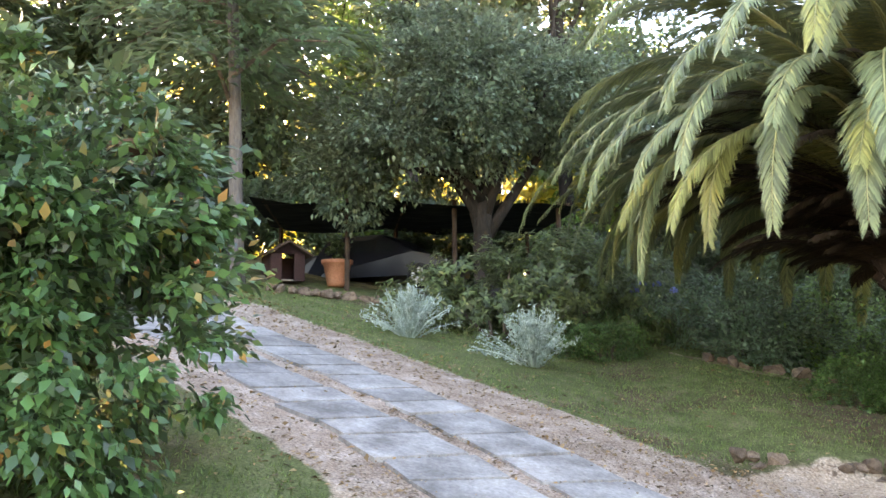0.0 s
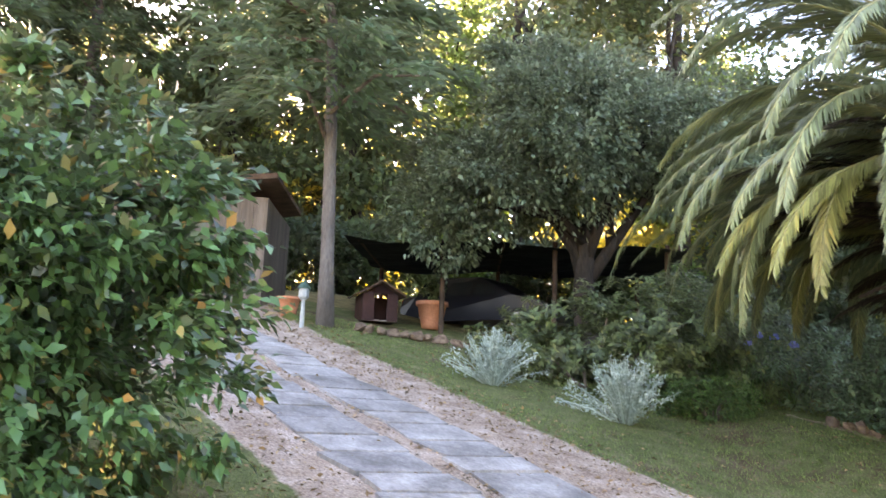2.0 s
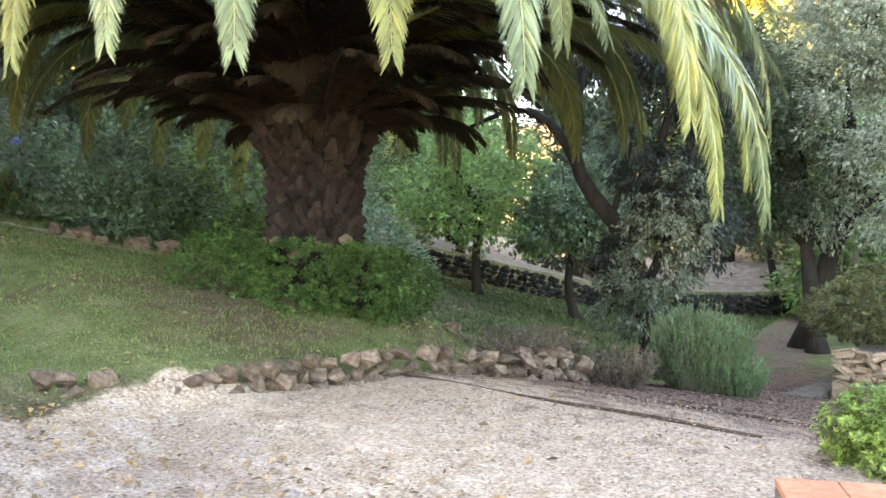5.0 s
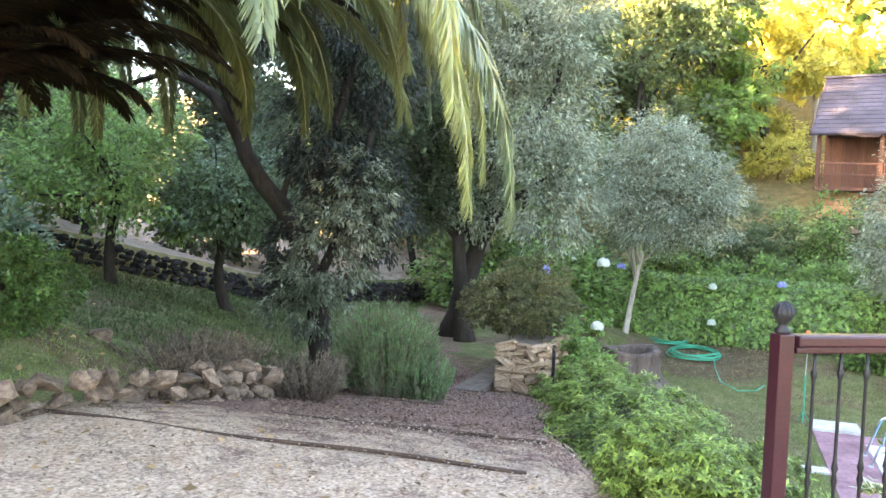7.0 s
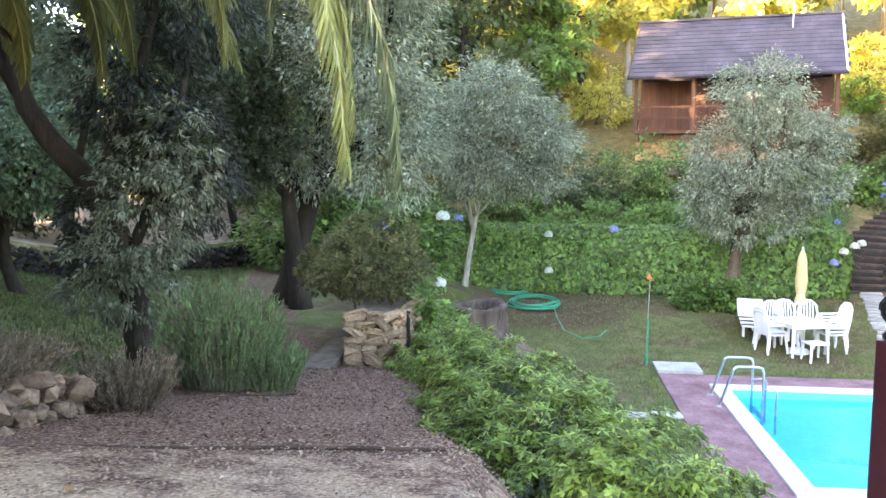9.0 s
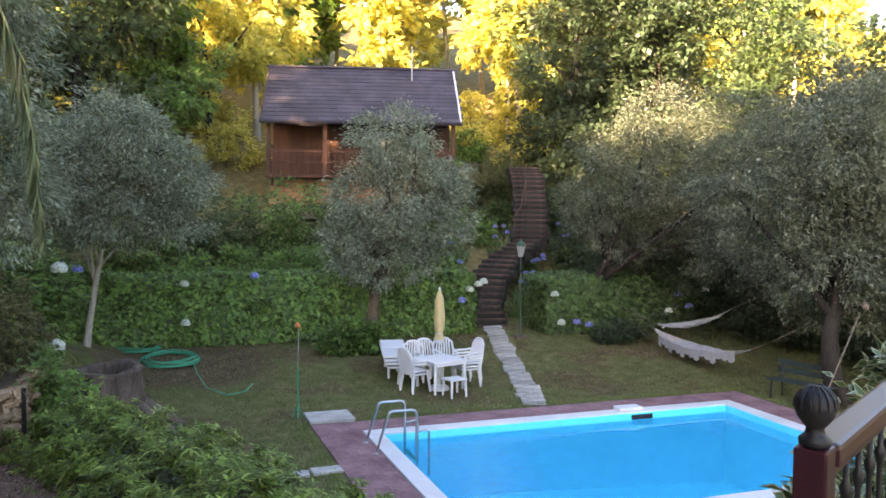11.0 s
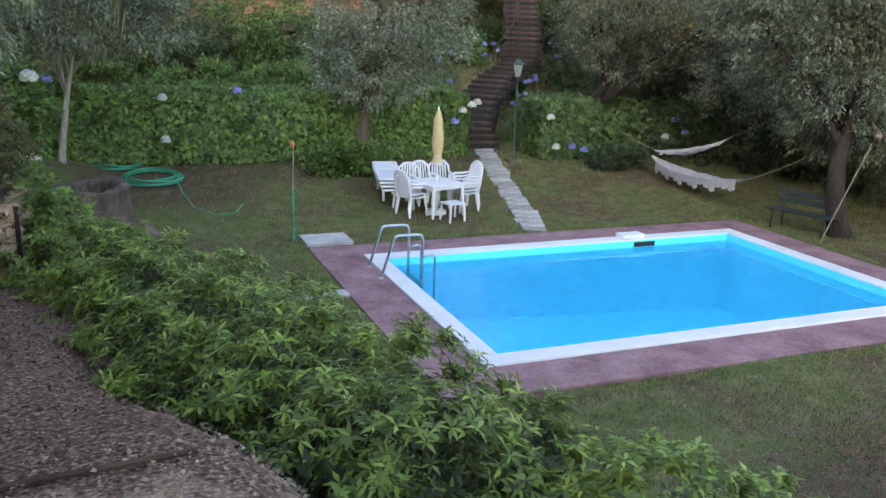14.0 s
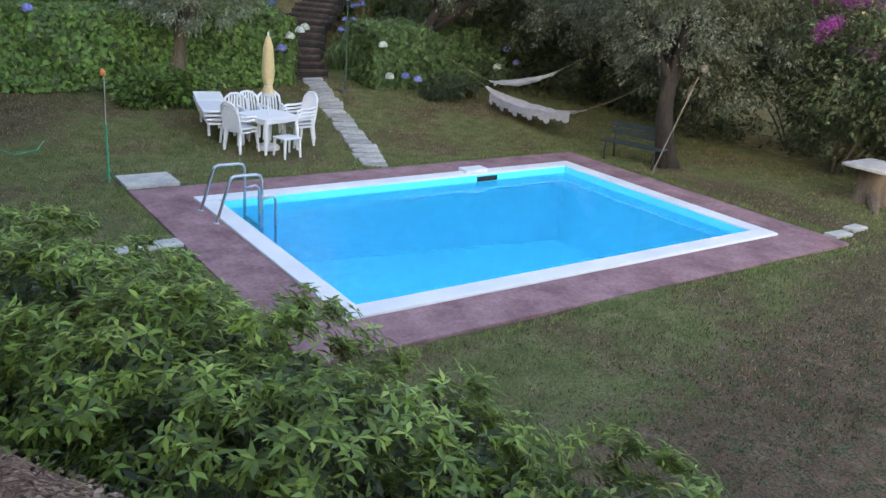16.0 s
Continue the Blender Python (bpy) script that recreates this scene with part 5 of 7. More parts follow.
# dark inner leaves put the shade of the hedge gaps into colour
place("inner_foliage", crown_mesh("inner_foliage", [(Vector((x - 0.1 - 0.2 * (-5.5 < y < -2), y, z - 0.08)) - lh.location, (r * 0.86 + 0.2 * (-5.5 < y < -2), 0.8, rz * 0.82)) for y, x, z, r, rz in HB], 26000, 0.085, 0.036, M["dark"], clumps=160, spread=0.16, fill=0.5), lh, "dark-coloured leaves that stand for the shade inside the hedge")
shrub("low_bush", "low dense green bush with small pointed leaves beside the railing", (-2.95, -7.25, gz(-2.95, -7.25)), [((-3.02, -7.32, 2.86), (0.3, 0.27, 0.3)), ((-2.8, -7.4, 2.78), (0.3, 0.27, 0.27)), ((-3.12, -7.22, 2.75), (0.2, 0.2, 0.22)), ((-2.62, -7.5, 2.66), (0.27, 0.25, 0.22))], 16000, (0.04, 0.014), "laurel", "bush", 6, 0.012, clumps=170, spread=0.12, fill=0.3, whorl=6)
shrub("young_shrub", "pale green young shrub by the stone block", (-5.0, 1.6, gz(-5.0, 1.6)), [((-5.0, 1.6, 2.05), (0.3, 0.3, 0.35)), ((-4.8, 2.4, 1.6), (0.35, 0.5, 0.35))], 1300, (0.12, 0.06), "light", "shrub", 3, 0.02, clumps=25)


def upright_bush(name, label, x, y, r, h, n, mat, leaf=(0.05, 0.008), group=""):
    t = thing(name, label, "bush", Matrix.Translation((x, y, gz(x, y))), group)
    m = n // 40
    bm = bmesh.new()
    cs, ds = [], []
    for k in range(m):
        a, rr = rng.random() * 6.283, r * math.sqrt(rng.random())
        b = Vector((math.cos(a) * rr * 0.6, math.sin(a) * rr * 0.6, 0))
        tip = Vector((math.cos(a) * rr * 1.2, math.sin(a) * rr * 1.2, h * rng.uniform(0.6, 1.05) * (1.0 - 0.3 * (rr / r) ** 2)))
        tube(bm, [b - Vector((0, 0, 0.05)), tip], [0.006, 0.003], 3, False)
        s = rng.uniform(0.1, 1.0, 40)
        c = np.array(b) + (np.array(tip) - np.array(b)) * s[:, None] + rng.normal(size=(40, 3)) * 0.012
        cs.append(c)
        ds.append(unit(np.array(tip - b)) * 1.0 + rng.normal(size=(40, 3)) * 0.45)
    part("twig_spray", bm, M["bark"], t)
    c, d = np.concatenate(cs), unit(np.concatenate(ds))
    place("leaves", leaf_mesh("leaves", c, d, unit(np.cross(d, rng.normal(size=d.shape))), np.full(len(c), leaf[0]), np.full(len(c), leaf[1]), M[mat]), t)


upright_bush("rosemary_bush", "upright feathery green rosemary bush beside the walk", -6.7, -2.35, 0.6, 1.25, 24000, "rosemary", (0.08, 0.014))
upright_bush("rosemary_bush", "low feathery rosemary bush at the edge of the walk", -6.15, -2.35, 0.34, 0.6, 6000, "rosemary", (0.08, 0.014))
upright_bush("heather_bush", "dry brown heather above the stone heap", -7.9, -4.6, 0.75, 0.55, 9000, "heather", (0.05, 0.012))
upright_bush("heather_bush", "dry brown heather at the end of the edging", -6.95, -3.9, 0.45, 0.55, 6000, "heather", (0.05, 0.012))

# dark leaning tree with drooping silver twigs
def leaning_tree():
    o = Vector((-8.55, -0.4, gz(-8.55, -0.4)))
    t = thing("leaning_tree", "dark leaning tree with long arching boughs and grey leaves", "tree", Matrix.Translation(o))

    def bough(name, pts, r0, r1):
        n = len(pts) - 1
        part(name, tubebm([Vector(q) - o for q in pts], [r0 + (r1 - r0) * k / n for k in range(n + 1)], 9), M["bark_dark"], t, smooth=True)

    bough("trunk", [(-8.5, -0.45, o.z - 0.2), (-8.65, -0.4, 2.6), (-8.95, -0.25, 3.35), (-9.5, 0, 4.05), (-9.95, 0, 4.5), (-10.27, 0, 4.95), (-10.42, 0, 5.4), (-10.45, 0.05, 5.9), (-10.35, 0.1, 6.9)], 0.2, 0.1)
    bough("limb", [(-10.3, 0, 5.05), (-10.6, 0, 5.55), (-10.95, 0, 5.95), (-11.4, 0, 6.2), (-11.95, 0, 6.3), (-13.0, 0, 6.05)], 0.12, 0.04)
    bough("limb", [(-10.42, 0, 5.5), (-10.75, 0, 6.2), (-11.1, 0, 6.7), (-11.6, 0, 7.2)], 0.1, 0.04)
    bough("limb", [(-9.3, 0, 3.85), (-9.0, 0.2, 4.8), (-8.7, 0.3, 5.8), (-8.5, 0.5, 7.0)], 0.12, 0.05)
    bough("limb", [(-8.75, -0.35, 2.9), (-8.4, -0.2, 3.8), (-8.1, 0.0, 5.0), (-8.0, 0.3, 6.2)], 0.09, 0.03)
    bough("limb", [(-9.6, 0, 4.15), (-9.5, 0.2, 4.9), (-9.3, 0.3, 5.8)], 0.06, 0.03)

    def crown(name, blobs, n, leaf, mat, **kw):
        place(name, crown_mesh(name, [(Vector(c) - o, r) for c, r in blobs], n, leaf[0], leaf[1], M[mat], **kw), t)

    crown("crown", [((-8.8, 0.2, 5.2), (0.8, 0.9, 1.1)), ((-8.4, 0.5, 6.6), (1.1, 1.2, 1.1)), ((-9.9, 0.4, 7.4), (1.6, 1.4, 0.8)), ((-8.2, 0.4, 4.2), (0.7, 0.8, 1.0)), ((-9.3, 0.1, 3.2), (0.6, 0.7, 0.7))], 24000, (0.12, 0.04), "dark_grey", clumps=70, spread=0.22, hang=0.9)
    crown("lower_crown", [((-8.4, -0.5, 3.6), (0.7, 0.6, 0.9)), ((-8.7, -0.7, 2.7), (0.8, 0.6, 0.6)), ((-8.0, -0.3, 4.3), (0.5, 0.5, 0.8))], 9000, (0.1, 0.034), "olive", clumps=60, spread=0.2, hang=0.9)


leaning_tree()
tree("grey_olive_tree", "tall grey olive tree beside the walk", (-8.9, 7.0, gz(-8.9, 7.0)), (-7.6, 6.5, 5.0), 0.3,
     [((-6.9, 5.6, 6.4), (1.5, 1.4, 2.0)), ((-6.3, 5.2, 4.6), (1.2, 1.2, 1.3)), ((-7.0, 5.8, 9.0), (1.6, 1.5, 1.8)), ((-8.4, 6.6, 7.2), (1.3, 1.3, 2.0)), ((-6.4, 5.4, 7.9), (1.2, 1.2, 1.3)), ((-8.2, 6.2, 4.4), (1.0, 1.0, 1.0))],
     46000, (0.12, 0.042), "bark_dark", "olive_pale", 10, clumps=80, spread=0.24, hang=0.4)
tree("dark_tree", "dark ivy-grown tree by the walk", (-8.3, 6.3, gz(-8.3, 6.3)), (-8.6, 6.0, 5.4), 0.22, [((-8.7, 5.6, 5.6), (1.0, 1.0, 1.5)), ((-9.6, 5.0, 6.8), (1.4, 1.4, 1.6)), ((-10.4, 4.4, 5.2), (1.2, 1.0, 1.3)), ((-11.2, 4.2, 7.2), (1.4, 1.2, 1.2)), ((-9.3, 5.2, 4.3), (0.8, 0.8, 0.9))], 20000, (0.14, 0.065), "bark_dark", "dark", 8, clumps=50)
for i, (x, y, zc, r, mat) in enumerate(((-15.5, 3.0, 4.6, 1.9, "light"), (-18.5, 5.5, 5.6, 2.3, "light"), (-13.4, 4.4, 4.2, 1.4, "shrub_blue"), (-20.5, 0.5, 5.6, 2.3, "oak"), (-22.0, 9.0, 6.5, 2.8, "oak"), (-16.0, 11.5, 5.5, 2.2, "dark"), (-13.0, 15.5, 6.0, 2.6, "oak"))):
    z = gz(x, y)
    tree("garden_tree", "small spreading garden tree with bright green leaves" if mat in ("light", "shrub_blue") else "spreading garden tree with deep green leaves", (x, y, z), (x + 0.2, y, zc - 0.3), 0.14,
         [((x, y, zc), (r, r, r * 0.6)), ((x + r * 0.6, y + 0.6, zc - 0.5), (r * 0.6, r * 0.6, r * 0.4)), ((x - 0.5, y - r * 0.6, zc - 0.3), (r * 0.6, r * 0.6, r * 0.45)), ((x, y, zc + r * 0.6), (r * 0.7, r * 0.7, r * 0.45))], 11000, (0.14, 0.075), "bark_dark", mat, 7, clumps=50, spread=0.27)
for i, (x, y, h) in enumerate(((-21.5, -6.0, 7), (-22.5, -2.0, 8), (-24.0, 2.5, 8), (-26.0, 6.0, 9), (-19.5, 13.0, 8), (-14.5, 20.0, 9), (-10.5, 14.5, 7))):
    z = gz(x, y)
    shrub("tall_shrub", "tall dense shrub closing the garden", (x, y, z), [((x, y, z + h * f), (1.9, 2.1, h * 0.17)) for f in (0.15, 0.4, 0.65, 0.9)], 11000, (0.2, 0.11), ("dark", "oak", "hedge", "dark")[i % 4], "shrub", 6, 0.06, clumps=60, spread=0.27)
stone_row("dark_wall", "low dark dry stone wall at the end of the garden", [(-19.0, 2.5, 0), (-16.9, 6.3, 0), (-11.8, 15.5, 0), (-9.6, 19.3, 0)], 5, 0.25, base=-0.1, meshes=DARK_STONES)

# ---- lawn furniture ----
TX, TY = 2.45, 8.1
TZ = gz(TX, TY)


def plastic_table():
    t = thing("garden_table", "white plastic garden table", "table", Matrix.Translation((TX, TY, TZ)) @ pose(0, 0, 0, 0, 0, 18))
    part("tabletop", boxbm((0, 0, 0.71), (0.95, 0.95, 0.035), 0.015), M["plastic"], t)
    for k, (x, y, sx, sy) in enumerate(((0, 0.44, 0.86, 0.025), (0, -0.44, 0.86, 0.025), (0.44, 0, 0.025, 0.86), (-0.44, 0, 0.025, 0.86))):
        part("apron", boxbm((x, y, 0.66), (sx, sy, 0.08), 0.006), M["plastic"], t)
    for sx in (-1, 1):
        for sy in (-1, 1):
            part("leg", tubebm([(sx * 0.4, sy * 0.4, 0.68), (sx * 0.42, sy * 0.42, 0.3), (sx * 0.43, sy * 0.43, 0.0)], [0.045, 0.036, 0.028], 8), M["plastic"], t)


plastic_table()


def plastic_chair(m):
    t = thing("garden_chair", "white plastic garden chair with slatted back, stacked", "chair", m, "white garden chairs")
    part("seat", boxbm((0, 0, 0.42), (0.48, 0.46, 0.03), 0.014), M["plastic"], t)
    for sx in (-1, 1):
        for sy in (-1, 1):
            part("leg", tubebm([(sx * 0.2, sy * 0.2, 0.42), (sx * 0.24, sy * 0.25, 0.0)], [0.036, 0.024], 7), M["plastic"], t)
        part("armrest", tubebm([(sx * 0.26, 0.24, 0.3), (sx * 0.28, 0.22, 0.62), (sx * 0.28, 0.12, 0.665), (sx * 0.28, -0.12, 0.66), (sx * 0.25, -0.24, 0.68)], 0.024, 7), M["plastic"], t)
    pts = [(-0.24, -0.22, 0.42), (-0.25, -0.27, 0.66), (-0.22, -0.31, 0.84), (-0.12, -0.33, 0.93), (0, -0.335, 0.95), (0.12, -0.33, 0.93), (0.22, -0.31, 0.84), (0.25, -0.27, 0.66), (0.24, -0.22, 0.42)]
    back = part("backrest", tubebm(pts, 0.026, 7), M["plastic"], t)
    for k in range(6):
        x = -0.16 + 0.064 * k
        part("slat", tubebm([(x, -0.23, 0.43), (x, -0.27, 0.66), (x * 0.9, -0.325, 0.92 - 1.2 * x * x)], 0.02, 6), M["plastic"], back)
    return t


chair = plastic_chair(Matrix.Translation((TX + 0.72, TY + 0.12, gz(TX + 0.72, TY + 0.12))) @ pose(0, 0, 0, 0, 0, 100))
for x, y, a, lift in ((0.73, 0.12, 100, 0.075), (0.74, 0.12, 100, 0.15), (-0.58, -0.02, -70, 0.0), (-0.59, -0.02, -70, 0.075), (-0.02, 0.72, 185, 0.0), (-0.5, 0.62, 150, 0.0), (0.4, 0.75, 170, 0.0)):
    copy_thing(chair, Matrix.Translation((TX + x, TY + y, gz(TX + x, TY + y) + lift)) @ pose(0, 0, 0, 0, 0, a))
st = thing("garden_stool", "small white plastic stool", "stool", Matrix.Translation((TX + 0.18, TY - 0.55, gz(TX + 0.2, TY - 0.55))) @ pose(0, 0, 0, 0, 0, 15))
part("seat", boxbm((0, 0, 0.4), (0.44, 0.4, 0.035), 0.015), M["plastic"], st)
for sx in (-1, 1):
    for sy in (-1, 1):
        part("leg", tubebm([(sx * 0.18, sy * 0.16, 0.4), (sx * 0.2, sy * 0.18, 0)], [0.034, 0.024], 7), M["plastic"], st)


def lounger(m, lift):
    t = thing("sun_lounger", "white plastic sun lounger, stacked with others", "sun lounger", m @ Matrix.Translation((0, 0, lift)), "stacked loungers")
    part("frame", boxbm((0, 0, 0.28), (1.8, 0.62, 0.05), 0.015), M["plastic"], t)
    part("backrest", boxbm((0.62, 0, 0.33), (0.7, 0.6, 0.04), 0.015, Matrix.Rotation(radians(-6), 4, "Y")), M["plastic"], t)
    if lift == 0:
        for x in (-0.7, 0.6):
            for y in (-0.26, 0.26):
                part("leg", tubebm([(x, y, 0.27), (x * 1.05, y, 0)], 0.03, 7), M["plastic"], t)


for k in range(4):
    lounger(Matrix.Translation((TX - 0.62 - 0.03 * k, TY + 1.3, gz(TX - 0.62, TY + 1.3) + 0.06)) @ pose(0, 0, 0, 0, 0, 78), 0.085 * k)


def parasol():
    t = thing("parasol", "closed cream parasol through the table", "parasol", Matrix.Translation((TX, TY, TZ)))
    part("pole", tubebm([(0, 0, 0), (0, 0, 2.2)], 0.019, 8), M["plastic"], t)
    part("base", lathebm([(0.24, 0), (0.24, 0.05), (0.2, 0.09), (0.05, 0.12), (0.03, 0.25)], 18), M["plastic"], t)
    bm = bmesh.new()
    seg = 24
    prof = [(0.1, 1.12), (0.115, 1.17), (0.08, 1.28), (0.075, 1.32), (0.105, 1.45), (0.115, 1.62), (0.1, 1.85), (0.085, 2.08), (0.045, 2.24), (0.02, 2.3)]
    rings = [[bm.verts.new((r * (1 + 0.16 * math.cos(k * math.pi)) * math.cos(2 * math.pi * k / seg), r * (1 + 0.16 * math.cos(k * math.pi)) * math.sin(2 * math.pi * k / seg), z)) for k in range(seg)] for r, z in prof]
    for a, b in zip(rings, rings[1:]):
        for k in range(seg):
            bm.faces.new((a[k], a[(k + 1) % seg], b[(k + 1) % seg], b[k]))
    bm.faces.new(rings[-1])
    part("canopy", bm, M["canvas"], t, "folded cream canvas", True)
    part("valance", lathebm([(0.09, 1.08), (0.125, 1.1), (0.13, 1.15), (0.1, 1.18)], 20), M["cotton"], t)
    part("tie", lathebm([(0.082, 1.29), (0.092, 1.3), (0.082, 1.315)], 16), M["cotton"], t)
    part("tip", lathebm([(0.02, 2.29), (0.022, 2.33), (0.008, 2.37)], 10), M["plastic"], t)


parasol()


def stepping_path():
    t = thing("slab_path", "path of narrow pale slabs from the steps to the pool", "path", kind="structure")
    a, b = Vector((4.15, 6.45, 0)), Vector((5.95, 13.4, 0))
    u = (b - a).normalized()
    d = 0.0
    L = (b - a).length
    while d < L:
        dep = rng.uniform(0.26, 0.38)
        c = a + u * (d + dep / 2)
        ang = math.degrees(math.atan2(u.y, u.x)) - 90 + rng.normal() * 3
        part("slab", boxbm((0, 0, 0), (0.56 + rng.normal() * 0.05, dep - 0.05, 0.05), 0.012), M["stone_grey"], t, m=Matrix.Translation((c.x + rng.normal() * 0.03, c.y, gz(c.x, c.y) + 0.005)) @ pose(0, 0, 0, math.degrees(math.atan(0.1)) * (c.y > 6.8), 0, ang))
        d += dep


stepping_path()
sl = tagged(part("drain_slab", boxbm((-0.38, 6.78, -0.02), (0.92, 0.78, 0.07), 0.01, None), M["concrete"]), "square pale concrete slab at the deck corner", "slab")
for i, (x, y, sx, sy) in enumerate(((-1.1, 3.42, 0.5, 0.3), (-1.62, 3.36, 0.45, 0.26), (-2.1, 3.3, 0.4, 0.28), (-2.7, 3.2, 0.5, 0.26), (9.6, -0.4, 0.5, 0.25), (10.3, -0.3, 0.45, 0.25))):
    tagged(part("edge_stone", boxbm((0, 0, 0), (sx, sy, 0.07), 0.02), M["concrete"], m=Matrix.Translation((x, y, gz(x, y) + 0.01)) @ pose(0, 0, 0, 0, 0, rng.normal() * 8)), "flat pale stone set in the grass", "stone", "flat edge stones")


def lamp_post():
    x, y = 6.2, 11.85
    t = thing("garden_lamp_post", "slim green lamp post with a glass lantern", "lamp post", Matrix.Translation((x, y, gz(x, y))))
    part("base_slab", boxbm((0, 0, 0.03), (0.34, 0.34, 0.1), 0.02), M["mortar"], t)
    part("pole", tubebm([(0, 0, 0.05), (0, 0, 0.4), (0, 0, 2.35)], [0.04, 0.024, 0.02], 10), M["green_metal"], t)
    part("lantern", lathebm([(0.07, 2.35), (0.13, 2.62), (0.13, 2.66), (0.05, 2.7)], 6), M["glass_pale"], t, "pale glass lantern")
    part("lantern_cap", lathebm([(0.17, 2.66), (0.12, 2.74), (0.04, 2.8), (0.02, 2.86)], 6), M["green_metal"], t)


lamp_post()


def sprinkler():
    t = thing("sprinkler_stand", "thin green garden sprinkler on a stake", "sprinkler", Matrix.Translation((-0.98, 6.98, gz(-0.98, 6.98))))
    part("stake", tubebm([(0, 0, -0.1), (0, 0, 1.0)], 0.018, 7), M["hose"], t)
    part("rod", tubebm([(0, 0, 1.0), (0.02, 0, 1.85)], 0.009, 6), M["steel"], t)
    part("head", lathebm([(0.02, 1.83), (0.05, 1.86), (0.05, 1.9), (0.02, 1.95)], 10), M["orange_plastic"], t, "orange-red sprinkler head")
    for a in (0.3, 2.4, 4.5):
        part("foot_prong", tubebm([(0, 0, 0.25), (0.12 * math.cos(a), 0.12 * math.sin(a), 0.0)], 0.01, 5), M["hose"], t)


sprinkler()


def hose():
    t = thing("garden_hose", "coiled green garden hose on the grass", "hose", Matrix.Translation((-3.35, 11.3, gz(-3.35, 11.3))))
    for cx, cy, r0, turns, nm in ((0, 0, 0.62, 6, "coil"), (-0.75, 1.3, 0.48, 4, "coil")):
        pts = []
        for k in range(turns * 22):
            a = 2 * math.pi * k / 22
            r = r0 * (1 - 0.04 * (k // 22)) + 0.06 * math.sin(a * 0.37 + k * 0.05)
            x, y = cx + r * math.cos(a) * 1.1, cy + r * math.sin(a)
            pts.append((x, y, 0.1 * (y) + 0.03 + 0.022 * (k / 22) + 0.02 * math.sin(a * 1.7)))
        part(nm, tubebm(pts, 0.016, 6), M["hose"], t)
    pts = [(0.5, -0.3, 0.02), (0.55, -1.2, -0.08), (0.7, -2.3, -0.2), (1.1, -2.9, -0.26), (1.5, -2.7, -0.24), (1.7, -2.2, -0.19)]
    part("tail", tubebm(pts, 0.014, 6), M["hose"], t)


hose()


def old_stump():
    z = gz(-4.85, 6.9)
    t = thing("hollow_stump", "large grey hollow tree stump", "tree stump", Matrix.Translation((-4.68, 6.85, 0.12)))
    bm = bmesh.new()
    seg = 28
    prof = [(1.0, -0.3), (0.82, 0.1), (0.68, 0.6), (0.63, 1.02), (0.66, 1.1), (0.52, 1.1), (0.46, 1.0), (0.42, 0.6)]
    rings = []
    for r, z in prof:
        ring = []
        for k in range(seg):
            a = 2 * math.pi * k / seg
            q = 1 + 0.12 * math.sin(3 * a + 0.6) + 0.07 * math.sin(7 * a + z * 2) + 0.03 * rng.normal()
            ring.append(bm.verts.new((r * q * math.cos(a), r * q * math.sin(a), z + (0.06 * math.sin(2 * a) if z > 0.8 else 0))))
        rings.append(ring)
    for a, b in zip(rings, rings[1:]):
        for k in range(seg):
            bm.faces.new((a[k], a[(k + 1) % seg], b[(k + 1) % seg], b[k]))
    bm.faces.new(rings[-1])
    part("bark_shell", bm, M["stump"], t, smooth=True)
    for k in range(5):
        a = -0.9 + 0.45 * k
        part("root", tubebm([(0.7 * math.cos(a), 0.7 * math.sin(a), 0.35), (1.1 * math.cos(a), 1.1 * math.sin(a), 0.12), (1.5 * math.cos(a), 1.5 * math.sin(a), -0.1)], [0.18, 0.12, 0.06], 8), M["bark"], t, smooth=True)


old_stump()
for k, (x, y) in enumerate(((-3.9, 6.6), (-3.6, 7.3), (-4.0, 5.7))):
    tagged(part("edge_stone", boxbm((0, 0, 0), (0.6, 0.45, 0.08), 0.02), M["concrete"], m=Matrix.Translation((x, y, gz(x, y) + 0.02)) @ pose(0, 0, 0, 0, 0, 20 * k)), "flat pale stone beside the stump", "stone", "flat edge stones")


def bench():
    t = thing("garden_bench", "dark green slatted bench beside the pool", "bench", Matrix.Translation((9.95, 4.95, gz(9.95, 4.95))) @ pose(0, 0, 0, 0, 0, 107))
    for k in range(3):
        part("seat_slat", boxbm((0, -0.14 + 0.14 * k, 0.44), (1.5, 0.12, 0.03), 0.006), M["dark_green"], t)
    for k in range(2):
        part("back_slat", boxbm((0, -0.28 - 0.03 * k, 0.62 + 0.17 * k), (1.5, 0.03, 0.13), 0.006), M["dark_green"], t)
    for x in (-0.6, 0.6):
        part("leg", tubebm([(x, 0.18, 0.43), (x, 0.22, 0.2), (x, 0.2, 0)], 0.022, 7), M["iron"], t)
        part("leg", tubebm([(x, -0.34, 0.86), (x, -0.22, 0.44), (x, -0.28, 0)], 0.022, 7), M["iron"], t)


bench()


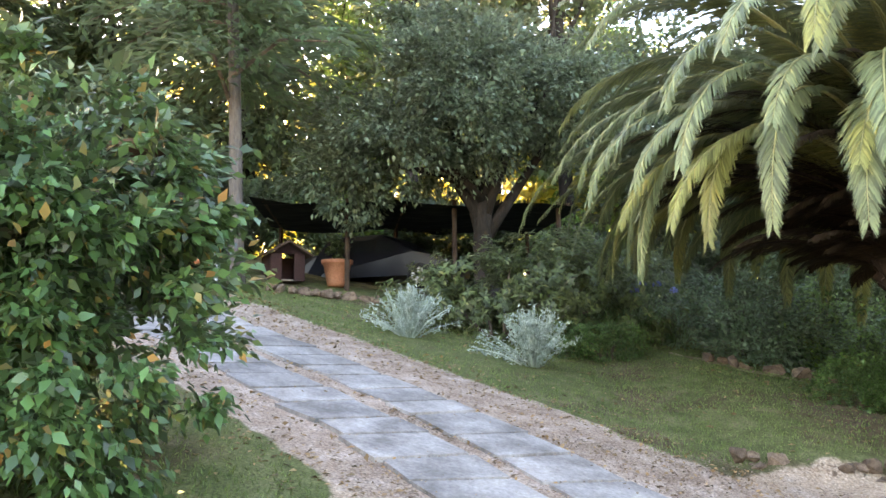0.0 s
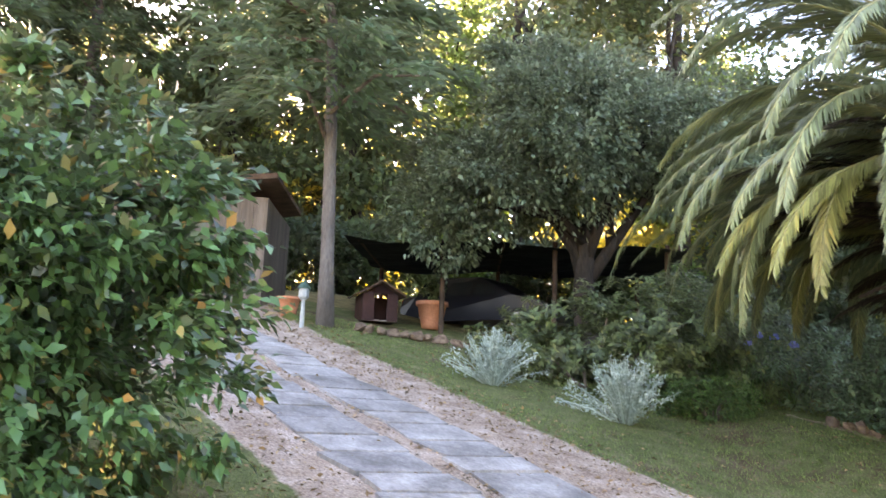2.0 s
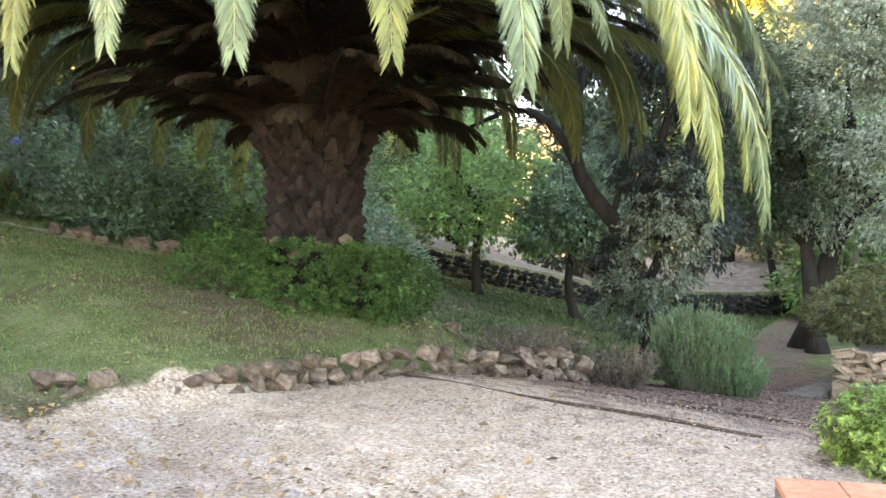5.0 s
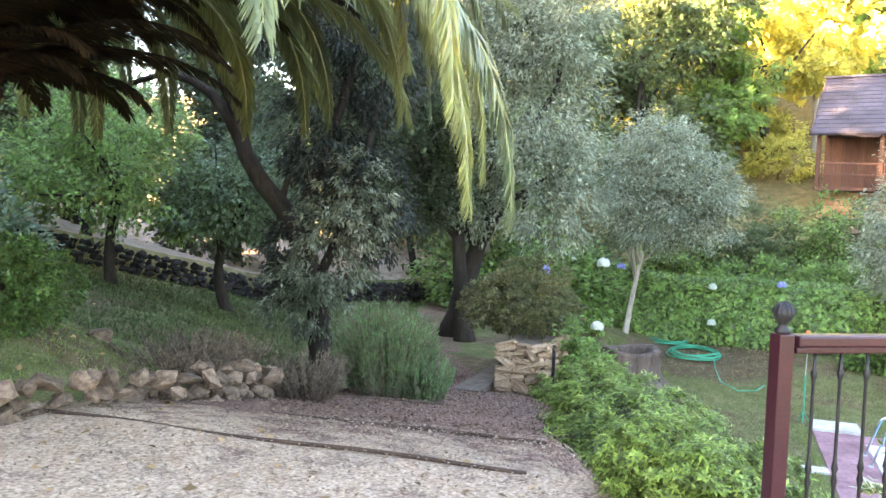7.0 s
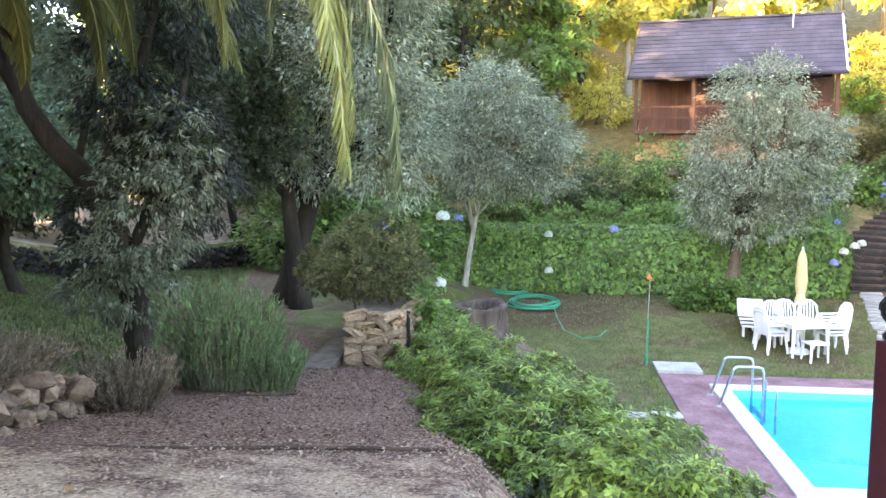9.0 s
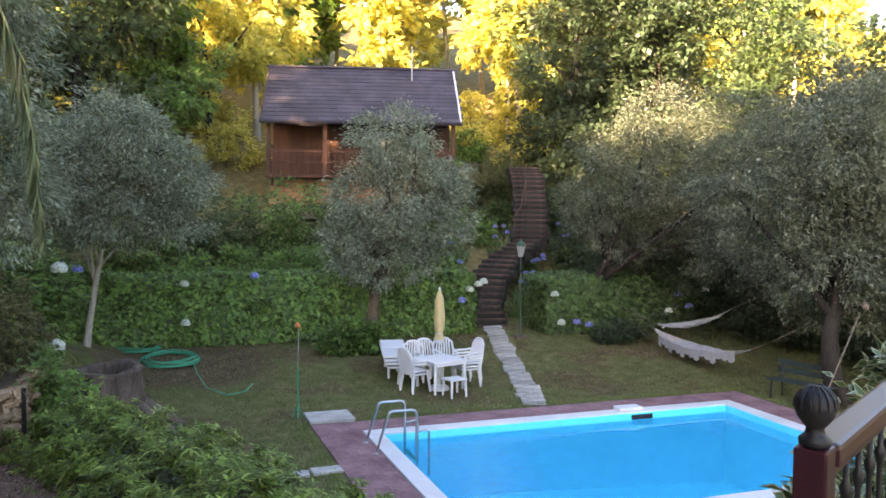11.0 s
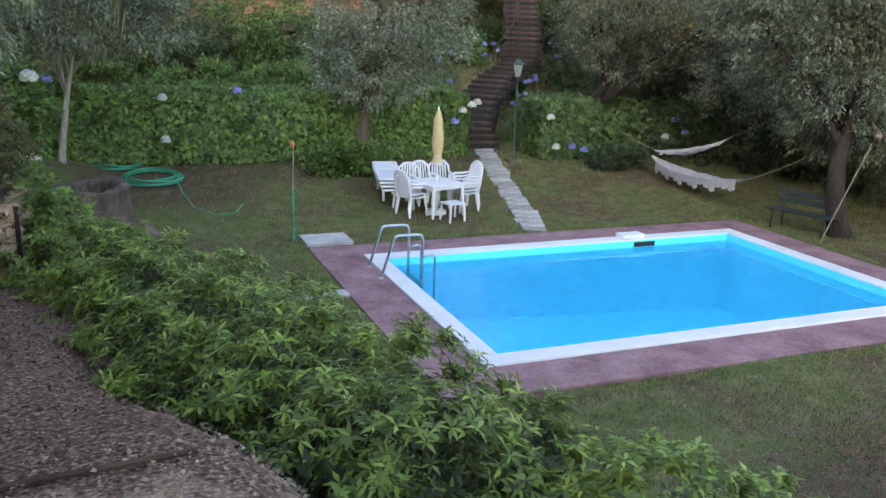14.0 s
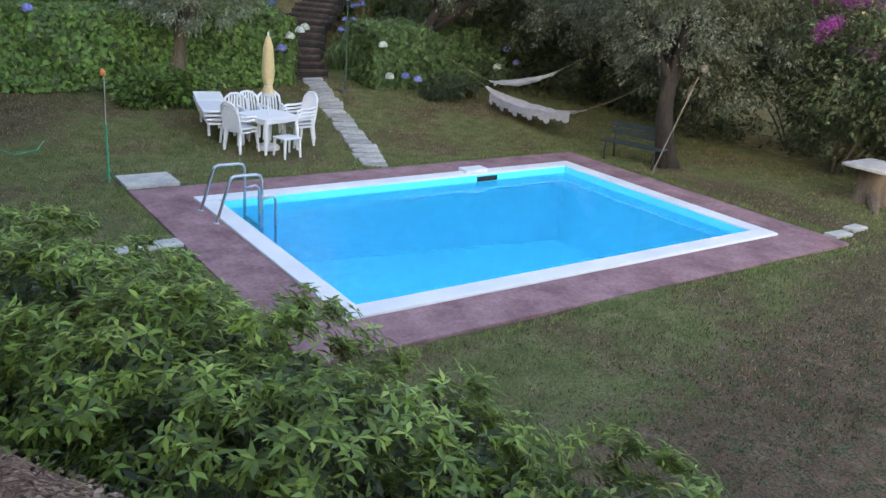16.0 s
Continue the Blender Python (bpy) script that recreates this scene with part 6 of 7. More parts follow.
def hammock(name, label, a, b, sag, fringe):
    t = thing(name, label, "hammock", group="hammocks")
    a, b = Vector(a), Vector(b)
    n, m = 20, 7
    u = (b - a).normalized()
    side = Vector((-u.y, u.x, 0)).normalized()
    bm = bmesh.new()
    g = []
    for i in range(n + 1):
        s = i / n
        c = a.lerp(b, s) - Vector((0, 0, sag * 4 * s * (1 - s)))
        wd = 0.06 + 0.5 * math.sin(math.pi * s) ** 0.7
        g.append([bm.verts.new(c + side * wd * (j / m - 0.5) * 1.2 + Vector((0, 0, 0.18 * math.sin(math.pi * s) * abs(j / m - 0.5) * 2 + 0.01 * rng.normal()))) for j in range(m + 1)])
    for i in range(n):
        for j in range(m):
            bm.faces.new((g[i][j], g[i + 1][j], g[i + 1][j + 1], g[i][j + 1]))
    edge = [v.co.copy() for v in (row[0] for row in g)]
    bmesh.ops.solidify(bm, geom=bm.faces[:], thickness=0.012)
    part("cloth", bm, M["cotton"], t, "white woven cotton")
    bm = bmesh.new()
    for i in range(2, n - 2):
        p, q = edge[i], edge[i + 1]
        h = fringe * (0.6 + 0.4 * ((i % 3) / 2))
        vs = [bm.verts.new(p), bm.verts.new(q), bm.verts.new(q - Vector((0, 0, h * 0.85))), bm.verts.new(p.lerp(q, 0.5) - Vector((0, 0, h))), bm.verts.new(p - Vector((0, 0, h * 0.85)))]
        bm.faces.new(vs)
    bmesh.ops.solidify(bm, geom=bm.faces[:], thickness=0.006)
    part("fringe", bm, M["cotton"], t, "scalloped white fringe")
    return t, a, b


hammock("hammock", "white cotton hammock hung between olive trees", (9.69, 10.3, 0.86), (9.95, 6.6, 0.88), 0.42, 0.3)
hammock("hammock", "smaller white hammock behind the other", (9.7, 10.2, 1.03), (10.82, 8.5, 1.6), 0.3, 0.1)
for a, b in (((9.4, 11.6, 1.4), (9.69, 10.3, 0.86)), ((9.4, 11.6, 1.4), (9.7, 10.2, 1.03)), ((9.95, 6.6, 0.88), (10.3, 5.5, 1.5)), ((10.82, 8.5, 1.6), (11.4, 7.4, 2.3))):
    tagged(part("hammock_rope", tubebm([a, tuple((p + q) / 2 - 0.03 * (i == 2) for i, (p, q) in enumerate(zip(a, b))), b], 0.007, 5), M["wood_old"]), "thin rope holding a hammock", "rope", "hammock ropes")
net = thing("skimmer_net", "long white pool pole leaning in the olive tree", "pool pole")
part("pole", tubebm([(9.4, 3.85, 0.0), (10.6, 4.0, 2.05)], 0.012, 8), M["wood_old"], net)
part("net", lathebm([(0.09, 0), (0.1, 0.02), (0.09, 0.04), (0.03, -0.05)], 14), M["wood_old"], net, m=Matrix.Translation((10.72, 4.0, 2.2)) @ pose(0, 0, 0, 0, 70, 0))
stt = thing("stump_table", "pale stone slab on a cut tree stump", "table", Matrix.Translation((12.5, 0.7, gz(12.5, 0.7))))
part("stump", lathebm([(0.42, -0.1), (0.34, 0.08), (0.3, 0.35), (0.31, 0.72)], 14), M["bark"], stt, smooth=True)
part("top", boxbm((0, 0, 0.76), (1.1, 0.9, 0.07), 0.015), M["concrete"], stt)
part("root", tubebm([(-0.3, -0.2, 0.2), (-0.5, -0.4, 0.03), (-0.8, -0.6, -0.05)], [0.14, 0.09, 0.04], 7), M["bark"], stt)

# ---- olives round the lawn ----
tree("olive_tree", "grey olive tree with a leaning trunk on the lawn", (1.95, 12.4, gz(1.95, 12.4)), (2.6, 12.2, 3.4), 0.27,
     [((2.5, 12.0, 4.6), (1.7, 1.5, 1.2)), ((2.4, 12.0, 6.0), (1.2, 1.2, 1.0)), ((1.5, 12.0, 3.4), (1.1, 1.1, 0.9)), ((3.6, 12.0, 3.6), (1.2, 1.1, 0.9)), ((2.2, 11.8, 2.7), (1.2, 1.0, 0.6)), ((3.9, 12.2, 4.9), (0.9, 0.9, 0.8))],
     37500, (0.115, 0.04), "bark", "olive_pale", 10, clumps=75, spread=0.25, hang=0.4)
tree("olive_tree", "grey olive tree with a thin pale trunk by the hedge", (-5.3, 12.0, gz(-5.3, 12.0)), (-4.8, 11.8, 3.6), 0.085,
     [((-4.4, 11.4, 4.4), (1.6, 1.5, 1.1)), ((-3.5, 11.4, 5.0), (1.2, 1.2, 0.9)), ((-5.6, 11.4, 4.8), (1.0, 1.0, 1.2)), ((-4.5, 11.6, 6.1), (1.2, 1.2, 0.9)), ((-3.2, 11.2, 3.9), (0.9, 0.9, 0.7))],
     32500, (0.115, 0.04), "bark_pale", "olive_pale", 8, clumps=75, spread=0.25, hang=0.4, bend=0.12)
tree("olive_tree", "old grey olive with leaning trunk holding the hammocks", (8.3, 12.2, gz(8.3, 12.2)), (9.4, 12.2, 3.0), 0.2,
     [((10.4, 12.4, 5.4), (1.9, 1.7, 1.7)), ((9.2, 12.4, 4.6), (1.3, 1.3, 1.2)), ((11.6, 12.4, 6.8), (1.6, 1.5, 1.3)), ((11.6, 12.2, 4.0), (1.8, 1.5, 1.4)), ((9.8, 12.2, 3.4), (1.2, 1.0, 0.8)), ((12.2, 10.6, 4.4), (1.7, 1.6, 1.6)), ((12.0, 9.6, 3.0), (1.3, 1.3, 1.0)), ((13.4, 11.4, 6.2), (1.8, 1.6, 1.6))],
     68000, (0.115, 0.04), "bark_dark", "olive", 10, clumps=80, spread=0.25, hang=0.4, bend=0.12)
tree("olive_tree", "broad old olive tree beside the bench", (10.6, 4.4, gz(10.6, 4.4)), (10.9, 4.8, 2.7), 0.25,
     [((11.2, 5.4, 4.9), (2.0, 2.2, 1.6)), ((12.8, 5.0, 4.4), (1.8, 1.9, 1.6)), ((10.2, 6.0, 4.2), (1.5, 1.5, 1.2)), ((11.4, 5.4, 6.3), (1.7, 1.8, 1.1)), ((11.0, 5.2, 3.0), (1.6, 1.6, 0.7)), ((13.4, 4.4, 3.2), (1.3, 1.4, 1.1)), ((9.2, 6.2, 5.0), (1.1, 1.2, 1.0)), ((11.6, 5.6, 2.2), (1.3, 1.3, 0.8)), ((10.3, 4.9, 2.5), (0.9, 0.9, 0.5)), ((11.9, 7.4, 3.4), (1.5, 1.5, 1.3)), ((12.6, 4.6, 1.8), (1.0, 1.0, 0.7)), ((12.6, 6.6, 5.6), (1.7, 1.7, 1.4))],
     88000, (0.115, 0.04), "bark_dark", "olive", 12, clumps=80, spread=0.25, hang=0.4)
shrub("bougainvillea", "large bush with bright purple flowers", (14.3, 2.6, gz(14.3, 2.6)), [((14.0, 2.2, 2.6), (1.4, 1.6, 1.5)), ((14.2, 3.4, 4.0), (1.3, 1.3, 1.2)), ((15.2, 1.0, 2.4), (1.5, 1.6, 1.5))], 9000, (0.14, 0.06), "oak", "bush", 6, clumps=70)
place("blossom", crown_mesh("blossom", [((13.7, 2.4, 3.6), (1.1, 1.2, 0.9)), ((13.8, 3.2, 4.6), (1.1, 1.1, 0.9))], 6500, 0.07, 0.05, M["purple"], clumps=22, spread=0.16), None)
tagged(bpy.data.objects["blossom"], "bright purple bougainvillea blossom on the bush", "blossom", kind="stuff")
for i in range(12):
    x, y = (15.2 + 0.7 * math.sin(i * 2.1), -3.5 + 2.1 * i) if i < 7 else (10.6 + 1.15 * (i - 7), 13.6 - 1.1 * (i - 7))
    shrub("dark_shrub", "dense dark shrub at the edge of the lawn", (x, y, gz(x, y)), [((x, y, 1.3), (1.5, 1.6, 1.6)), ((x + 0.8, y + 0.3, 2.9), (1.6, 1.7, 1.4))], 7000, (0.15, 0.08), "dark", "shrub", 4, clumps=60, spread=0.27)

# variegated bush beyond the railing
shrub("variegated_bush", "bush with cream-edged green leaves beyond the railing", (-1.5, -7.3, gz(-1.5, -7.3)),
      [((-1.75, -7.91, 2.95), (0.28, 0.26, 0.22)), ((-1.40, -7.76, 3.08), (0.3, 0.3, 0.3)), ((-0.85, -7.46, 3.42), (0.34, 0.3, 0.3)), ((-1.20, -7.56, 2.95), (0.45, 0.4, 0.5)), ((-1.65, -7.81, 2.75), (0.4, 0.36, 0.5)), ((-0.75, -7.31, 3.1), (0.4, 0.36, 0.6)), ((-1.95, -8.01, 3.02), (0.22, 0.16, 0.1))],
      9000, (0.075, 0.038), "variegated", "bush", 8, 0.014, clumps=60, spread=0.24, fill=0.3, rim=True)


# ---- hydrangea hedges and the slope ----
def hedge_row(label, x0, x1, yf, top, n, mat, flowers, depth=1.5):
    """A clipped hedge: leaves hanging from an uneven front, top and two ends."""
    xm = (x0 + x1) / 2
    o = Vector((xm, yf + 0.6, gz(xm, yf + 0.6)))
    t = thing("hydrangea_hedge", label, "hedge", Matrix.Translation(o))
    for k in range(9):
        x = (x0 - xm) + (x1 - x0) * (k + 0.5) / 9
        part("stem", tubebm([(x, 0, gz(xm + x, yf + 0.6) - o.z - 0.1), (x + 0.1, 0.05, 0.5), (x + 0.2 * rng.normal(), -0.1, top * 0.8)], [0.03, 0.022, 0.008], 6), M["bark"], t)
    x, u, f = rng.uniform(x0, x1, n), rng.random(n), rng.random(n)
    lump = np.array([noise.noise((a * 1.3, b * 2.2, 0.7)) for a, b in zip(x, u)])
    front, roof = f < 0.6, (f >= 0.6) & (f < 0.92)
    soft = 0.22 * u ** 6
    y = np.where(front, yf + soft - 0.16 * lump, np.where(roof, yf + 0.1 + depth * u, yf + depth * rng.random(n))) + rng.normal(size=n) * 0.05
    h = np.where(roof, top - 0.2 * (1 - np.clip(u * 6, 0, 1)) ** 2 + 0.14 * lump, top * (0.04 + 0.94 * u)) + rng.normal(size=n) * 0.04
    end = f >= 0.92
    left = rng.random(n) < 0.5
    x = np.where(end, np.where(left, x0, x1) + 0.2 * lump, x)
    nrm = np.where(front[:, None], np.array([0, -1.0, 0.45]), np.where(roof[:, None], np.array([0, -0.3, 1.0]), np.where(left[:, None], np.array([-1.0, 0, 0.4]), np.array([1.0, 0, 0.4]))))
    nrm = unit(nrm + rng.normal(size=(n, 3)) * 0.35)
    c = np.stack([x, y, ground_z(x, np.full(n, yf)) + h], 1) - np.array(tuple(o))
    out = rng.normal(size=(n, 3)) * 0.7 + np.array([0, -0.25, -0.55])
    out = unit(out - nrm * (out * nrm).sum(1, keepdims=True) + nrm * 0.15)
    sc = rng.uniform(0.6, 1.25, n)
    place("foliage", leaf_mesh("foliage", c, out, unit(np.cross(out, nrm)), 0.17 * sc, 0.095 * sc, M[mat]), t)
    for fx, fy, fz, col in flowers:
        place("flower_head", flower_mesh(Vector((fx, min(fy, yf - 0.02), fz)) - o, 0.13, 110, M[col]), t, "round pale hydrangea head" if col == "whiteflower" else "round blue hydrangea head")
    return t


hedge_row("long clipped hydrangea hedge with a few round heads", -6.6, 5.1, 12.6, 1.75, 34000, "hedge",
          [(-3.0, 12.35, 2.25, "whiteflower"), (-2.97, 12.3, 1.25, "whiteflower"), (-5.4, 11.2, 2.75, "blueflower"), (4.85, 12.4, 1.9, "whiteflower"), (5.1, 12.35, 2.05, "whiteflower"), (4.6, 12.35, 1.6, "blueflower"), (5.35, 12.6, 2.1, "whiteflower"), (-6.6, 11.6, 2.35, "blueflower"), (-1.2, 13.0, 2.4, "blueflower")])
hedge_row("dark hydrangea hedge beside the steps", 7.1, 13.5, 12.0, 1.65, 20000, "hedge_dark",
          [(7.3, 11.85, 1.75, "whiteflower"), (7.9, 11.6, 0.95, "blueflower"), (7.4, 11.6, 0.95, "whiteflower"), (11.2, 11.4, 1.7, "blueflower"), (11.6, 11.4, 1.3, "blueflower"), (12.2, 11.4, 1.8, "whiteflower"), (10.9, 11.4, 1.2, "whiteflower"), (8.3, 11.6, 0.85, "blueflower")])
shrub("hydrangea_bush", "low pale green hydrangea at the olive's foot", (1.2, 11.3, gz(1.2, 11.3)), [((0.9, 11.3, 0.85), (0.75, 0.5, 0.42)), ((1.7, 11.3, 0.8), (0.6, 0.5, 0.38))], 3400, (0.14, 0.085), "hedge", "bush", 4, clumps=50)
shrub("hydrangea_bush", "low green bush at the hedge's foot", (8.9, 11.0, gz(8.9, 11.0)), [((9.0, 11.0, 0.6), (0.8, 0.5, 0.35))], 1800, (0.14, 0.085), "dark", "bush", 4, clumps=50)
shrub("hydrangea_bush", "large green hydrangea behind the stone block", (-6.6, 9.6, gz(-6.6, 9.6)), [((-6.4, 9.4, 2.2), (1.0, 0.9, 1.2)), ((-7.0, 8.6, 2.2), (0.9, 0.9, 1.1))], 8000, (0.15, 0.085), "hedge", "bush", 5, clumps=70)
hb = bpy.data.objects["hydrangea_bush.002"]
for fx, fy, fz, col in ((-5.55, 8.75, 2.95, "whiteflower"), (-6.9, 8.0, 2.75, "blueflower"), (-5.6, 8.5, 1.4, "whiteflower")):
    place("flower_head", flower_mesh(Vector((fx, fy, fz)) - hb.location, 0.17, 110, M[col]), hb, "round pale hydrangea head")
for i in range(22):
    x, y = -3.2 + 0.42 * i + 0.1 * rng.normal(), 15.3 + 0.9 * (i % 3) + 0.2 * rng.normal()
    if 5.2 < x < 8.0:
        continue
    strap_clump(x, y, 50, 0.75, 1 if i % 3 == 0 else 0)
for i in range(30):
    x, y = -3.6 + 0.5 * (i % 15) + 0.12 * rng.normal(), 14.35 + 0.75 * (i // 15) + 0.2 * rng.normal()
    strap_clump(x, y, 55, 0.85, 2 if i % 4 == 1 else 0, mat="agap_light")
for x, y in ((4.9, 14.6), (5.1, 15.3), (5.6, 15.9), (7.4, 14.6), (7.9, 15.2), (8.8, 15.9), (9.3, 16.3), (10.6, 17.8), (10.9, 18.8), (8.2, 18.0), (8.6, 18.8)):
    strap_clump(x, y, 50, 0.8, 2)
for x, y in ((6.2, 17.6), (6.6, 18.2), (5.6, 17.2), (9.4, 14.4), (10.2, 14.8), (11.0, 14.6), (8.6, 14.2)):
    strap_clump(x, y, 50, 0.75, 2)
for i, (x, y, r, mat) in enumerate(((-2.0, 18.4, 1.5, "oak"), (0.5, 18.8, 1.7, "hedge"), (2.6, 18.0, 1.25, "oak"), (-4.5, 17.5, 1.4, "hedge"), (6.0, 19.4, 0.9, "light"), (5.0, 16.6, 0.8, "light"), (0.2, 15.6, 1.15, "light"), (1.6, 15.8, 1.2, "light"), (-1.2, 15.6, 1.15, "light"), (-2.6, 15.6, 1.1, "light"), (3.2, 15.7, 1.0, "light"), (7.6, 19.8, 0.8, "light"), (11.5, 17.0, 1.5, "dark"), (13.5, 15.5, 1.6, "dark"), (12.5, 19.5, 1.6, "dark"), (-7.5, 16.5, 1.6, "oak"), (9.2, 22.5, 1.2, "brown_hedge"), (11.5, 24.0, 1.4, "oak"), (10.7, 22.4, 1.1, "oak"), (9.3, 20.6, 0.8, "hedge_dark"), (12.2, 20.8, 1.1, "hedge_dark"), (8.4, 17.6, 0.6, "hedge"), (10.9, 16.9, 0.8, "hedge_dark"))):
    z = gz(x, y)
    shrub("slope_shrub", "leafy shrub on the slope below the cabin", (x, y, z), [((x, y, z + r * 0.8), (r, r * 0.9, r * 0.8)), ((x + 0.5, y, z + r * 0.5), (r * 0.9, r * 0.8, r * 0.6))], 5000, (0.15, 0.08), mat, "shrub", 5, clumps=60, spread=0.25)


# ---- steps up the slope ----
def slope_steps():
    t = thing("garden_steps", "rough stone and timber steps climbing the slope", "steps", kind="structure")
    line = [Vector(p) for p in ((5.95, 13.5, 0.62), (6.1, 14.6, 1.25), (6.7, 15.5, 1.95), (7.6, 16.4, 2.55), (9.0, 17.2, 3.2), (9.7, 18.6, 4.2), (10.4, 20.4, 5.5), (10.7, 21.6, 6.0))]
    total = sum((b - a).length for a, b in zip(line, line[1:]))
    n = 33
    for k in range(n):
        d = total * k / n
        p, q = along(line, d), along(line, min(d + 0.3, total))
        ang = math.degrees(math.atan2(q.y - p.y, q.x - p.x)) - 90
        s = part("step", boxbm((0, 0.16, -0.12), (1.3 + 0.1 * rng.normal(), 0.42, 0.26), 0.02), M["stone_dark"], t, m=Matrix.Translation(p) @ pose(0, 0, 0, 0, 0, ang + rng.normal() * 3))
        part("tread", boxbm((0, 0.02, 0.03), (1.24 + 0.1 * rng.normal(), 0.1, 0.07), 0.02), M["step_stone"], s)


slope_steps()
hr = thing("step_rail", "thin bent metal handrail beside the steps", "handrail")
part("rail", tubebm([(9.9, 21.0, 6.6), (10.0, 20.0, 6.1), (9.6, 18.9, 5.3), (9.0, 18.0, 4.3), (8.0, 17.2, 3.5)], 0.018, 7), M["timber"], hr)
for p in ((9.9, 21.0, 6.6), (9.6, 18.9, 5.3), (8.0, 17.2, 3.5)):
    part("post", tubebm([(p[0], p[1], gz(p[0], p[1]) - 0.3), p], 0.025, 7), M["timber"], hr)


# ---- cabin ----
def cabin():
    A = math.radians(-14)
    t = thing("cabin", "brown wooden cabin on a brick base with a dark slate roof", "cabin", Matrix.Translation((0.0, 21.0, 0)) @ Matrix.Rotation(A, 4, "Z"))
    W, D, F, E, R = 7.3, 5.6, 5.45, 7.35, 9.75
    for k in range(22):
        for c in range(4):
            part("brick", boxbm((0.35 + 0.3 * k + 0.15 * (c % 2), 0.9, 4.45 + 0.24 * c), (0.288, 0.14, 0.225), 0.01), M["brick"], t)
    part("base_wall", boxbm((3.65, 3.2, 4.6), (6.8, 4.5, 1.6)), M["mortar"], t)
    part("porch_floor", boxbm((3.65, 0.9, F - 0.06), (7.0, 1.6, 0.12), 0.01), M["cedar"], t)
    for k in range(34):
        part("wall_board", boxbm((0.35 + 0.2 * k, 1.6, (F + E) / 2), (0.192, 0.04, E - F), 0.006), M["cedar"], t)
    for x in (0.3, 7.0):
        part("side_wall", boxbm((x, 3.5, (F + E) / 2 + 0.3), (0.06, 3.8, E - F + 0.6)), M["cedar"], t)
    part("back_wall", boxbm((3.65, 5.4, (F + E) / 2), (6.7, 0.06, E - F)), M["cedar"], t)
    wn_ = part("window", boxbm((4.6, 1.57, 6.5), (1.1, 0.05, 0.9), 0.01), M["car_glass"], t)
    part("window_frame", boxbm((4.6, 1.54, 6.97), (1.25, 0.06, 0.08), 0.01), M["timber"], wn_)
    part("window_sill", boxbm((4.6, 1.52, 6.02), (1.25, 0.1, 0.06), 0.01), M["timber"], wn_)
    for x in (0.25, 2.3, 4.9, 7.05):
        part("porch_post", boxbm((x, 0.25, (F + E) / 2), (0.14, 0.14, E - F), 0.01), M["cedar"], t)
    for z in (F + 0.45, F + 0.85):
        part("porch_rail", boxbm((3.65, 0.22, z), (6.8, 0.06, 0.08), 0.01), M["cedar"], t)
    for k in range(30):
        part("rail_baluster", boxbm((0.4 + 0.225 * k, 0.22, F + 0.42), (0.04, 0.03, 0.8)), M["cedar"], t)
    for sgn in (0, 1):
        y0, y1 = (-0.15, 2.9) if sgn == 0 else (5.95, 2.9)
        rows = 14
        ang = math.atan2(R - E, abs(y1 - y0))
        part("roof_slope", boxbm((3.65, (y0 + y1) / 2, (E + R) / 2 - 0.03), (W + 0.1, math.hypot(R - E, y1 - y0), 0.1), 0.01, Matrix.Rotation(ang if sgn == 0 else -ang, 4, "X")), M["roof"], t)
        if sgn == 0:
            for r in range(rows):
                s = (r + 0.5) / rows
                for k in range(14):
                    part("slate", boxbm((0.27 + 0.52 * k + 0.13 * (r % 2), y0 + (y1 - y0) * s, E + (R - E) * s + 0.05), (0.5, 0.3, 0.014), 0, Matrix.Rotation(ang - 0.05, 4, "X")), M["roof"], t)
    part("ridge", boxbm((3.65, 2.9, R + 0.06), (W + 0.2, 0.25, 0.08), 0.02), M["roof"], t)
    for x in (0.0, 7.3):
        part("verge_board", boxbm((x, 1.4, (E + R) / 2 + 0.02), (0.06, math.hypot(R - E, 3.05), 0.16), 0.008, Matrix.Rotation(math.atan2(R - E, 3.05), 4, "X")), M["plastic"] if x else M["timber"], t)
    part("aerial", tubebm([(5.6, 2.2, 9.0), (5.6, 2.2, 10.6)], 0.02, 6), M["steel"], t)


cabin()
# ---- woods on the slope ----
SPOTS = [(-9.5, 19.5, 9, "oak"), (-6.0, 21.0, 10, "oak"), (-3.4, 25.0, 8, "light"), (-12.5, 23.0, 12, "dark"), (-1.0, 29.5, 7, "yellow"), (-8.0, 28.0, 13, "yellow"), (14.2, 23.5, 10, "dark"), (17.5, 22.5, 10, "dark"), (16.0, 28.0, 12, "oak"), (21.0, 20.0, 11, "oak"), (20.0, 26.0, 11, "dark"), (24.0, 15.0, 11, "oak"), (23.0, 9.0, 11, "dark"), (20.0, 3.0, 9, "oak"), (21.0, -4.0, 10, "dark"), (18.5, 12.5, 8, "olive"), (-16.5, 19.0, 9, "dark"), (-20.5, 15.5, 9, "oak"), (-25.0, 12.0, 10, "dark")]
for x, y, h, mat in SPOTS:
    z = gz(x, y)
    tree("hillside_tree", "broad leafy tree on the slope round the garden", (x, y, z), (x + rng.normal() * 0.3, y, z + h * 0.7), 0.24,
         [((x + rng.normal() * 0.9, y + rng.normal() * 0.9, z + h * f), (h * 0.22, h * 0.22, h * 0.14)) for f in (0.25, 0.42, 0.6, 0.78, 0.92)], 11000, (0.28, 0.17), "bark_dark", mat, 6, clumps=40, spread=0.27)
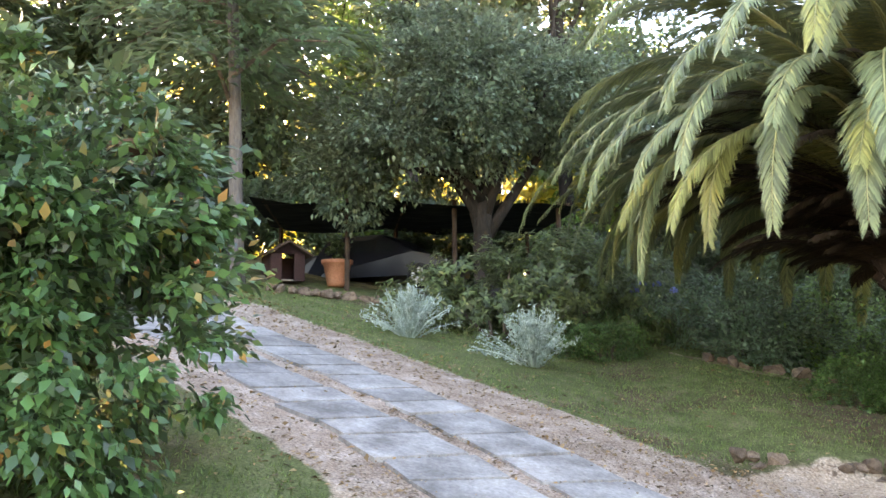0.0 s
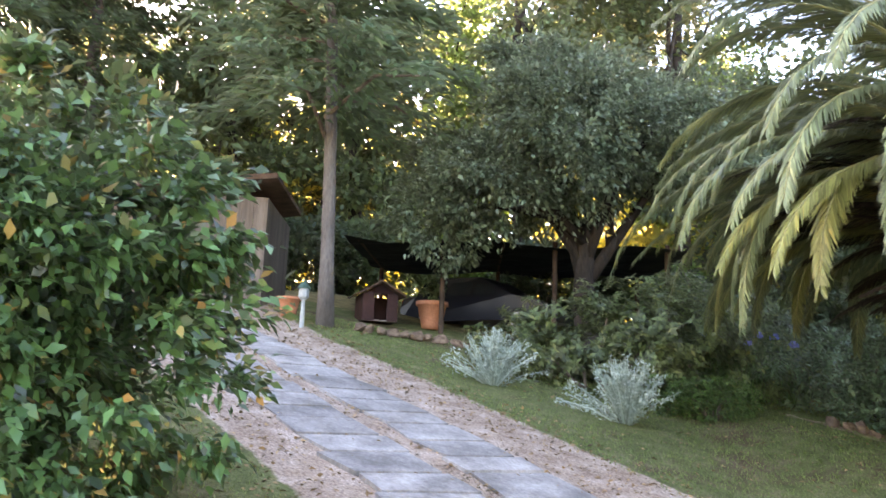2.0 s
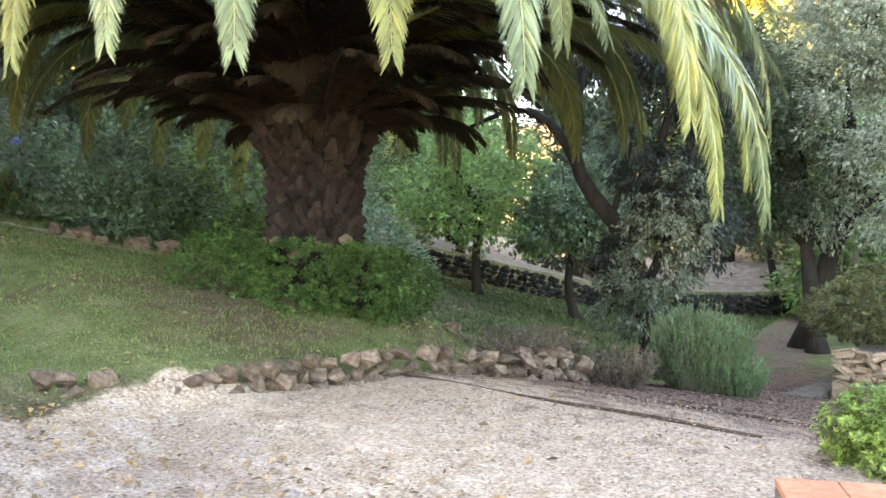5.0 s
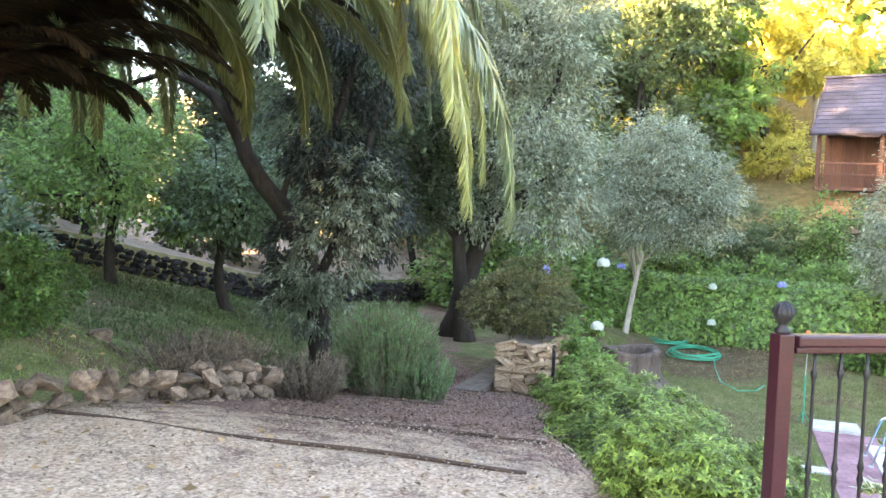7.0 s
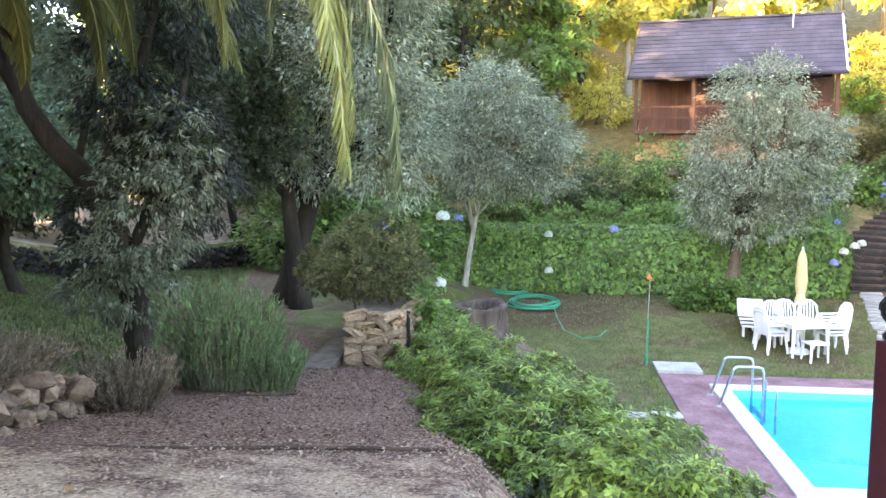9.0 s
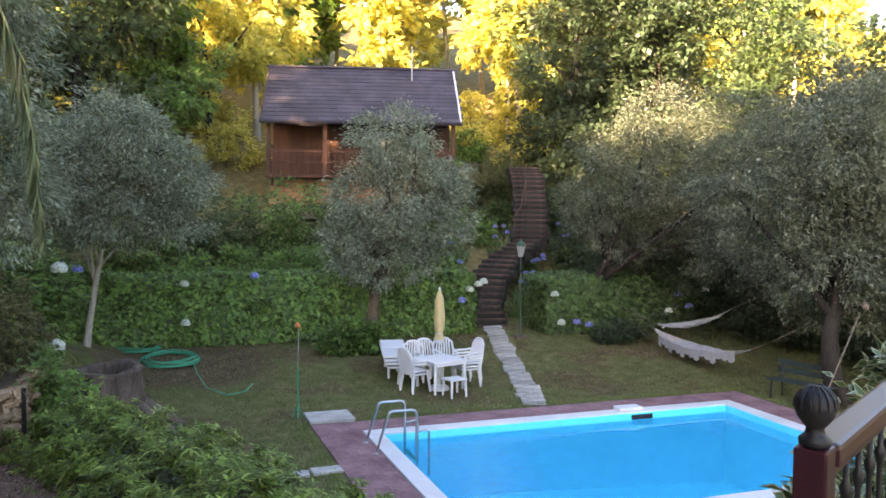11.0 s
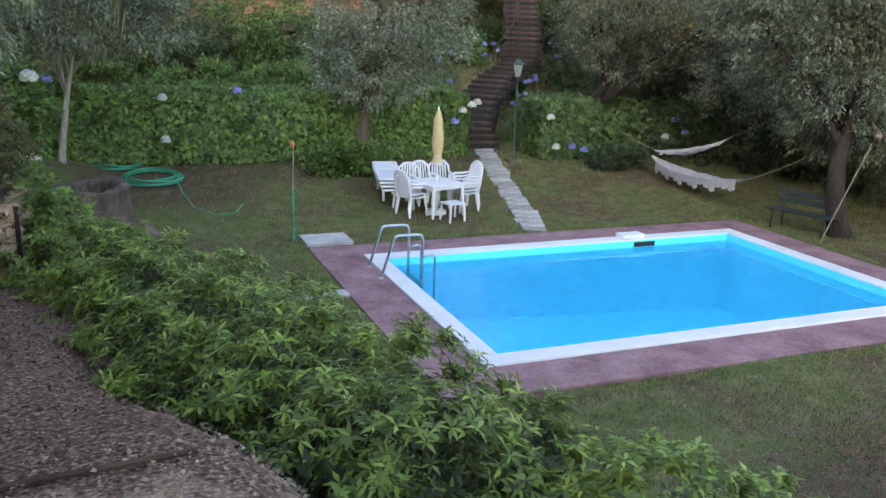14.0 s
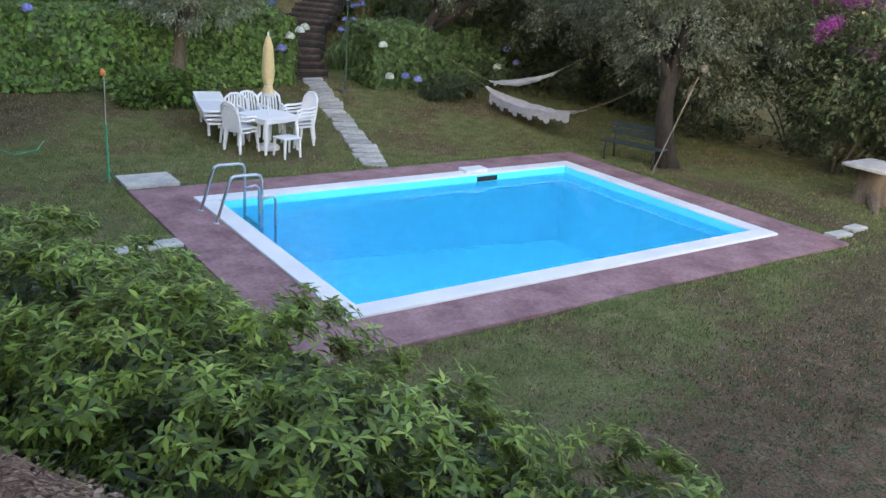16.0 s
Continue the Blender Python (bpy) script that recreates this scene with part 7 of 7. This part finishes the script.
for i in range(48):
    x = -26 + 3.0 * (i % 24) + rng.normal() * 0.8
    y = 33 + 7 * (i // 24) + rng.normal() * 1.5
    z = gz(x, y)
    h = 10 + 4 * rng.random()
    tree("forest_tree", "tall slender tree of the wood above the cabin, mostly with sun-coloured leaves", (x, y, z), (x + rng.normal() * 0.5, y, z + h * 0.85), 0.17,
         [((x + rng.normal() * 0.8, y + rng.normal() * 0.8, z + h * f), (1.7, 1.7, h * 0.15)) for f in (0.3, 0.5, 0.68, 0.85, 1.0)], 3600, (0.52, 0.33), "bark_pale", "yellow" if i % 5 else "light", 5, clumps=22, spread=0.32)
for i in range(48):
    x = -20 + 1.25 * i + rng.normal() * 0.5
    y = 27.5 + 3.5 * (i % 3) + rng.normal() * 0.6
    z = gz(x, y)
    shrub("hill_scrub", "scrub on the sunlit slope, mostly in sun-coloured yellow-green", (x, y, z), [((x, y, z + 0.7), (1.5, 1.3, 1.0))], 1500, (0.26, 0.13), "yellow" if i % 6 else "light", "scrub", 2, clumps=26, spread=0.3)


# ---- grass, litter ----
def scatter(name, label, n, keep, size, mat, upright):
    x, y = rng.uniform(-18, 14, n), rng.uniform(-19, 14, n)
    k = keep(x, y)
    x, y = x[k], y[k]
    z = ground_z(x, y)
    m = len(x)
    if upright:
        d = unit(rng.normal(size=(m, 3)) * 0.45 + np.array([0, 0, 1.0]))
        c = np.stack([x, y, z], 1) + d * size[0] * 0.35
    else:
        d = unit(rng.normal(size=(m, 3)) * np.array([1, 1, 0.25]))
        c = np.stack([x, y, z + 0.018], 1)
    sd = unit(np.cross(d, rng.normal(size=(m, 3)) if upright else np.array([0, 0, 1.0]) + rng.normal(size=(m, 3)) * 0.3))
    s = rng.uniform(0.6, 1.3, m)
    tagged(place(name, leaf_mesh(name, c, d, sd, size[0] * s, size[1] * s, M[mat])), label, name.replace("_", " "), kind="stuff")


def off_pool(x, y):
    return ~((x > -0.95) & (x < 9.35) & (y > -0.92) & (y < 6.4))


def on_lawn(x, y):
    sd, _ = drive_side(x, y)
    upper = (x < -7.7) & (y < -3.0) & ((sd > 2.3) | (sd < -1.9))
    near = (sd < -1.9) & (x < 2) & (y < -14.3)
    pool_side = (x > -4.2) & (y > -4.5 + 0.3 * (x < 0) * -x) & off_pool(x, y) & (y < 13.2) & ~((x < -1.5) & (y < 1.5))
    bank = (x + 16.9) * -0.875 + (y - 6.3) * 0.485
    lower = (x < -8.0 - 0.3 * np.maximum(y, 0)) & (y >= -3.0) & (bank < 0)
    return upper | near | pool_side | lower


def on_gravel(x, y):
    sd, _ = drive_side(x, y)
    return ((sd > -2.2) & (sd < -0.9) | (sd > 0.95) & (sd < 2.9) | (np.abs(sd) < 0.2) | (np.abs(sd) < 1.2) & (rng.random(len(x)) < 0.12)) & (x < -3.5) & (y > -19) & (x < -4.0)


scatter("grass_blades", "short uneven lawn grass with dry tufts", 330000, lambda x, y: on_lawn(x, y) & (x > -5) & (y > -9) & (rng.random(len(x)) > 1.05 * np.exp(-((x - 5.5) ** 2 / 50 + (y + 4.8) ** 2 / 7))), (0.06, 0.01), "grass", True)
scatter("lawn_grass", "short green grass of the palm lawn with a few pale tufts", 420000, lambda x, y: on_lawn(x, y) & ~((x > -5) & (y > -9)) & (y < -2.6), (0.05, 0.009), "fresh_grass", True)
scatter("shady_grass", "grass of the lower lawn, its green darkened for tree shade", 260000, lambda x, y: on_lawn(x, y) & (x < -7.5) & (y >= -2.6), (0.09, 0.016), "shade_darkened_grass", True)
scatter("dry_grass_blades", "worn straw-brown turf of the dry lawn", 520000, lambda x, y: on_lawn(x, y) & (x > -2.5) & (rng.random(len(x)) < 0.3 + 1.0 * np.exp(-((x - 5.5) ** 2 / 50 + (y + 4.6) ** 2 / 9))), (0.05, 0.011), "dry_grass", True)
scatter("verge_grass", "fresh green grass along the pool deck", 900000, lambda x, y: off_pool(x, y) & (np.maximum(np.maximum(-0.95 - x, x - 9.35), np.maximum(-0.92 - y, y - 6.4)) < 0.32 * rng.random(len(x))), (0.08, 0.012), "fresh_grass", True)
scatter("wood_chips", "brown bark chips strewn over the walk and under the hedge", 420000, lambda x, y: (x < -3.2) & (x > -7.3) & (y < 2.5) & (y - 0.2 * (x + 5.5) > -5.9 + 0.15 * rng.normal(size=len(x))) & (rng.random(len(x)) < 0.8), (0.045, 0.016), "chips", False)
scatter("gravel_pebbles", "pale and brown pebbles strewn over the gravel terrace", 430000, lambda x, y: (x < -1.0) & (x > -7.4 - 0.4 * (y < -10)) & (y - 0.2 * (x + 5.5) < -5.6) & (y > -14.5), (0.026, 0.018), "pebble", False)
scatter("dry_leaves", "dry fallen leaves and chips along the drive", 75000, on_gravel, (0.06, 0.032), "litter", False)
scatter("fallen_leaves", "fallen leaves strewn over gravel and grass", 9000, lambda x, y: (x < -3.6) & (y < 0) & ~((x > -6) & (y > -7)), (0.07, 0.04), "litter", False)
